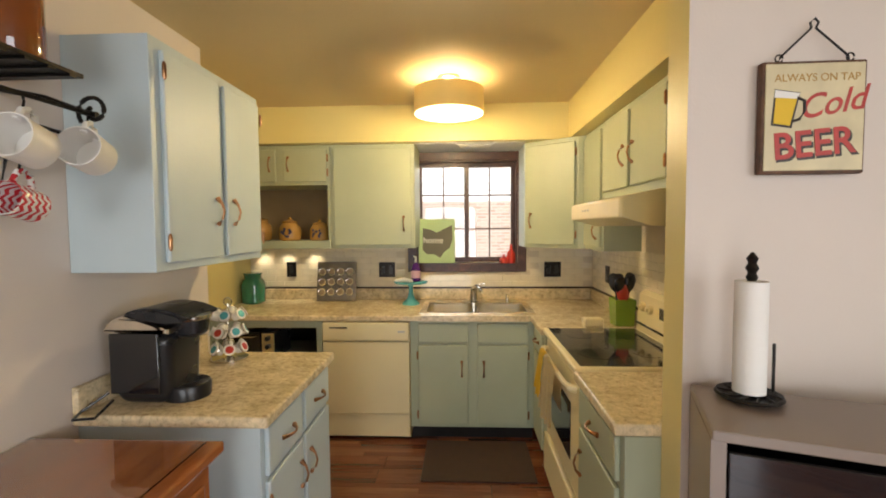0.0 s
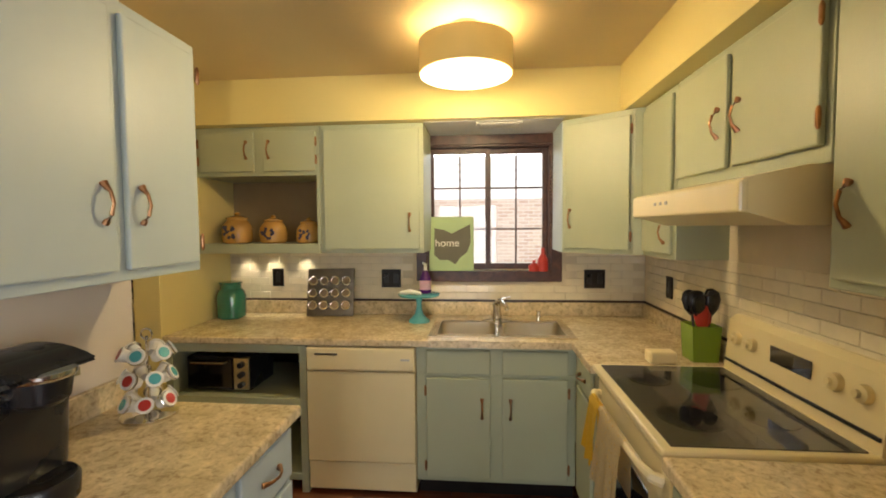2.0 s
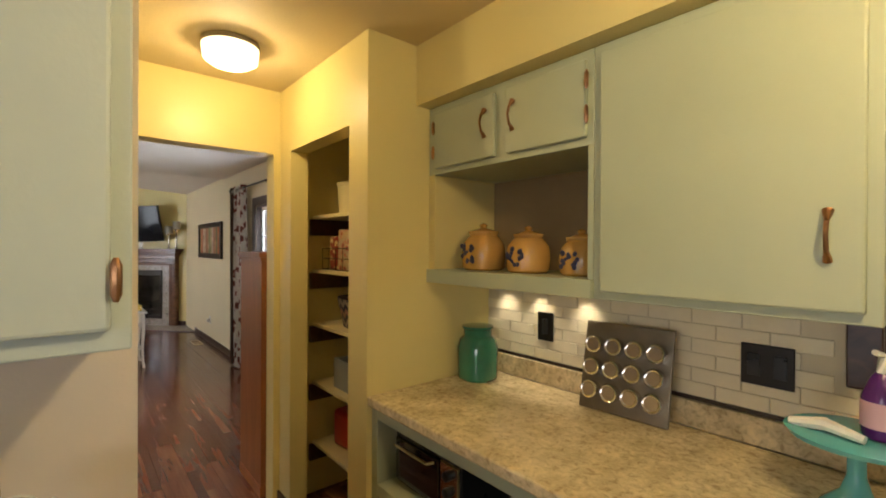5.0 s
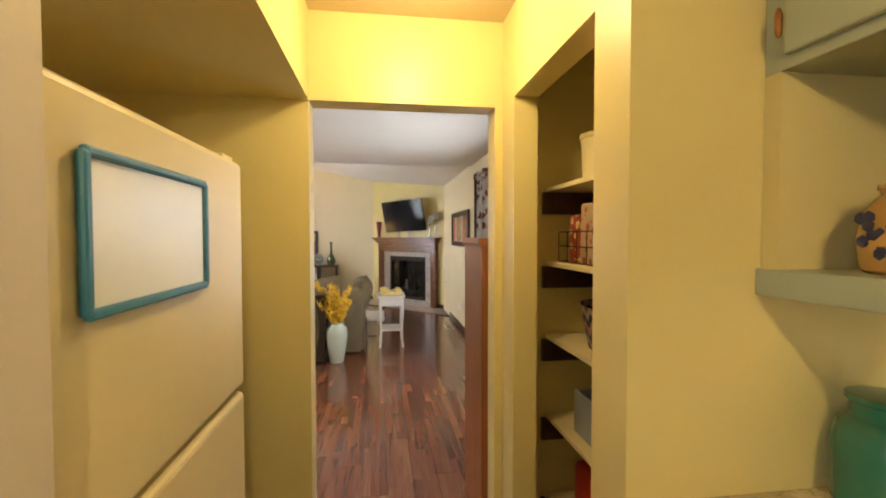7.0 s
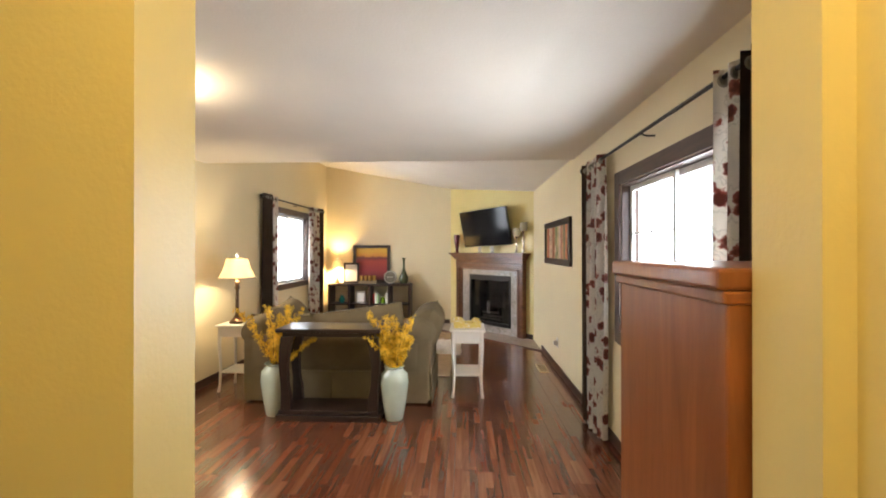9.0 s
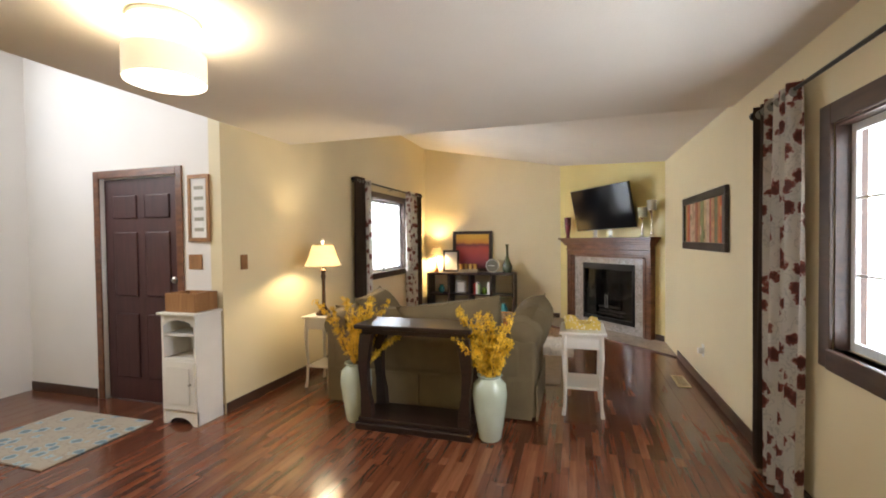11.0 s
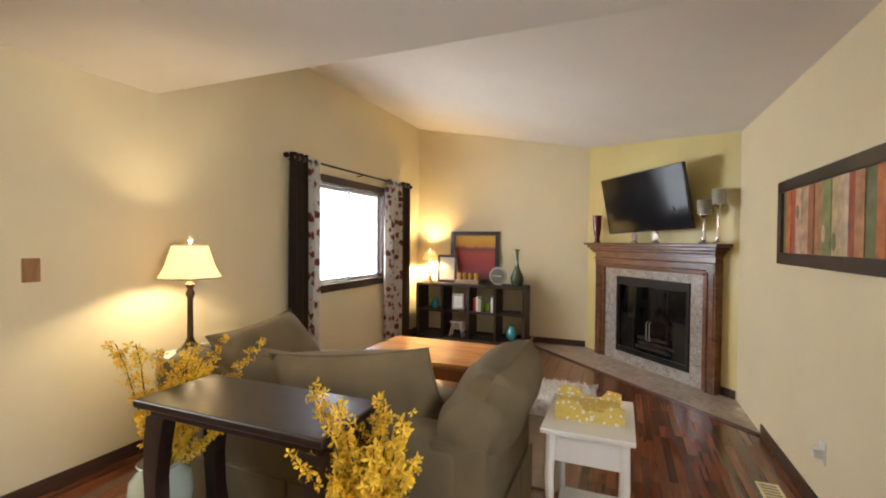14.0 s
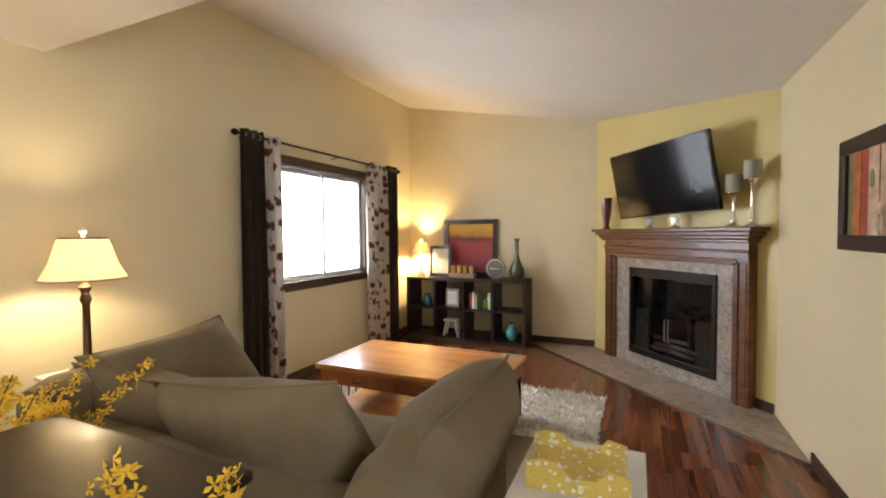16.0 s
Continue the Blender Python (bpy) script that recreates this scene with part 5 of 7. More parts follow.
# buffet in front of the coffee counter
b5 = thing("buffet", "glossy cherry wood buffet with a glass top", "buffet")
part("top", cube(-0.395, 0.205, 0.55, 1.745, 0.865, 0.90, 0.008), M_cherry, b5)
part("glass_sheet", cube(-0.38, 0.16, 0.57, 1.725, 0.9005, 0.905), M_glass, b5, "clear glass sheet").visible_shadow = False
part("body", cube(-0.395, 0.17, 0.60, 1.715, 0.0, 0.864), M_cherry, b5)
for y0, y1 in ((0.65, 1.15), (1.20, 1.685)):
    part("panel", cube(0.168, 0.18, y0, y1, 0.08, 0.80, 0.008), M_cherry, b5)

# dark cabinet with a paper towel stand by the dining wall
tc5 = thing("wine_cabinet", "taupe cabinet with a dark glass front", "cabinet", (1.55, 1.725, 0), -19)
part("top", cube(0.0, 0.85, -0.30, 0.0, 1.065, 1.09, 0.004), M_taupe, tc5)
part("side", cube(0.0, 0.03, -0.29, 0.0, 0, 1.065), M_taupe, tc5)
part("side", cube(0.82, 0.85, -0.29, 0.0, 0, 1.065), M_taupe, tc5)
part("back", cube(0.03, 0.82, -0.02, 0.0, 0, 1.065), M_black, tc5)
part("glass_door", cube(0.035, 0.815, -0.285, -0.275, 0.06, 1.04, 0.003), M_black_glass, tc5, "black glass door")
part("plinth", cube(0.03, 0.82, -0.27, -0.02, 0, 0.06), M_black, tc5)
pt = thing("paper_towel_stand", "black iron stand with a white paper towel roll", "paper towel stand", (1.638, 1.615, 1.091))
pt.scale = (0.76, 0.76, 1.0)
bm = bmesh.new()
lathe([(0.095, 0.008), (0.10, 0.012), (0.095, 0.018), (0.085, 0.014)], 32, (0, 0, 0), bm)
for q in range(10):
    a = q * math.pi / 5
    part("spoke", tube([(0.015 * math.cos(a), 0.015 * math.sin(a), 0.012), (0.05 * math.cos(a + 0.3), 0.05 * math.sin(a + 0.3), 0.016), (0.092 * math.cos(a), 0.092 * math.sin(a), 0.012)], 0.005, 6), M_dark_metal, pt, "", True)
part("base", bm, M_dark_metal, pt, "", True)
part("roll", lathe([(0.02, 0.02), (0.048, 0.02), (0.048, 0.30), (0.02, 0.30)], 32), M_paper, pt, "white paper roll", True)
part("finial", lathe([(0.012, 0.30), (0.018, 0.31), (0.012, 0.32), (0.02, 0.333), (0.012, 0.345), (0.018, 0.357), (0.004, 0.372)], 16), M_dark_metal, pt, "", True)
part("arm", tube([(0.085, 0.01, 0.012), (0.085, 0.01, 0.14)], 0.005), M_dark_metal, pt)
# painted tin sign
bs = thing("tin_sign", "cream tin sign with red lettering hung on wire", "sign", (1.712, 1.722, 1.665), -1.5)
bs.scale = (0.95, 1, 0.985)
part("frame", cube(0, 0.275, -0.012, 0.012, 0, 0.30, 0.005), plain("worn_brown_edge", (0.10, 0.045, 0.022), 0.6, vary=0.5, scale=30), bs, "worn dark edge")
part("face", cube(0.007, 0.268, -0.0155, -0.012, 0.009, 0.292, 0.002), plain("cream_sign_enamel", (0.62, 0.54, 0.33), 0.45, vary=0.12, scale=12), bs)
M_ink = plain("dark_sign_ink", (0.03, 0.022, 0.02), 0.5)
M_redink = plain("red_sign_ink", (0.46, 0.045, 0.035), 0.5, vary=0.15, scale=30)


def sign_text(body_, size, x, z, mat_, lift, fat=0.0, slant=0.0, turn=0.0):
    cu = bpy.data.curves.new("lettering", "FONT")
    cu.body, cu.size, cu.extrude, cu.align_x, cu.shear, cu.offset = body_, size, 0.0004, "CENTER", slant, fat
    cu.materials.append(mat_)
    ob = new("lettering", cu)
    ob.matrix_world = pose(x, -0.0155 - lift, z, 90) @ Matrix.Rotation(radians(turn), 4, "Z")
    ob.parent = bs


sign_text("ALWAYS ON TAP", 0.0285, 0.142, 0.245, M_canister, 0.0006)
sign_text("Cold", 0.088, 0.183, 0.158, M_redink, 0.001, 0.0008, 0.42, 9)
sign_text("BEER", 0.100, 0.144, 0.043, M_ink, 0.0006, 0.0032, 0, 5)
sign_text("BEER", 0.100, 0.139, 0.048, M_redink, 0.0016, 0.0016, 0, 5)
MUG = Matrix.Translation((0.06, -0.0155, 0.175)) @ Matrix.Rotation(radians(9), 4, "Y")
part("painted_outline", turned(prism([(-0.030, -0.050), (0.026, -0.050), (0.032, 0.046), (-0.036, 0.046)], -0.0006, 0), MUG), M_ink, bs, "dark painted outline")
part("painted_foam", turned(prism([(-0.034, 0.024), (0.028, 0.028), (0.031, 0.044), (-0.035, 0.044)], -0.0012, -0.0006), MUG), M_paper, bs, "white painted foam")
part("painted_glass", turned(prism([(-0.024, -0.044), (0.020, -0.044), (0.026, 0.028), (-0.030, 0.024)], -0.0014, -0.0006), MUG), M_yellow_cloth, bs, "yellow painted glass")
part("painted_grip", turned(tube([(0.026, -0.001, 0.032), (0.046, -0.001, 0.026), (0.052, -0.001, 0.0), (0.042, -0.001, -0.024), (0.024, -0.001, -0.032)], 0.004), MUG), M_ink, bs, "dark painted grip")
for x0, x1 in ((0.045, 0.132), (0.232, 0.144)):
    part("wire", tube([(x0, -0.004, 0.298), (x0 + (x1 - x0) * 0.05, -0.006, 0.312), (x1, -0.002, 0.388)], 0.0028), M_dark_metal, bs)
    part("curl", tube([(x0 + 0.010 * math.cos(a), -0.008, 0.308 + 0.010 * math.sin(a)) for a in [i * math.pi / 6 for i in range(12)]], 0.0022), M_dark_metal, bs)
part("hook", tube([(0.132, -0.002, 0.388), (0.127, -0.004, 0.402), (0.138, -0.006, 0.412), (0.149, -0.004, 0.402), (0.144, -0.002, 0.388)], 0.003), M_dark_metal, bs)
solid("floor_mat", cube(0.66, 1.36, 3.05, 3.55, 0.0005, 0.012, 0.004), M_mat_dark, "dark brown mat in front of the sink", "mat")

# ---- hall: refrigerator, microwave, pantry ----
fr = thing("refrigerator", "almond top-freezer refrigerator in the alcove", "refrigerator")
part("body", cube(-1.24, -0.52, 1.95, 2.58, 0.02, 1.69, 0.006), M_almond, fr)
part("freezer_door", cube(-1.245, -0.515, 2.585, 2.65, 1.12, 1.69, 0.014, 3), M_almond, fr)
part("main_door", cube(-1.245, -0.515, 2.585, 2.65, 0.08, 1.105, 0.014, 3), M_almond, fr)
part("hinge_cap", cube(-1.24, -1.17, 2.56, 2.63, 1.69, 1.705, 0.004), M_almond, fr)
wb = thing("whiteboard", "small whiteboard with a blue rounded frame", "whiteboard", (-0.80, 2.652, 1.508))
wb.scale = (1, 1, 0.87)
part("board", cube(-0.17, 0.17, 0, 0.006, -0.11, 0.11, 0.003), M_vinyl, wb)
for x0, x1, z0, z1 in ((-0.18, 0.18, 0.105, 0.122), (-0.18, 0.18, -0.122, -0.105), (-0.187, -0.17, -0.115, 0.115), (0.17, 0.187, -0.115, 0.115)):
    part("frame_side", cube(x0, x1, 0, 0.012, z0, z1, 0.005), M_boardblue, wb, "blue frame edge")
st = thing("microwave_stand", "dark wooden stand holding a microwave", "stand")
part("top", cube(-1.86, -1.30, 2.03, 2.45, 1.01, 1.035, 0.004), M_espresso, st)
for x in (-1.83, -1.33):
    for y in (2.06, 2.42):
        part("leg", cube(x - 0.02, x + 0.02, y - 0.02, y + 0.02, 0, 1.01, 0.003), M_espresso, st)
part("shelf", cube(-1.84, -1.32, 2.05, 2.43, 0.55, 0.57), M_espresso, st)
mw = thing("microwave", "steel and black microwave on a dark stand", "microwave", (-1.76, 2.05, 1.036))
part("case", cube(0, 0.46, 0, 0.35, 0.01, 0.27, 0.006), M_steel, mw)
part("door", cube(0.12, 0.458, 0.35, 0.365, 0.015, 0.265, 0.004), M_black_glass, mw, "black glass door")
part("keypad", cube(0.004, 0.115, 0.35, 0.362, 0.015, 0.265, 0.003), M_black, mw)
part("handle", tube([(0.13, 0.365, 0.03), (0.135, 0.40, 0.06), (0.135, 0.40, 0.22), (0.13, 0.365, 0.25)], 0.010), M_steel, mw, "steel handle", True)
pn = thing("pantry_shelving", "cream painted pantry shelves on dark cleats", "shelving")
ZS = (0.33, 0.70, 1.06, 1.39, 1.72)
for z in ZS:
    part("shelf", cube(-1.945, -1.11, 3.74, 4.27, z - 0.02, z, 0.002), M_shelf, pn)
    part("cleat", cube(-1.949, -1.925, 3.72, 4.27, z - 0.12, z - 0.021, 0.002), M_window_wood, pn, "dark wooden cleat")


M_packet = blotch("printed_red_packet", (0.30, 0.045, 0.035), (0.60, 0.45, 0.22), 20, 0.42, 0.45)


def pantry(name, bm, mt, label, cat, x, y, z, smooth=False):
    return solid(name, bm, mt, label, cat, (x, y, z + 0.001), 0, "", smooth)


pantry("storage_tub", lathe([(0.085, 0), (0.095, 0.17), (0.10, 0.175), (0.10, 0.19), (0.02, 0.195)], 24), M_shelf, "cream plastic tub with a lid on the top shelf", "tub", -1.72, 3.90, 1.72, True)
pantry("plastic_jug", lathe([(0.06, 0), (0.07, 0.01), (0.07, 0.16), (0.03, 0.22), (0.025, 0.25)], 20), M_lime, "green and clear plastic jug", "jug", -1.50, 3.92, 1.72, True)
for q, (x, y, w_, h_, mt, lab) in enumerate(((-1.80, 3.84, 0.10, 0.20, M_packet, "red snack packet"), (-1.64, 3.83, 0.17, 0.24, blotch("printed_snack_bag", (0.55, 0.42, 0.26), (0.28, 0.07, 0.05), 24, 0.55, 0.4), "printed brown and cream snack bag"), (-1.44, 3.84, 0.13, 0.16, M_packet, "red food box"), (-1.27, 3.86, 0.10, 0.20, M_paper, "white food tin"))):
    bm = cube(-w_ / 2, w_ / 2, -0.035, 0.035, 0, h_, 0.012, 3)
    cloth_soft(bm, 0.006, 12, q)
    pantry("food_packet", bm, mt, lab + " on the pantry shelf", "food packet", x, y, 1.39, True)
wbk = thing("wire_basket", "black wire basket holding snack packets", "basket", (-1.60, 3.84, 1.391))
for z in (0.005, 0.07, 0.13):
    part("hoop", tube([(-0.26, -0.075, z), (0.26, -0.075, z), (0.26, 0.16, z), (-0.26, 0.16, z), (-0.26, -0.075, z)], 0.003, 6), M_dark_metal, wbk)
for k_ in range(7):
    part("wire", tube([(-0.26 + k_ * 0.0867, -0.075, 0.005), (-0.26 + k_ * 0.0867, -0.075, 0.13)], 0.002, 6), M_dark_metal, wbk)
bk = pantry("basket", turned(lathe([(0.15, 0), (0.19, 0.17), (0.185, 0.17), (0.145, 0.01)], 28), Matrix.Diagonal((1.25, 0.75, 1, 1))), M_basket, "grey zigzag woven basket on the pantry shelf", "basket", -1.60, 3.92, 1.06, True)
pantry("basket", turned(lathe([(0.10, 0), (0.12, 0.14), (0.115, 0.14), (0.095, 0.01)], 24), Matrix()), M_black, "dark basket on the pantry shelf", "basket", -1.26, 3.90, 1.06, True)
bm = bmesh.new()
for c4 in ((-0.2, 0.2, -0.13, 0.13, 0, 0.01), (-0.2, -0.19, -0.13, 0.13, 0.01, 0.17), (0.19, 0.2, -0.13, 0.13, 0.01, 0.17), (-0.19, 0.19, -0.13, -0.12, 0.01, 0.17), (-0.19, 0.19, 0.12, 0.13, 0.01, 0.17)):
    box(bm, *c4)
pantry("storage_bin", bm, M_bin, "grey plastic storage bin", "bin", -1.55, 3.92, 0.70)
pantry("red_bag", cloth_soft(cube(-0.10, 0.10, -0.08, 0.08, 0, 0.22, 0.03, 3), 0.012, 9), M_red, "red cloth bag on the low shelf", "bag", -1.72, 3.90, 0.33, True)
for x, z in ((-1.50, 0.0), (-1.38, 0.0), (-1.44, 0.105)):
    solid("paper_roll", turned(lathe([(0.02, 0), (0.055, 0), (0.055, 0.24), (0.02, 0.24)], 24), Matrix.Rotation(radians(-90), 4, "X")), M_paper, "white paper towel roll on the low shelf", "paper roll", (x, 3.79, 0.331 + 0.056 + z), group="paper rolls", smooth=True)
# ---- living room ----
# fireplace across the corner: u along the wall, n out of it
FM = Matrix.Translation(PA) @ Matrix.Rotation(math.atan2(FU.y, FU.x), 4, "Z")


def fp(bm):
    return turned(bm, FM)


fpl = thing("fireplace", "walnut mantel fireplace with a granite surround", "fireplace")
for u0, u1, o_, z1 in ((0.287, 0.40, 0.10, 1.20), (0.40, 0.44, 0.085, 1.16), (0.372, 0.392, 0.112, 1.19), (0.305, 0.32, 0.108, 1.19)):
    name_ = "pilaster" if o_ == 0.10 else "moulding"
    part(name_, fp(cube(u0, u1, -o_, -0.004, 0.0, z1, 0.005)), M_mantel, fpl)
    part(name_, fp(cube(2.307 - u1, 2.307 - u0, -o_, -0.004, 0.0, z1, 0.005)), M_mantel, fpl)
part("moulding", fp(cube(0.44, 1.867, -0.085, -0.004, 1.155, 1.175, 0.005)), M_mantel, fpl)
part("frieze", fp(cube(0.287, 2.02, -0.106, -0.004, 1.175, 1.375, 0.006)), M_mantel, fpl)
for u0, o_, z0, z1 in ((0.392, 0.114, 1.19, 1.212), (0.28, 0.125, 1.265, 1.285), (0.265, 0.145, 1.345, 1.375), (0.245, 0.165, 1.375, 1.405), (0.22, 0.19, 1.405, 1.44)):
    part("crown" if z0 > 1.3 else "bead", fp(cube(u0, 2.307 - u0, -o_, -0.004, z0, z1, 0.008)), M_mantel, fpl)
part("mantel_shelf", fp(cube(0.19, 2.117, -0.22, -0.004, 1.44, 1.472, 0.006)), M_mantel, fpl)
for u0, u1, z0, z1 in ((0.44, 0.655, 0.0, 1.155), (1.71, 1.867, 0.0, 1.155), (0.655, 1.71, 1.06, 1.155), (0.655, 1.71, 0.0, 0.135)):
    part("granite", fp(cube(u0, u1, -0.06, -0.003, z0, z1)), M_granite, fpl, "speckled granite slab")
part("firebox", fp(cube(0.655, 1.71, -0.012, -0.003, 0.135, 1.06)), M_black, fpl, "black firebox")
for u in (0.80, 1.565):
    part("firebrick", fp(cube(u - 0.10, u + 0.10, -0.03, -0.013, 0.19, 0.62, 0.004)), M_grey_paint, fpl, "sooty firebrick")
for k, (u0, u1, z) in enumerate(((0.95, 1.45, 0.25), (1.0, 1.50, 0.30), (0.98, 1.40, 0.36))):
    part("log", fp(tube([(u0, -0.035, z), ((u0 + u1) / 2, -0.04, z + 0.012), (u1, -0.035, z + 0.006 * k)], [0.018, 0.022, 0.017])), M_pewter, fpl, "grey ceramic log", True)
fg = part("glass_frame", fp(cube(0.655, 1.71, -0.078, -0.06, 0.965, 1.06, 0.004)), M_dark_metal, fpl)
for u0, u1, z0, z1 in ((0.655, 0.69, 0.135, 0.965), (1.675, 1.71, 0.135, 0.965), (0.69, 1.675, 0.135, 0.20)):
    part("frame_side", fp(cube(u0, u1, -0.078, -0.06, z0, z1, 0.004)), M_dark_metal, fg)
for u0, u1 in ((0.695, 0.935), (0.94, 1.18), (1.185, 1.425), (1.43, 1.67)):
    part("glass_door", fp(cube(u0, u1, -0.068, -0.064, 0.205, 0.96)), M_fire_glass, fpl, "smoked glass door").visible_shadow = False
    for e_ in (u0, u1 - 0.006):
        part("door_edge", fp(cube(e_, e_ + 0.006, -0.071, -0.0685, 0.205, 0.96)), M_dark_metal, fpl)
for u in (1.16, 1.205):
    part("handle", fp(tube([(u, -0.068, 0.35), (u, -0.09, 0.36), (u, -0.09, 0.56), (u, -0.068, 0.57)], 0.005)), M_pewter, fpl, "", True)
he = thing("hearth", "flush brown stone tile hearth before the fireplace", "hearth")
bm = bmesh.new()
pts = [(WEST + 0.016, 1.95), (-8.13, NORTH - 0.002), (PB.x, PB.y - 0.002), (PA.x + 0.016, PA.y)]
lo = [bm.verts.new((x, y, -0.02)) for x, y in pts]
hi = [bm.verts.new((x, y, 0.008)) for x, y in pts]
bm.faces.new(lo)
bm.faces.new(hi)
for i in range(4):
    bm.faces.new((lo[i], lo[(i + 1) % 4], hi[(i + 1) % 4], hi[i]))
part("slab", bm, M_hearth, he)
e0, e1 = Vector((WEST + 0.02, 1.94, 0.006)), Vector((-8.13, NORTH - 0.02, 0.006))
part("edge_strip", tube([e0, e1], 0.012), M_trim, he, "dark edge strip")

tv = thing("television", "black flat television tilted down above the mantel", "television")
TVM = FM @ Matrix.Translation((1.225, -0.165, 1.60)) @ Matrix.Rotation(radians(11), 4, "X") @ Matrix.Rotation(radians(-2), 4, "Y")
part("case", turned(cube(-0.60, 0.60, -0.01, 0.035, 0.0, 0.675, 0.008), TVM), M_black, tv)
part("screen", turned(cube(-0.588, 0.588, -0.013, -0.0105, 0.018, 0.663), TVM), M_screen, tv, "dark glossy screen")
part("badge", turned(cube(-0.015, 0.015, -0.0125, -0.0105, 0.006, 0.012), TVM), M_pewter, tv)
part("mount_arm", fp(cube(1.15, 1.30, -0.21, -0.006, 1.84, 2.0)), M_dark_metal, tv)


def on_mantel(u, out=-0.12, z=1.472):
    p = FM @ Vector((u, out, z))
    return (p.x, p.y, p.z + 0.001)


solid("red_vase", lathe([(0.045, 0), (0.03, 0.03), (0.035, 0.06), (0.055, 0.16), (0.06, 0.26), (0.065, 0.28), (0.055, 0.28)], 24), plain("dark_red_glass", (0.10, 0.008, 0.012), 0.1, grain=0, coat=0.5), "dark red glass vase on the mantel", "vase", on_mantel(0.335), smooth=True).scale = (1, 1, 1.27)
for u, hgt in ((1.90, 0.285), (2.055, 0.375)):
    cd = thing("candlestick", "silver candlestick with a sage pillar candle", "candlestick", on_mantel(u), group="candlesticks on the mantel")
    cd.scale = (1.15, 1.15, 1.0)
    part("stick", lathe([(0.05, 0), (0.045, 0.012), (0.018, 0.03), (0.022, 0.05), (0.013, 0.08), (0.013, hgt - 0.05), (0.022, hgt - 0.03), (0.045, hgt - 0.005), (0.045, hgt)], 20), M_chrome, cd, "", True)
    part("candle", lathe([(0.055, hgt), (0.055, hgt + 0.14), (0.045, hgt + 0.145), (0.005, hgt + 0.14)], 24), M_candle, cd, "", True)
for u in (0.986, 1.304):
    orn = thing("ornament", "small pewter star ornament on the mantel", "ornament", on_mantel(u), math.degrees(math.atan2(FU.y, FU.x)), "ornaments on the mantel")
    bm = bmesh.new()
    for q in range(4):
        turned_box = cube(-0.05, 0.05, -0.008, 0.008, -0.008, 0.008)
        turned(turned_box, Matrix.Translation((0, 0, 0.075)) @ Matrix.Rotation(q * math.pi / 4, 4, "Y"))
        me_ = bpy.data.meshes.new("tmp")
        turned_box.to_mesh(me_)
        turned_box.free()
        bm.from_mesh(me_)
        bpy.data.meshes.remove(me_)
    part("star", bm, M_pewter, orn)
    part("foot", lathe([(0.045, 0), (0.04, 0.012), (0.01, 0.03)], 16), M_pewter, orn, "", True)


# curtains
def curtain(label, x0, x1, wall, inward, z0, z1, material, folds):
    bm = bmesh.new()
    n = folds * 8
    cols_ = []
    for i in range(n + 1):
        q = i / n
        col = []
        for j in range(9):
            s_ = j / 8
            amp = 0.035 * (0.75 + 0.35 * s_)
            y = wall + inward * (0.085 + amp * math.sin(q * folds * 2 * math.pi) + 0.01 * math.sin(q * 17 + s_ * 3))
            col.append(bm.verts.new((x0 + (x1 - x0) * q + 0.008 * math.sin(s_ * 4 + i), y, z1 + (z0 - z1) * s_)))
        cols_.append(col)
    for a, b in zip(cols_, cols_[1:]):
        for j in range(8):
            bm.faces.new((a[j], b[j], b[j + 1], a[j + 1]))
    bmesh.ops.solidify(bm, geom=bm.faces[:], thickness=0.004)
    c_ = thing("curtain", label, "curtain", ((x0 + x1) / 2, wall + inward * 0.085, z0))
    bmesh.ops.translate(bm, verts=bm.verts, vec=(-(x0 + x1) / 2, -wall - inward * 0.085, -z0))
    part("panel", bm, material, c_, "", True)
    for k_ in range(folds):
        xx = -(x1 - x0) / 2 + (x1 - x0) * (k_ + 0.5) / folds
        part("grommet", turned(lathe([(0.02, -0.004), (0.028, 0.0), (0.02, 0.004)], 14), Matrix.Translation((xx, 0, z1 - z0 - 0.05)) @ Matrix.Rotation(radians(90), 4, "Y")), M_pewter, c_)
    return c_


def rod(x0, x1, wall, inward, z, label):
    r_ = thing("curtain_rod", label, "curtain rod", ((x0 + x1) / 2, wall, z))
    w_ = (x1 - x0) / 2
    part("bar", tube([(-w_, inward * 0.085, 0), (w_, inward * 0.085, 0)], 0.011), M_dark_metal, r_)
    for sx in (-1, 1):
        part("finial", turned(lathe([(0.012, 0), (0.024, 0.01), (0.028, 0.03), (0.018, 0.05), (0.005, 0.055)], 16), Matrix.Translation((sx * w_, inward * 0.085, 0)) @ Matrix.Rotation(radians(90 * sx), 4, "Y")), M_dark_metal, r_, "", True)
    for xx in (-w_ * 0.93, 0, w_ * 0.93):
        part("bracket", tube([(xx, 0, -0.02), (xx, inward * 0.05, -0.02), (xx, inward * 0.085, -0.008)], 0.006), M_dark_metal, r_)


rod(-10.06, -7.45, SOUTH, 1, 2.285, "dark metal curtain rod over the south window")
rod(-5.50, -2.90, NORTH, -1, 2.245, "dark metal curtain rod over the north window")
curtain("plain brown curtain panel hanging to the floor", -7.72, -7.48, SOUTH, 1, 0.03, 2.33, M_brown_cloth, 3)
curtain("cream floral curtain panel with brown flowers", -7.92, -7.73, SOUTH, 1, 0.03, 2.32, M_floral, 2)
curtain("cream floral curtain panel with brown flowers", -9.78, -9.34, SOUTH, 1, 0.03, 2.32, M_floral, 4)
curtain("plain brown curtain panel hanging to the floor", -10.02, -9.79, SOUTH, 1, 0.03, 2.33, M_brown_cloth, 3)
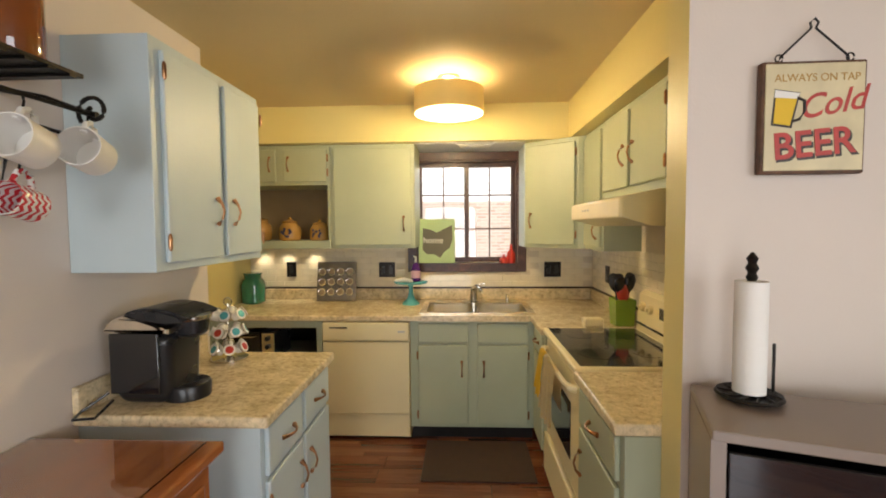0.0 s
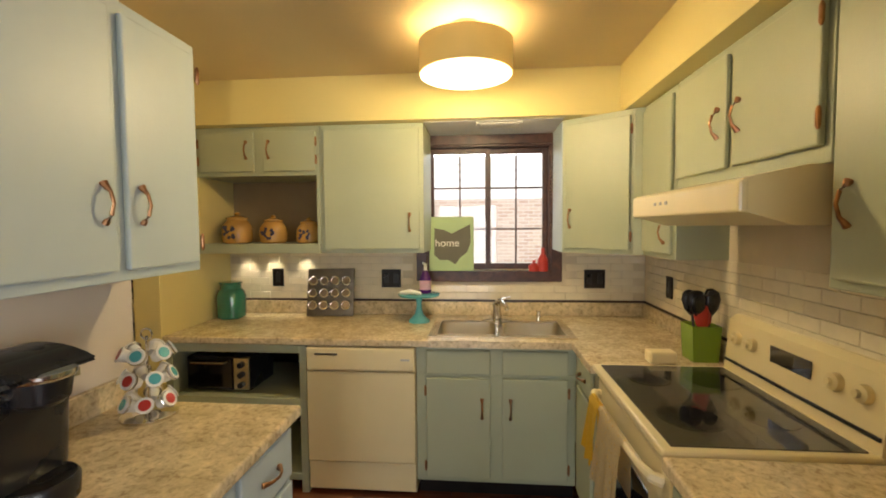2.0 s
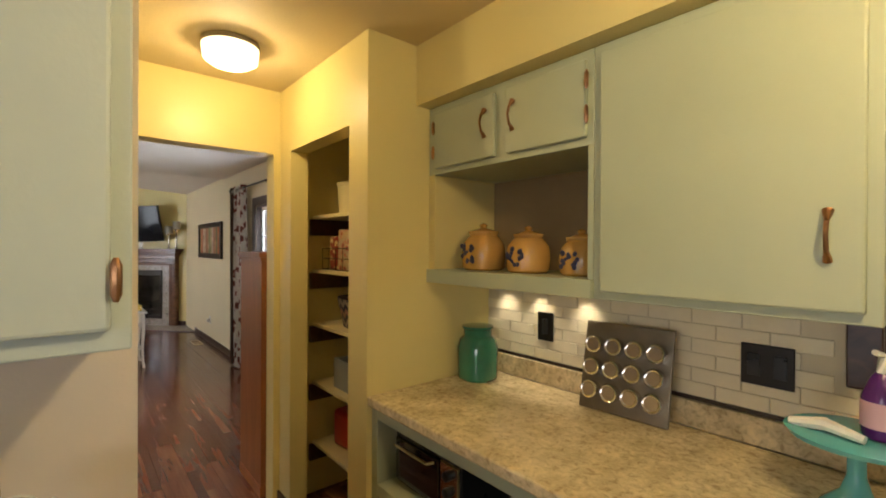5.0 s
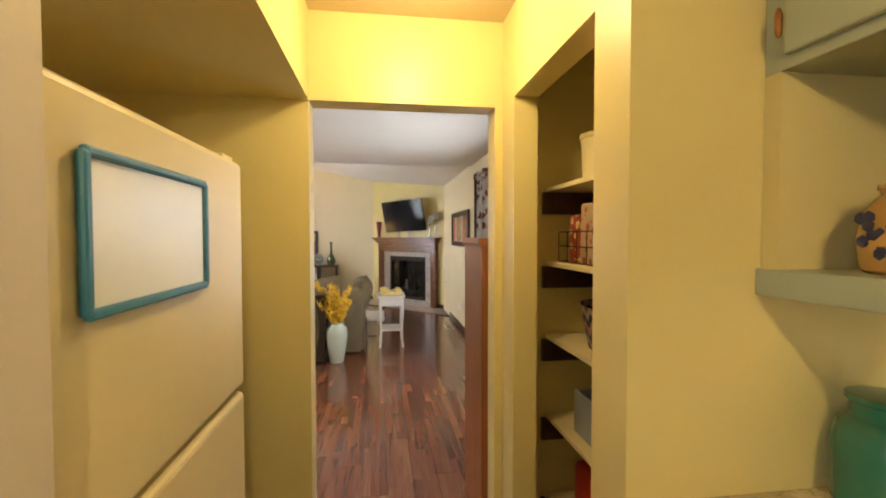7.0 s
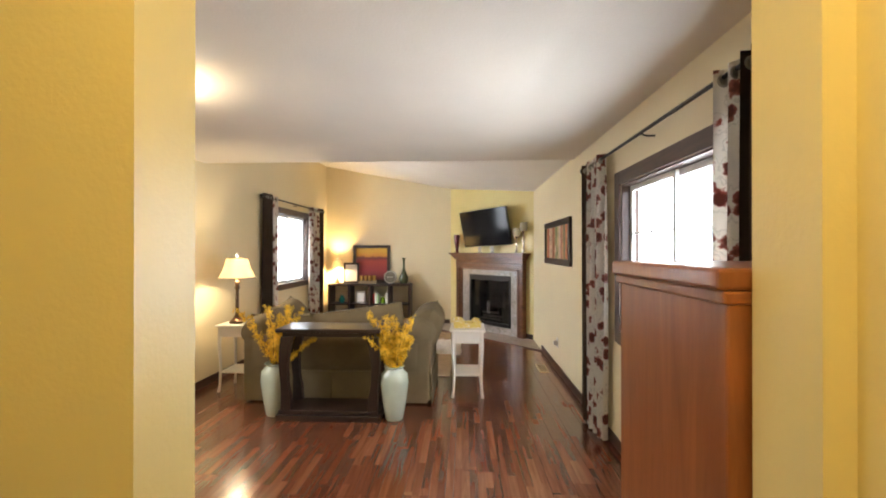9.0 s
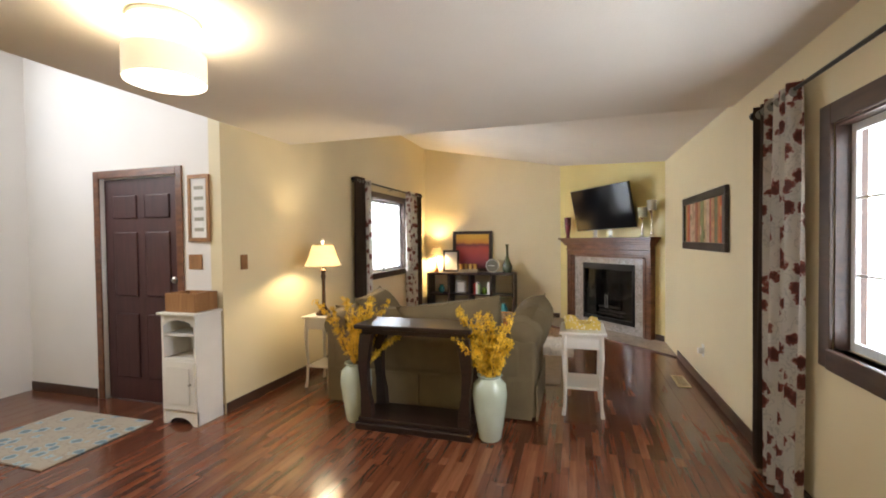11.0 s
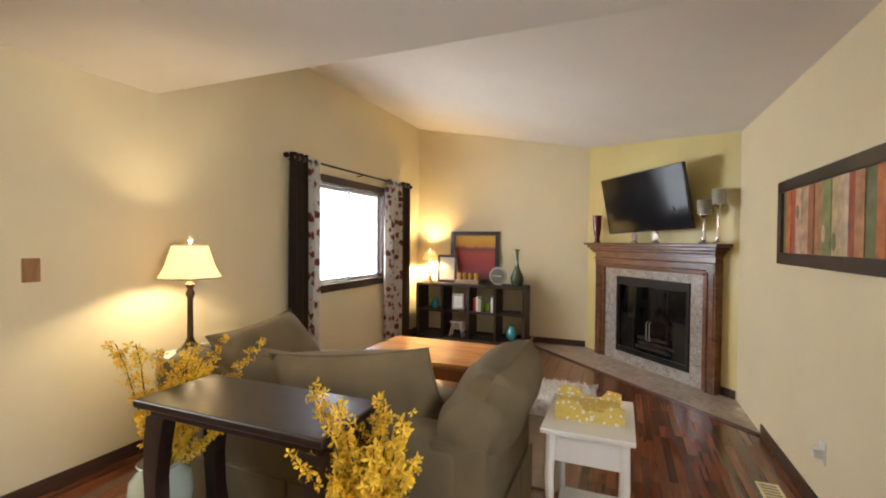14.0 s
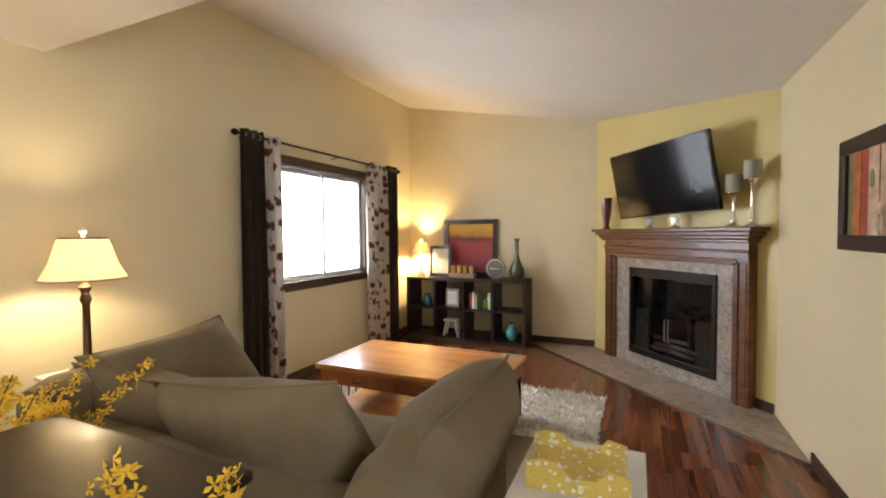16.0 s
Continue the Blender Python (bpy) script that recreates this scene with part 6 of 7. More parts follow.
curtain("cream floral curtain panel with brown flowers", -5.30, -4.93, NORTH, -1, 0.03, 2.28, M_floral, 4)
curtain("plain brown curtain panel hanging to the floor", -5.47, -5.31, NORTH, -1, 0.03, 2.28, M_brown_cloth, 2)
curtain("cream floral curtain panel with brown flowers", -3.38, -3.20, NORTH, -1, 0.03, 2.28, M_floral, 2)
curtain("plain brown curtain panel hanging to the floor", -3.19, -2.98, NORTH, -1, 0.03, 2.28, M_brown_cloth, 3)

# tall cabinet by the doorway
oc = thing("side_cabinet", "orange stained wooden cabinet by the doorway", "cabinet")
part("body", cube(-2.505, -2.08, 3.475, 4.15, 0.0, 1.445, 0.004), M_orange, oc)
part("top", cube(-2.525, -2.075, 3.46, 4.18, 1.463, 1.495, 0.006), M_orange, oc)
part("top_moulding", cube(-2.515, -2.076, 3.468, 4.165, 1.443, 1.463, 0.004), M_orange, oc)
part("plinth", cube(-2.51, -2.076, 3.47, 4.165, 0.0, 0.07, 0.006), M_orange, oc)

# wall pictures and plates
pc = thing("wall_picture", "wide painting of coloured upright boards, dark frame", "picture", (-7.01, NORTH - 0.003, 1.617))
rnd = random.Random(21)
edges_ = [-0.665, -0.60, -0.52, -0.44, -0.34, -0.24, -0.16, -0.05, 0.06, 0.16, 0.25, 0.31, 0.40, 0.50, 0.575, 0.665]
for q, (x0, x1) in enumerate(zip(edges_, edges_[1:])):
    part("painted_board", cube(x0, x1 - 0.002, -0.018 - 0.003 * (q % 2), -0.006, -0.205, 0.205, 0.001), M_boards[q % len(M_boards)], pc)
for q in range(7):
    x, z = rnd.uniform(-0.6, 0.6), rnd.uniform(-0.15, 0.15)
    part("painted_blot", turned(lathe([(0.020, 0), (0.026, 0.0012), (0.01, 0.002)], 14), Matrix.Translation((x, -0.021, z)) @ Matrix.Rotation(radians(90), 4, "X") @ Matrix.Diagonal((1, rnd.uniform(1.2, 2.0), 1, 1))), M_boards[(q * 3) % len(M_boards)], pc)
for x0, x1, z0, z1 in ((-0.735, 0.735, 0.2, 0.275), (-0.735, 0.735, -0.275, -0.2), (-0.735, -0.66, -0.2, 0.2), (0.66, 0.735, -0.2, 0.2)):
    part("frame", cube(x0, x1, -0.035, 0, z0, z1, 0.006), M_espresso, pc, "dark frame side")
pc = thing("wall_picture", "narrow framed print in light oak", "picture", (-5.247, -0.025, 1.77))
part("print", cube(0.004, 0.010, -0.085, 0.085, -0.26, 0.26), M_paper, pc, "white print")
for q in range(5):
    part("print_line", cube(0.010, 0.0115, -0.05, 0.05, -0.2 + q * 0.09, -0.19 + q * 0.09 + 0.02), M_candle, pc)
for y0, y1, z0, z1 in ((-0.115, 0.115, 0.255, 0.29), (-0.115, 0.115, -0.29, -0.255), (-0.115, -0.083, -0.255, 0.255), (0.083, 0.115, -0.255, 0.255)):
    part("frame", cube(0, 0.02, y0, y1, z0, z1, 0.004), M_oak, pc, "oak frame side")
for nm, c6 in (("switch_plate", (-5.249, -5.242, -0.155, -0.01, 1.24, 1.37)), ("switch_plate", (-5.545, -5.46, SOUTH, SOUTH + 0.007, 1.225, 1.36))):
    sp = thing(nm, "oak switch plate on the wall", "switch", ((c6[0] + c6[1]) / 2, (c6[2] + c6[3]) / 2, c6[4]), group="oak switch plates")
    bm = cube(*c6, 0.002)
    bmesh.ops.translate(bm, verts=bm.verts, vec=(-(c6[0] + c6[1]) / 2, -(c6[2] + c6[3]) / 2, -c6[4]))
    part("plate", bm, M_oak, sp)
    part("toggle", cube(-0.006 if nm and c6[3] > 0.1 else 0.002, 0.006, -0.004, 0.008, 0.055, 0.075), M_oak, sp)
ol = thing("wall_outlet", "white outlet with a plug-in on the wall", "outlet", (-7.04, NORTH, 0.36))
part("plate", cube(-0.04, 0.04, -0.006, 0, -0.06, 0.06, 0.002), M_white, ol)
part("plug", cube(-0.02, 0.025, -0.05, -0.006, -0.03, 0.02, 0.006), M_white, ol)
fv = thing("floor_vent", "tan metal floor vent by the wall", "vent", (-7.15, 4.10, 0.0))
part("frame", cube(-0.18, 0.18, -0.06, 0.06, 0.001, 0.008, 0.002), M_shelf, fv)
for q in range(9):
    part("slat", cube(-0.15 + q * 0.035, -0.13 + q * 0.035, -0.045, 0.045, 0.008, 0.0095), M_inner, fv)

# white cabinet by the entry
wc = thing("entry_cabinet", "narrow white cabinet with an arched open shelf", "cabinet", (-5.235, -0.16, 0))
part("side", cube(0.0, 0.27, 0.0, 0.02, 0.05, 0.89), M_white, wc)
part("side", cube(0.0, 0.27, 0.33, 0.35, 0.0, 0.89), M_white, wc)
part("back", cube(0.0, 0.012, 0.02, 0.33, 0.05, 0.89), M_white, wc)
part("top", cube(-0.0, 0.30, -0.02, 0.37, 0.89, 0.912, 0.006), M_white, wc)
for z in (0.10, 0.52, 0.72):
    part("shelf", cube(0.012, 0.262, 0.02, 0.33, z, z + 0.018), M_white, wc)
wd = part("door", cube(0.262, 0.28, 0.015, 0.335, 0.12, 0.52, 0.004), M_white, wc)
part("door_panel", cube(0.28, 0.286, 0.06, 0.29, 0.17, 0.47, 0.005), M_white, wd)
part("knob", tube([(0.282, 0.30, 0.34), (0.30, 0.30, 0.34)], 0.01), M_pewter, wd)
arch = [(0.02, 0.89), (0.33, 0.89), (0.33, 0.80)] + [(0.175 + 0.14 * math.cos(a), 0.80 + 0.05 * math.sin(a)) for a in [i * math.pi / 10 for i in range(1, 10)]] + [(0.02, 0.80)]
bm = prism(arch, 0.25, 0.268)
turned(bm, Matrix(((0, 1, 0, 0), (1, 0, 0, 0), (0, 0, 1, 0), (0, 0, 0, 1))))
part("arch_rail", bm, M_white, wc)
foot = [(0.0, 0.12), (0.35, 0.12), (0.35, 0.0), (0.30, 0.0)] + [(0.175 + 0.12 * math.cos(a), 0.0 + 0.06 * math.sin(a)) for a in [i * math.pi / 8 for i in range(1, 8)]] + [(0.05, 0.0), (0.0, 0.0)]
bm = prism(foot, 0.25, 0.268)
turned(bm, Matrix(((0, 1, 0, 0), (1, 0, 0, 0), (0, 0, 1, 0), (0, 0, 0, 1))))
part("foot_rail", bm, M_white, wc)
wbx = thing("wooden_box", "open honey-brown wooden box on the white cabinet", "box", (-5.10, 0.02, 0.913))
for c6 in ((-0.12, 0.12, -0.15, 0.15, 0, 0.012), (-0.12, -0.105, -0.15, 0.15, 0.012, 0.15), (0.105, 0.12, -0.15, 0.15, 0.012, 0.15), (-0.105, 0.105, -0.15, -0.135, 0.012, 0.15), (-0.105, 0.105, 0.135, 0.15, 0.012, 0.15)):
    part("board", cube(*c6, 0.002), M_oak, wbx)
solid("entry_rug", cube(-4.95, -4.15, -1.2, -0.25, 0.0005, 0.012, 0.004), blotch("multicolour_rug", (0.42, 0.36, 0.28), (0.16, 0.22, 0.25), 9, 0.5, 0.95), "muted multicolour rug by the entry door", "rug")


# small white tables with curved legs
def leg_table(name, label, base, w, dpt, h, shelf_z, drawer_h):
    t_ = thing(name, label, "table", base)
    part("top", cube(-0.02, dpt + 0.02, -0.02, w + 0.02, h - 0.022, h, 0.006), M_white, t_)
    part("apron", cube(0.01, dpt - 0.01, 0.01, w - 0.01, h - drawer_h, h - 0.022, 0.003), M_white, t_)
    part("shelf", cube(0.02, dpt - 0.02, 0.02, w - 0.02, shelf_z, shelf_z + 0.02, 0.004), M_white, t_)
    for lx, sx in ((0.022, -1), (dpt - 0.022, 1)):
        for ly, sy in ((0.022, -1), (w - 0.022, 1)):
            part("leg", tube([(lx, ly, h - 0.03), (lx + 0.006 * sx, ly + 0.006 * sy, h * 0.7), (lx - 0.004 * sx, ly - 0.004 * sy, h * 0.35), (lx + 0.002 * sx, ly + 0.002 * sy, 0.08), (lx + 0.012 * sx, ly + 0.012 * sy, 0.0)], [0.022, 0.019, 0.015, 0.013, 0.017], 8), M_white, t_, "", True)
    return t_


leg_table("side_table", "white side table with curved legs beside the sofa", (-6.40, 2.97, 0), 0.33, 0.44, 0.70, 0.22, 0.14)
leg_table("lamp_table", "white lamp table with curved legs by the wall", (-6.38, 0.46, 0), 0.37, 0.36, 0.72, 0.20, 0.13)
hb = thing("napkin_box", "yellow patterned card box with a scooped rim", "box", (-6.17, 3.13, 0.701), 4)
hb.scale = (1, 0.95, 0.85)
scoop = [(-0.15, 0), (0.15, 0), (0.15, 0.085), (0.09, 0.10), (0.06, 0.06), (-0.02, 0.055), (-0.05, 0.10), (-0.10, 0.11), (-0.15, 0.095)]
for y in (-0.10, 0.09):
    bm = prism(scoop, y, y + 0.01)
    turned(bm, Matrix.Rotation(radians(90), 4, "Z"))
    part("card_side", bm, M_yellow_print, hb)
part("fill", cube(-0.09, 0.09, -0.14, 0.14, 0.002, 0.05), M_yellow_print, hb)


def table_lamp(label, base, sc):
    l_ = thing("table_lamp", label, "lamp", base)
    part("stem", lathe([(0.075 * sc, 0), (0.075 * sc, 0.02), (0.05 * sc, 0.04), (0.03 * sc, 0.07), (0.018 * sc, 0.10), (0.016 * sc, 0.33 * sc), (0.026 * sc, 0.36 * sc), (0.016 * sc, 0.39 * sc), (0.03 * sc, 0.42 * sc), (0.012 * sc, 0.44 * sc), (0.008, 0.47 * sc)], 20), M_bronze if sc < 0.9 else plain("antique_brass", (0.10, 0.06, 0.035), 0.3, 0.9), l_, "", True)
    bm = bmesh.new()
    z0, z1 = 0.46 * sc, 0.66 * sc
    prof = [(0.175 * sc, z0), (0.135 * sc, z0 + (z1 - z0) * 0.4), (0.10 * sc, z1), (0.097 * sc, z1), (0.132 * sc, z0 + (z1 - z0) * 0.4), (0.172 * sc, z0)]
    lathe(prof, 16, (0, 0, 0), bm)
    for f_ in [f for f in bm.faces if len(f.verts) > 4]:
        bm.faces.remove(f_)
    part("shade", bm, M_shade_w, l_, "cream glowing bell shade", True)
    for zz, rr in ((z0, 0.175 * sc), (z1, 0.10 * sc)):
        part("shade_trim", tube([(rr * math.cos(a), rr * math.sin(a), zz) for a in [i * math.pi / 10 for i in range(21)]], 0.004), M_inner, l_)
    part("finial", lathe([(0.006, z1 - 0.02), (0.008, z1 + 0.02), (0.018 * sc, z1 + 0.035), (0.006, z1 + 0.055 * sc)], 12), M_white, l_, "", True)
    return l_


table_lamp("antique brass table lamp with a cream bell shade, lit", (-6.17, 0.60, 0.721), 1.08)
table_lamp("small table lamp with a cream shade, lit", (-10.34, 0.50, 0.846), 0.72)

# console table behind the sofa
cn = thing("console_table", "espresso wood console table with scrolled legs", "table", (-5.66, 1.44, 0))
part("top", cube(-0.0, 0.39, -0.02, 0.92, 0.785, 0.82, 0.01, 3), M_espresso, cn)
part("apron", cube(0.03, 0.35, 0.03, 0.87, 0.745, 0.785, 0.004), M_espresso, cn)
part("base_board", cube(0.0, 0.39, -0.02, 0.92, 0.0, 0.055, 0.01, 3), M_espresso, cn)
part("lower_shelf", cube(0.02, 0.37, 0.0, 0.90, 0.055, 0.09, 0.006), M_espresso, cn)
for y in (0.02, 0.81):
    sg_ = 1 if y < 0.4 else -1
    prof = [(0.0, 0.09), (0.09, 0.09), (0.085, 0.2), (0.06, 0.32), (0.055, 0.48), (0.075, 0.62), (0.10, 0.745), (0.0, 0.745), (-0.015, 0.65), (-0.02, 0.5), (0.0, 0.3)]
    for x in (0.02, 0.30):
        bm = prism([(a_ if sg_ > 0 else 0.085 - a_, b_) for a_, b_ in prof], x, x + 0.06)
        turned(bm, Matrix.Translation((0, y, 0)) @ Matrix(((0, 1, 0, 0), (1, 0, 0, 0), (0, 0, 1, 0), (0, 0, 0, 1))))
        part("leg", bm, M_espresso, cn)

# sofa
sf = thing("sofa", "olive tan upholstered sofa with rolled arms and a skirt", "sofa", (-5.74, 0.86, 0))


def pillow(w, h, t, m, seed=1.0, n=16):
    """A loose cushion: width along x, height along z, with drawn-out corners and a slack face."""
    bm = bmesh.new()
    faces_ = []
    for side in (-1, 1):
        g = []
        for i in range(n + 1):
            for j in range(n + 1):
                a_, b_ = 2 * i / n - 1, 2 * j / n - 1
                x = a_ * w / 2 * (1 - 0.07 * (1 - b_ * b_) * abs(a_) ** 3)
                z = b_ * h / 2 * (1 - 0.10 * (1 - a_ * a_) * abs(b_) ** 3)
                y = side * t / 2 * ((1 - a_ ** 4) * (1 - b_ ** 4)) ** 0.55 * (1 - 0.10 * b_)
                g.append(bm.verts.new((x, y, z)))
        for i in range(n):
            for j in range(n):
                k_ = i * (n + 1) + j
                bm.faces.new((g[k_], g[k_ + 1], g[k_ + n + 2], g[k_ + n + 1]))
    bmesh.ops.remove_doubles(bm, verts=bm.verts[:], dist=0.0008)
    for v_ in bm.verts:
        c_ = v_.co
        fold = noise.noise(Vector((c_.x * 4 + seed, c_.z * 7 - c_.x * 3, seed))) * 0.016 + noise.noise(Vector((c_.x * 14, c_.z * 5 + seed, seed))) * 0.006
        c_.y += fold * (1 if c_.y >= 0 else -1)
    return turned(bm, m)


def piping(w, h, m, n=10):
    pts = []
    for k_ in range(4 * n + 1):
        s_, q = divmod(k_, n)
        e_ = 2 * q / n - 1
        a_, b_ = ((e_, 1), (1, -e_), (-e_, -1), (-1, e_))[s_ % 4]
        pts.append(m @ Vector((a_ * w / 2 * (1 - 0.07 * (1 - b_ * b_) * abs(a_) ** 3), 0, b_ * h / 2 * (1 - 0.10 * (1 - a_ * a_) * abs(b_) ** 3))))
    return tube(pts, 0.0055, 6)


def cushion(x0, x1, y0, y1, z0, z1, soft=0.06, seed=1.0, m=None):
    bm = cube(x0, x1, y0, y1, z0, z1)
    bmesh.ops.subdivide_edges(bm, edges=bm.edges[:], cuts=7, use_grid_fill=True)
    cx, cy, cz = (x0 + x1) / 2, (y0 + y1) / 2, (z0 + z1) / 2
    hx, hy, hz = (x1 - x0) / 2, (y1 - y0) / 2, (z1 - z0) / 2
    for v_ in bm.verts:
        a_, b_, c_ = (v_.co.x - cx) / hx, (v_.co.y - cy) / hy, (v_.co.z - cz) / hz
        k_ = [a_, b_, c_]
        small = min(range(3), key=lambda i: (hx, hy, hz)[i])
        o_ = [k_[i] for i in range(3) if i != small]
        puff = max(0.0, (1 - 0.96 * abs(o_[0]) ** 4) * (1 - 0.96 * abs(o_[1]) ** 4)) ** 0.6
        k_[small] *= 0.08 + 0.92 * puff
        v_.co = Vector((cx + k_[0] * hx, cy + k_[1] * hy, cz + k_[2] * hz))
    cloth_soft(bm, 0.012, 7, seed)
    if m is not None:
        turned(bm, m)
    return bm


part("base", cube(-0.95, -0.02, 0.03, 1.90, 0.02, 0.42, 0.04, 3), M_sofa, sf, "", True)
part("back", cloth_soft(cube(-0.24, 0.0, 0.06, 1.84, 0.30, 0.67, 0.09, 5), 0.006, 5), M_sofa, sf, "", True)
for y0, y1, lean_ in ((0.0, 0.26, 1), (1.64, 1.93, -1)):
    bm = bmesh.new()
    lathe([(0.02, 0), (0.11, 0.03), (0.145, 0.12), (0.15, 0.45), (0.145, 0.80), (0.11, 0.92), (0.02, 0.96)], 24, (0, 0, 0), bm)
    turned(bm, Matrix.Translation((0.0, (y0 + y1) / 2 - 0.03 * lean_, 0.69)) @ Matrix.Rotation(radians(-90), 4, "Y") @ Matrix.Rotation(0, 4, "Z"))
    cloth_soft(bm, 0.010, 6, y0)
    part("arm_roll", bm, M_sofa, sf, "", True)
    part("arm", cloth_soft(cube(-0.94, -0.01, y0 + 0.02, y1 - 0.02, 0.03, 0.66, 0.03, 3), 0.006, 5, y0), M_sofa, sf, "", True)
for y0, y1 in ((0.27, 0.94), (0.96, 1.63)):
    part("seat_cushion", cushion(-0.96, -0.26, y0, y1, 0.40, 0.58, seed=y0), M_sofa, sf, "", True)
RZ = Matrix.Rotation(radians(90), 4, "Z")
for cx, cy, cz, w_, h_, lean_, roll_ in ((-0.37, 0.44, 0.60, 0.90, 0.56, 28, 0), (-0.28, 1.17, 0.67, 0.98, 0.58, 24, -9)):
    m_ = Matrix.Translation((cx, cy, cz)) @ RZ @ Matrix.Rotation(radians(lean_), 4, "X") @ Matrix.Rotation(radians(roll_), 4, "Y")
    bcu = part("back_cushion", pillow(w_, h_, 0.27, m_, cy), M_sofa, sf, "", True)
    part("piping", piping(w_, h_, m_), M_sofa, bcu, "", True)
m_ = Matrix.Translation((-0.48, 1.83, 0.70)) @ Matrix.Rotation(radians(-24), 4, "X")
bcu = part("arm_cushion", pillow(0.80, 0.50, 0.34, m_, 9.0), M_sofa, sf, "", True)
part("piping", piping(0.80, 0.50, m_), M_sofa, bcu, "", True)
for q in range(3):
    x0 = -0.92 + q * 0.31
    part("skirt", cube(x0, x0 + 0.30, 1.915, 1.93, 0.015, 0.30, 0.004), M_sofa, sf)
part("skirt", cube(-0.02, -0.006, 0.04, 0.92, 0.015, 0.32, 0.004), M_sofa, sf)
part("skirt", cube(-0.02, -0.006, 0.94, 1.88, 0.015, 0.32, 0.004), M_sofa, sf)
tp = thing("throw_pillow", "large olive tan pillow against the sofa arm", "pillow", (-6.29, 1.22, 0.72))
m_ = Matrix.Rotation(radians(6), 4, "Z") @ Matrix.Rotation(radians(35), 4, "X") @ Matrix.Rotation(radians(3), 4, "Y")
part("cover", pillow(0.80, 0.56, 0.25, m_, 5.0), M_sofa, tp, "", True)
part("piping", piping(0.80, 0.56, m_), M_sofa, tp, "", True)

# vases with yellow branches
def vase(base, seed, spread, lean_, tall=1.04):
    v_ = thing("floor_vase", "pale celadon floor vase with yellow blossom branches", "vase", base, group="vases by the console")
    part("pot", lathe([(0.075, 0), (0.085, 0.015), (0.115, 0.20), (0.13, 0.33), (0.12, 0.41), (0.085, 0.445), (0.08, 0.46), (0.095, 0.475), (0.09, 0.48), (0.07, 0.46), (0.06, 0.3)], 32), M_celadon, v_, "", True)
    rnd_ = random.Random(seed)
    fl = bmesh.new()
    for b_ in range(22):
        a_ = rnd_.uniform(0, 2 * math.pi)
        out_ = rnd_.uniform(0.05, spread)
        topz = rnd_.uniform(0.62, tall)
        pts_ = []
        for k_ in range(7):
            s_ = k_ / 6
            pts_.append(Vector((math.cos(a_) * out_ * s_ ** 1.3 + lean_[0] * s_ ** 1.5 + rnd_.uniform(-0.012, 0.012), math.sin(a_) * out_ * s_ ** 1.3 + lean_[1] * s_ ** 1.5 + rnd_.uniform(-0.012, 0.012), 0.38 + (topz - 0.38) * s_)))
        part("branch", tube(pts_, [0.005, 0.0045, 0.004, 0.0035, 0.003, 0.0025, 0.002], 5), M_stem, v_, "brown twig")
        for q in range(60):
            s_ = rnd_.uniform(0.30, 1.0) * 6
            i_ = min(int(s_), 5)
            p_ = pts_[i_].lerp(pts_[i_ + 1], s_ - i_) + Vector((rnd_.gauss(0, 0.014), rnd_.gauss(0, 0.014), rnd_.gauss(0, 0.012)))
            m_ = Matrix.Translation(p_) @ Euler((rnd_.uniform(0, 6.3), rnd_.uniform(0, 6.3), rnd_.uniform(0, 6.3))).to_matrix().to_4x4()
            size = rnd_.uniform(0.017, 0.030)
            for pet in range(4):
                an = pet * math.pi / 2
                w1, w2 = an - 0.42, an + 0.42
                vs = [m_ @ Vector(c_) for c_ in ((0, 0, 0), (size * 0.65 * math.cos(w1), size * 0.65 * math.sin(w1), size * 0.28), (size * math.cos(an), size * math.sin(an), size * 0.22), (size * 0.65 * math.cos(w2), size * 0.65 * math.sin(w2), size * 0.28))]
                fl.faces.new([fl.verts.new(c_) for c_ in vs])
    ob_ = part("blossom", fl, M_blossom, v_, "small yellow four-petal flowers")
    ob_["kind"] = "stuff"
    return v_


vase((-5.39, 2.47, 0), 3, 0.25, (0.04, 0.0), 0.96)
vase((-5.44, 1.35, 0), 8, 0.40, (-0.20, -0.06), 1.02)

# coffee table and rugs
ct = thing("coffee_table", "honey wood coffee table with black iron legs", "table", (-8.20, 1.08, 0))
part("top", cube(0, 0.80, 0, 1.42, 0.44, 0.48, 0.01, 3), M_honey, ct)
part("drawer_case", cube(0.03, 0.77, 0.03, 1.39, 0.33, 0.44, 0.005), M_orange, ct)
for y0, y1 in ((0.08, 0.68), (0.74, 1.34)):
    dd = part("drawer", cube(0.77, 0.785, y0, y1, 0.345, 0.43, 0.004), M_orange, ct)
    part("handle", tube([(0.785, (y0 + y1) / 2 - 0.04, 0.395), (0.80, (y0 + y1) / 2 - 0.03, 0.375), (0.80, (y0 + y1) / 2 + 0.03, 0.375), (0.785, (y0 + y1) / 2 + 0.04, 0.395)], 0.005), M_dark_metal, dd)
part("lower_shelf", cube(0.05, 0.75, 0.06, 1.36, 0.10, 0.125, 0.004), M_honey, ct)
for x in (0.05, 0.75):
    for y in (0.05, 1.37):
        part("leg", tube([(x, y, 0.33), (x, y, 0.0)], 0.014), M_dark_metal, ct)
    for y in (0.10, 0.15, 1.27, 1.32):
        part("spindle", tube([(x, y, 0.33), (x, y, 0.125)], 0.006), M_dark_metal, ct)
for y in (0.05, 1.37):
    for q in range(6):
        part("spindle", tube([(0.15 + q * 0.10, y, 0.33), (0.15 + q * 0.10, y, 0.11)], 0.006), M_dark_metal, ct)
bm = bmesh.new()
rnd = random.Random(12)
box(bm, -8.80, -7.83, 0.72, 3.04, 0.001, 0.012)
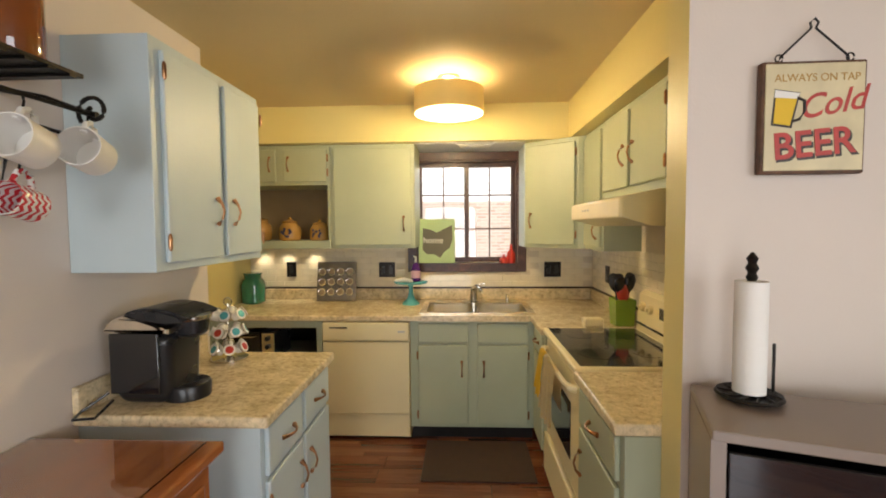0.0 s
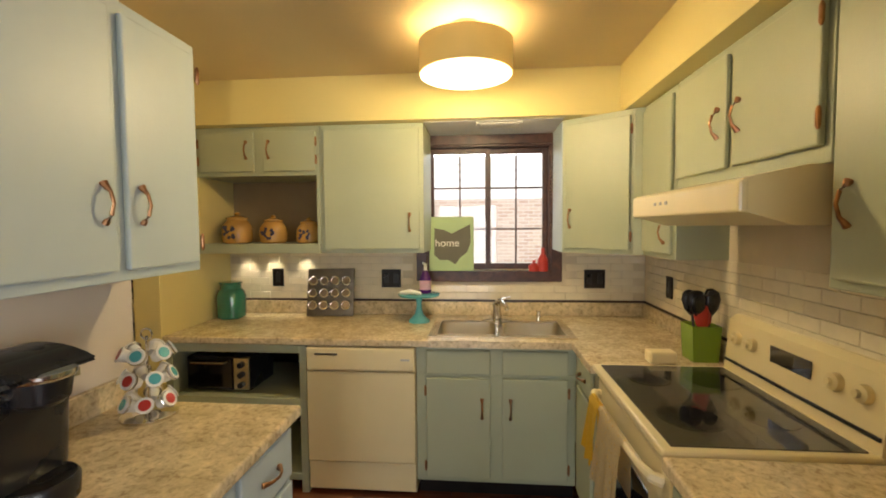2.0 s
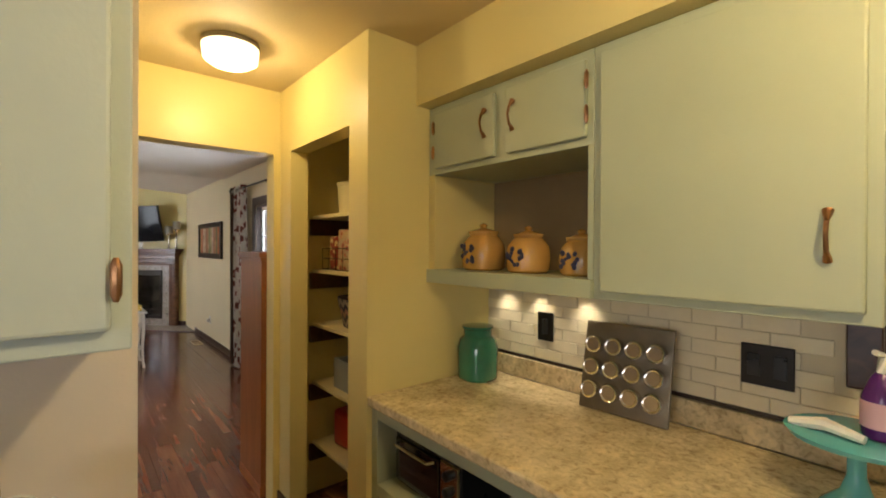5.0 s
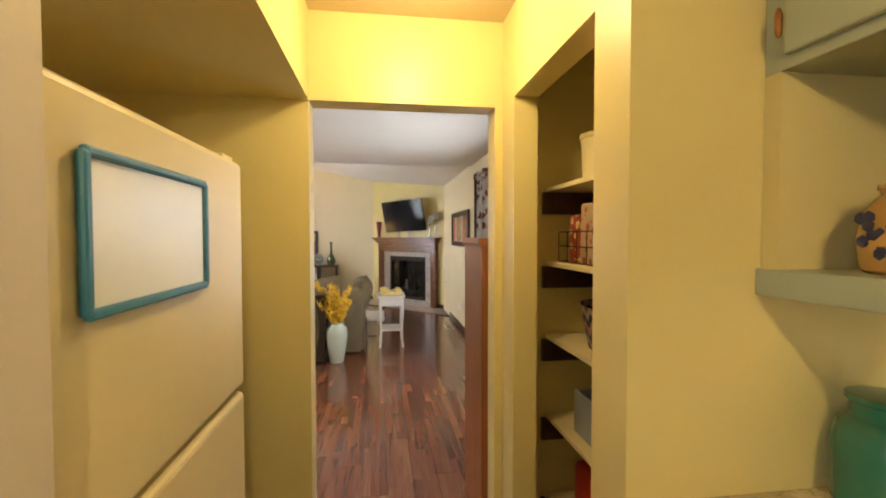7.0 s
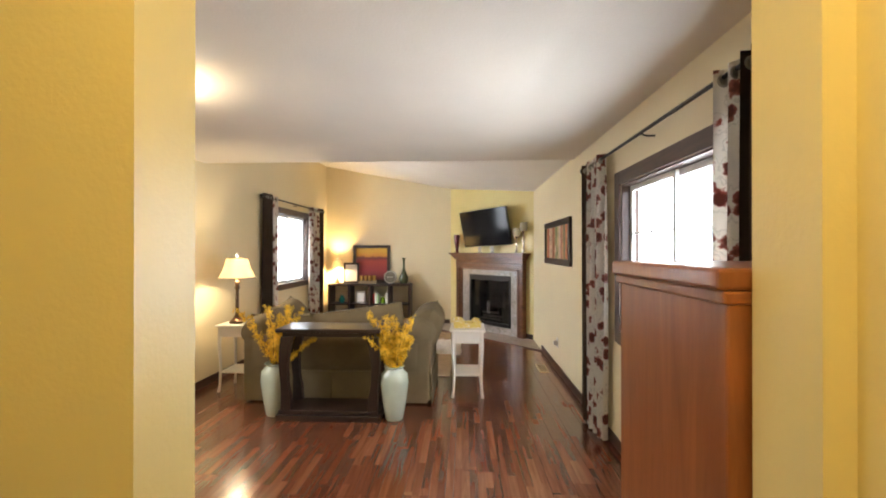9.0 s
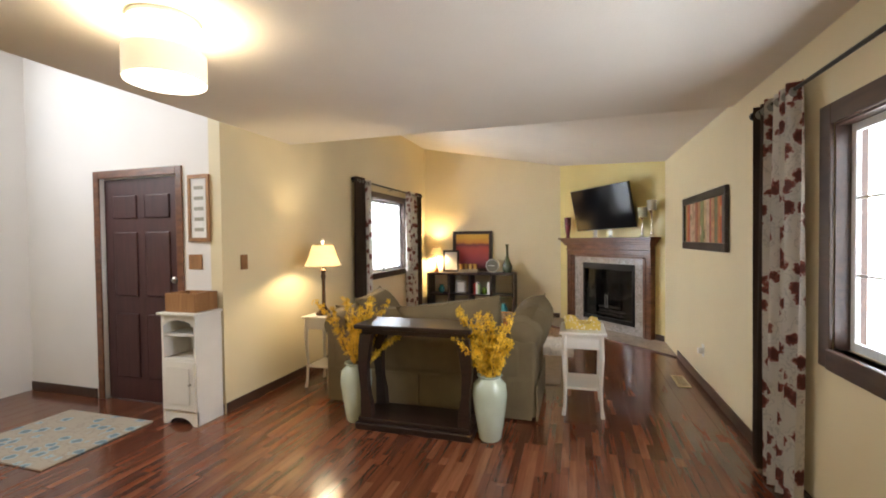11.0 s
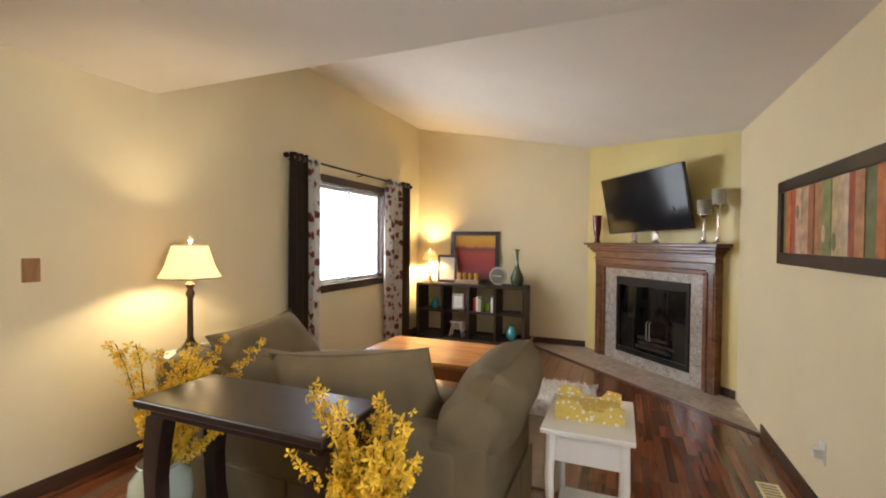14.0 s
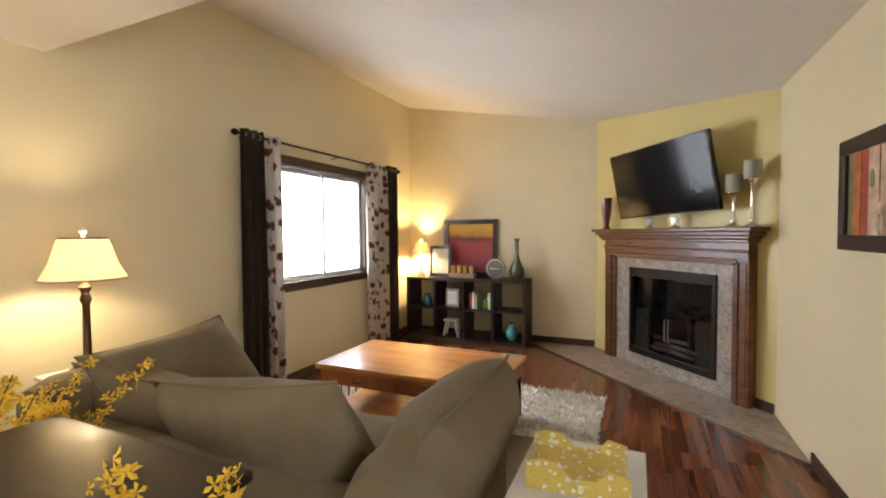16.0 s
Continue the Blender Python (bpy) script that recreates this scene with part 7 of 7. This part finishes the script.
for q in range(5200):
    x, y = rnd.uniform(-8.81, -7.82), rnd.uniform(0.71, 3.05)
    a, hh = rnd.uniform(0, 6.3), rnd.uniform(0.02, 0.042)
    c0 = Vector((x, y, 0.010))
    s0 = Vector((math.cos(a), math.sin(a), 0)) * 0.012
    bm.faces.new([bm.verts.new(c0 - s0), bm.verts.new(c0 + s0), bm.verts.new(c0 + Vector((rnd.uniform(-0.02, 0.02), rnd.uniform(-0.02, 0.02), hh)))])
solid("shag_rug", bm, M_shag, "white shag rug under the coffee table", "rug")
solid("area_rug", cube(-7.82, -6.72, 0.9, 2.93, 0.001, 0.014, 0.005), M_beige_rug, "flat beige rug with a dark edge by the sofa", "rug")

# bookcase and what stands on it
bc = thing("bookcase", "low black cube bookcase, partly filled", "bookcase", (-10.535, 0.36, 0))
W_, HB = 1.66, 0.845
part("top", cube(0, 0.39, 0, W_, HB - 0.04, HB, 0.003), M_espresso, bc)
part("bottom", cube(0, 0.39, 0, W_, 0.0, 0.05, 0.003), M_espresso, bc)
part("middle_shelf", cube(0, 0.38, 0.04, W_ - 0.04, 0.42, 0.445), M_espresso, bc)
for q in range(5):
    y = q * (W_ - 0.04) / 4
    part("upright", cube(0, 0.385, y, y + 0.04, 0.05, HB - 0.04), M_espresso, bc)


def on_case(name, bm, mt, label, cat, y, z, x=-10.32, smooth=True):
    return solid(name, bm, mt, label, cat, (x, y, z), smooth=smooth)


on_case("blue_vase", lathe([(0.03, 0), (0.06, 0.04), (0.065, 0.08), (0.035, 0.13), (0.04, 0.16)], 20), M_teal, "dark teal vase in the bookcase", "vase", 0.60, 0.446)
on_case("turquoise_vase", lathe([(0.035, 0), (0.075, 0.06), (0.08, 0.11), (0.045, 0.18), (0.035, 0.20), (0.048, 0.22)], 24), M_turquoise, "turquoise vase in the bookcase", "vase", 1.80, 0.051)
ps = thing("photo_frame", "silver photo frame in the bookcase", "photo frame", (-10.30, 0.99, 0.446))
part("frame", cube(-0.012, 0.012, -0.10, 0.10, 0, 0.24, 0.004), M_pewter, ps)
part("photo", cube(0.012, 0.014, -0.07, 0.07, 0.03, 0.21), M_paper, ps, "pale photo")
stl = thing("step_stool", "tiny white stool in the bookcase", "stool", (-10.28, 0.98, 0.051))
part("seat", cube(-0.06, 0.06, -0.10, 0.10, 0.20, 0.225, 0.004), M_white, stl)
for sx in (-1, 1):
    for sy in (-1, 1):
        part("leg", tube([(0.04 * sx, 0.06 * sy, 0.20), (0.05 * sx, 0.10 * sy, 0)], 0.012), M_white, stl)
for q, (y, h_, mt) in enumerate(((1.27, 0.20, M_red), (1.31, 0.22, M_paper), (1.35, 0.18, M_mint), (1.53, 0.22, M_paper), (1.57, 0.20, M_white))):
    on_case("book", cube(-0.08, 0.08, -0.016, 0.016, 0, h_, 0.002), mt, "upright book in the bookcase", "book", y, 0.446, -10.30, False)
on_case("small_jar", lathe([(0.04, 0), (0.05, 0.05), (0.03, 0.12)], 16), M_lime, "small green jar between the books", "jar", 1.44, 0.446)
ap = thing("leaning_painting", "red and orange landscape painting in a black frame", "painting", (-10.50, 1.17, HB + 0.001))
lm = Matrix.Rotation(radians(-4), 4, "Y")
part("canvas", turned(cube(0.014, 0.02, -0.33, 0.33, 0.05, 0.73), lm), M_sunset, ap, "red and orange landscape")
for y0, y1, z0, z1 in ((-0.39, 0.39, 0, 0.06), (-0.39, 0.39, 0.72, 0.78), (-0.39, -0.325, 0.06, 0.72), (0.325, 0.39, 0.06, 0.72)):
    part("frame", turned(cube(0.0, 0.035, y0, y1, z0, z1, 0.005), lm), M_espresso, ap, "black frame side")
pf = thing("picture_frame", "dark frame with a cream mat leaning on the painting", "photo frame", (-10.36, 0.78, HB + 0.001))
part("frame", turned(cube(-0.012, 0.012, -0.16, 0.16, 0, 0.42, 0.005), lm), M_espresso, pf)
part("print", turned(cube(0.012, 0.015, -0.12, 0.12, 0.04, 0.38), lm), M_paper, pf, "cream print")
gl = thing("candle_tray", "row of small amber glasses on a tray", "candle tray", (-10.28, 1.14, HB + 0.001))
part("tray", cube(-0.05, 0.05, -0.18, 0.18, 0, 0.06, 0.004), M_inner, gl)
for q in range(4):
    part("glass_cup", lathe([(0.03, 0.06), (0.038, 0.16), (0.034, 0.16), (0.027, 0.065)], 16, (0, -0.13 + q * 0.087, 0)), M_canister, gl, "amber glass", True)
ck = thing("clock", "round silver clock with a dark face", "clock", (-10.30, 1.60, HB + 0.13))
RY = Matrix.Rotation(radians(90), 4, "Y")
part("rim", turned(lathe([(0.125, -0.02), (0.13, 0.0), (0.125, 0.02), (0.11, 0.022)], 32), RY), M_pewter, ck, "", True)
part("face", turned(lathe([(0.108, 0.018), (0.108, 0.0235), (0.01, 0.024)], 32), RY), M_grey_paint, ck, "dark clock face")
part("hour_pointer", cube(0.0245, 0.0265, -0.004, 0.055, -0.003, 0.004), M_paper, ck)
part("minute_pointer", cube(0.0245, 0.0265, -0.07, 0.004, 0.0, 0.006), M_paper, ck)
part("stand", cube(-0.05, 0.02, -0.05, 0.05, -0.13, -0.115), M_pewter, ck)
on_case("tall_vase", lathe([(0.06, 0), (0.09, 0.05), (0.095, 0.12), (0.04, 0.24), (0.022, 0.32), (0.022, 0.48), (0.04, 0.52)], 28), plain("olive_green_glass", (0.06, 0.075, 0.03), 0.1, grain=0, coat=0.6), "tall olive green vase with a slim neck", "vase", 1.87, HB + 0.001, -10.34)

# ---- tiles and planks ----
back = thing("backsplash", "white subway tile backsplash with a dark mosaic line", "backsplash")
part("grout", cube(-0.944, 0.445, NORTH - 0.006, NORTH - 0.001, 1.0, 1.372), M_grout, back)
part("grout", cube(1.468, 2.03, NORTH - 0.006, NORTH - 0.001, 1.0, 1.372), M_grout, back)
part("grout", cube(0.445, 1.468, NORTH - 0.006, NORTH - 0.001, 1.0, 1.142), M_grout, back)
part("grout", cube(2.024, 2.029, 1.865, NORTH - 0.006, 1.0, 1.372), M_grout, back)
part("grout", cube(2.024, 2.029, 2.37, 3.255, 1.372, 1.535), M_grout, back)
part("mosaic_line", cube(-0.944, 2.02, NORTH - 0.012, NORTH - 0.0055, 1.001, 1.015), M_darktile, back, "dark mosaic line")
part("mosaic_line", cube(2.018, 2.0245, 1.865, NORTH - 0.012, 1.001, 1.015), M_darktile, back, "dark mosaic line")
TW, TH = 0.152, 0.051
tile_x = mesh_of("tile", cube(0.0012, TW - 0.0012, NORTH - 0.0125, NORTH - 0.0055, 0.0012, TH - 0.0012, 0.002, 1), M_tile)
tile_y = mesh_of("tile", cube(2.0175, 2.0245, 0.0012, TW - 0.0012, 0.0012, TH - 0.0012, 0.002, 1), M_tile)
for r_ in range(7):
    z = 1.0155 + r_ * TH
    for q in range(-1, 20):
        x = -0.944 + q * TW + (TW / 2 if r_ % 2 else 0)
        if x < -0.945 or x + TW > 2.02 or (z + TH > 1.14 and x + TW > 0.446 and x < 1.467):
            continue
        t_ = new("tile", tile_x)
        t_.location, t_.parent = (x, 0, z), back
    for q in range(16):
        y = 1.866 + q * TW + (TW / 2 if r_ % 2 else 0)
        if y + TW > NORTH - 0.013:
            continue
        t_ = new("tile", tile_y)
        t_.location, t_.parent = (0, y, z), back
floor_ob = bpy.data.objects["floor"]
PWID, PLEN = 0.155, 1.22
plank = mesh_of("plank", cube(0.0008, PLEN - 0.0008, 0.0008, PWID - 0.0008, -0.012, 0.0, 0.0012, 1), M_plank)
rnd = random.Random(6)
for r_ in range(46):
    y = -2.7 + r_ * PWID
    off = rnd.uniform(0, PLEN)
    x = -10.68 - off
    while x < 3.55:
        cx, cy = x + PLEN / 2, y + PWID / 2
        inside = (cy > 0.05 and cx < 2.3) or (cy <= 0.05 and ((-5.9 < cx < -1.5) or cx > -0.9))
        if inside and not (cy > 0 and cx < -10.9) and x + PLEN < 3.62:
            p_ = new("plank", plank)
            p_.location, p_.parent = (x, y, 0), floor_ob
        x += PLEN
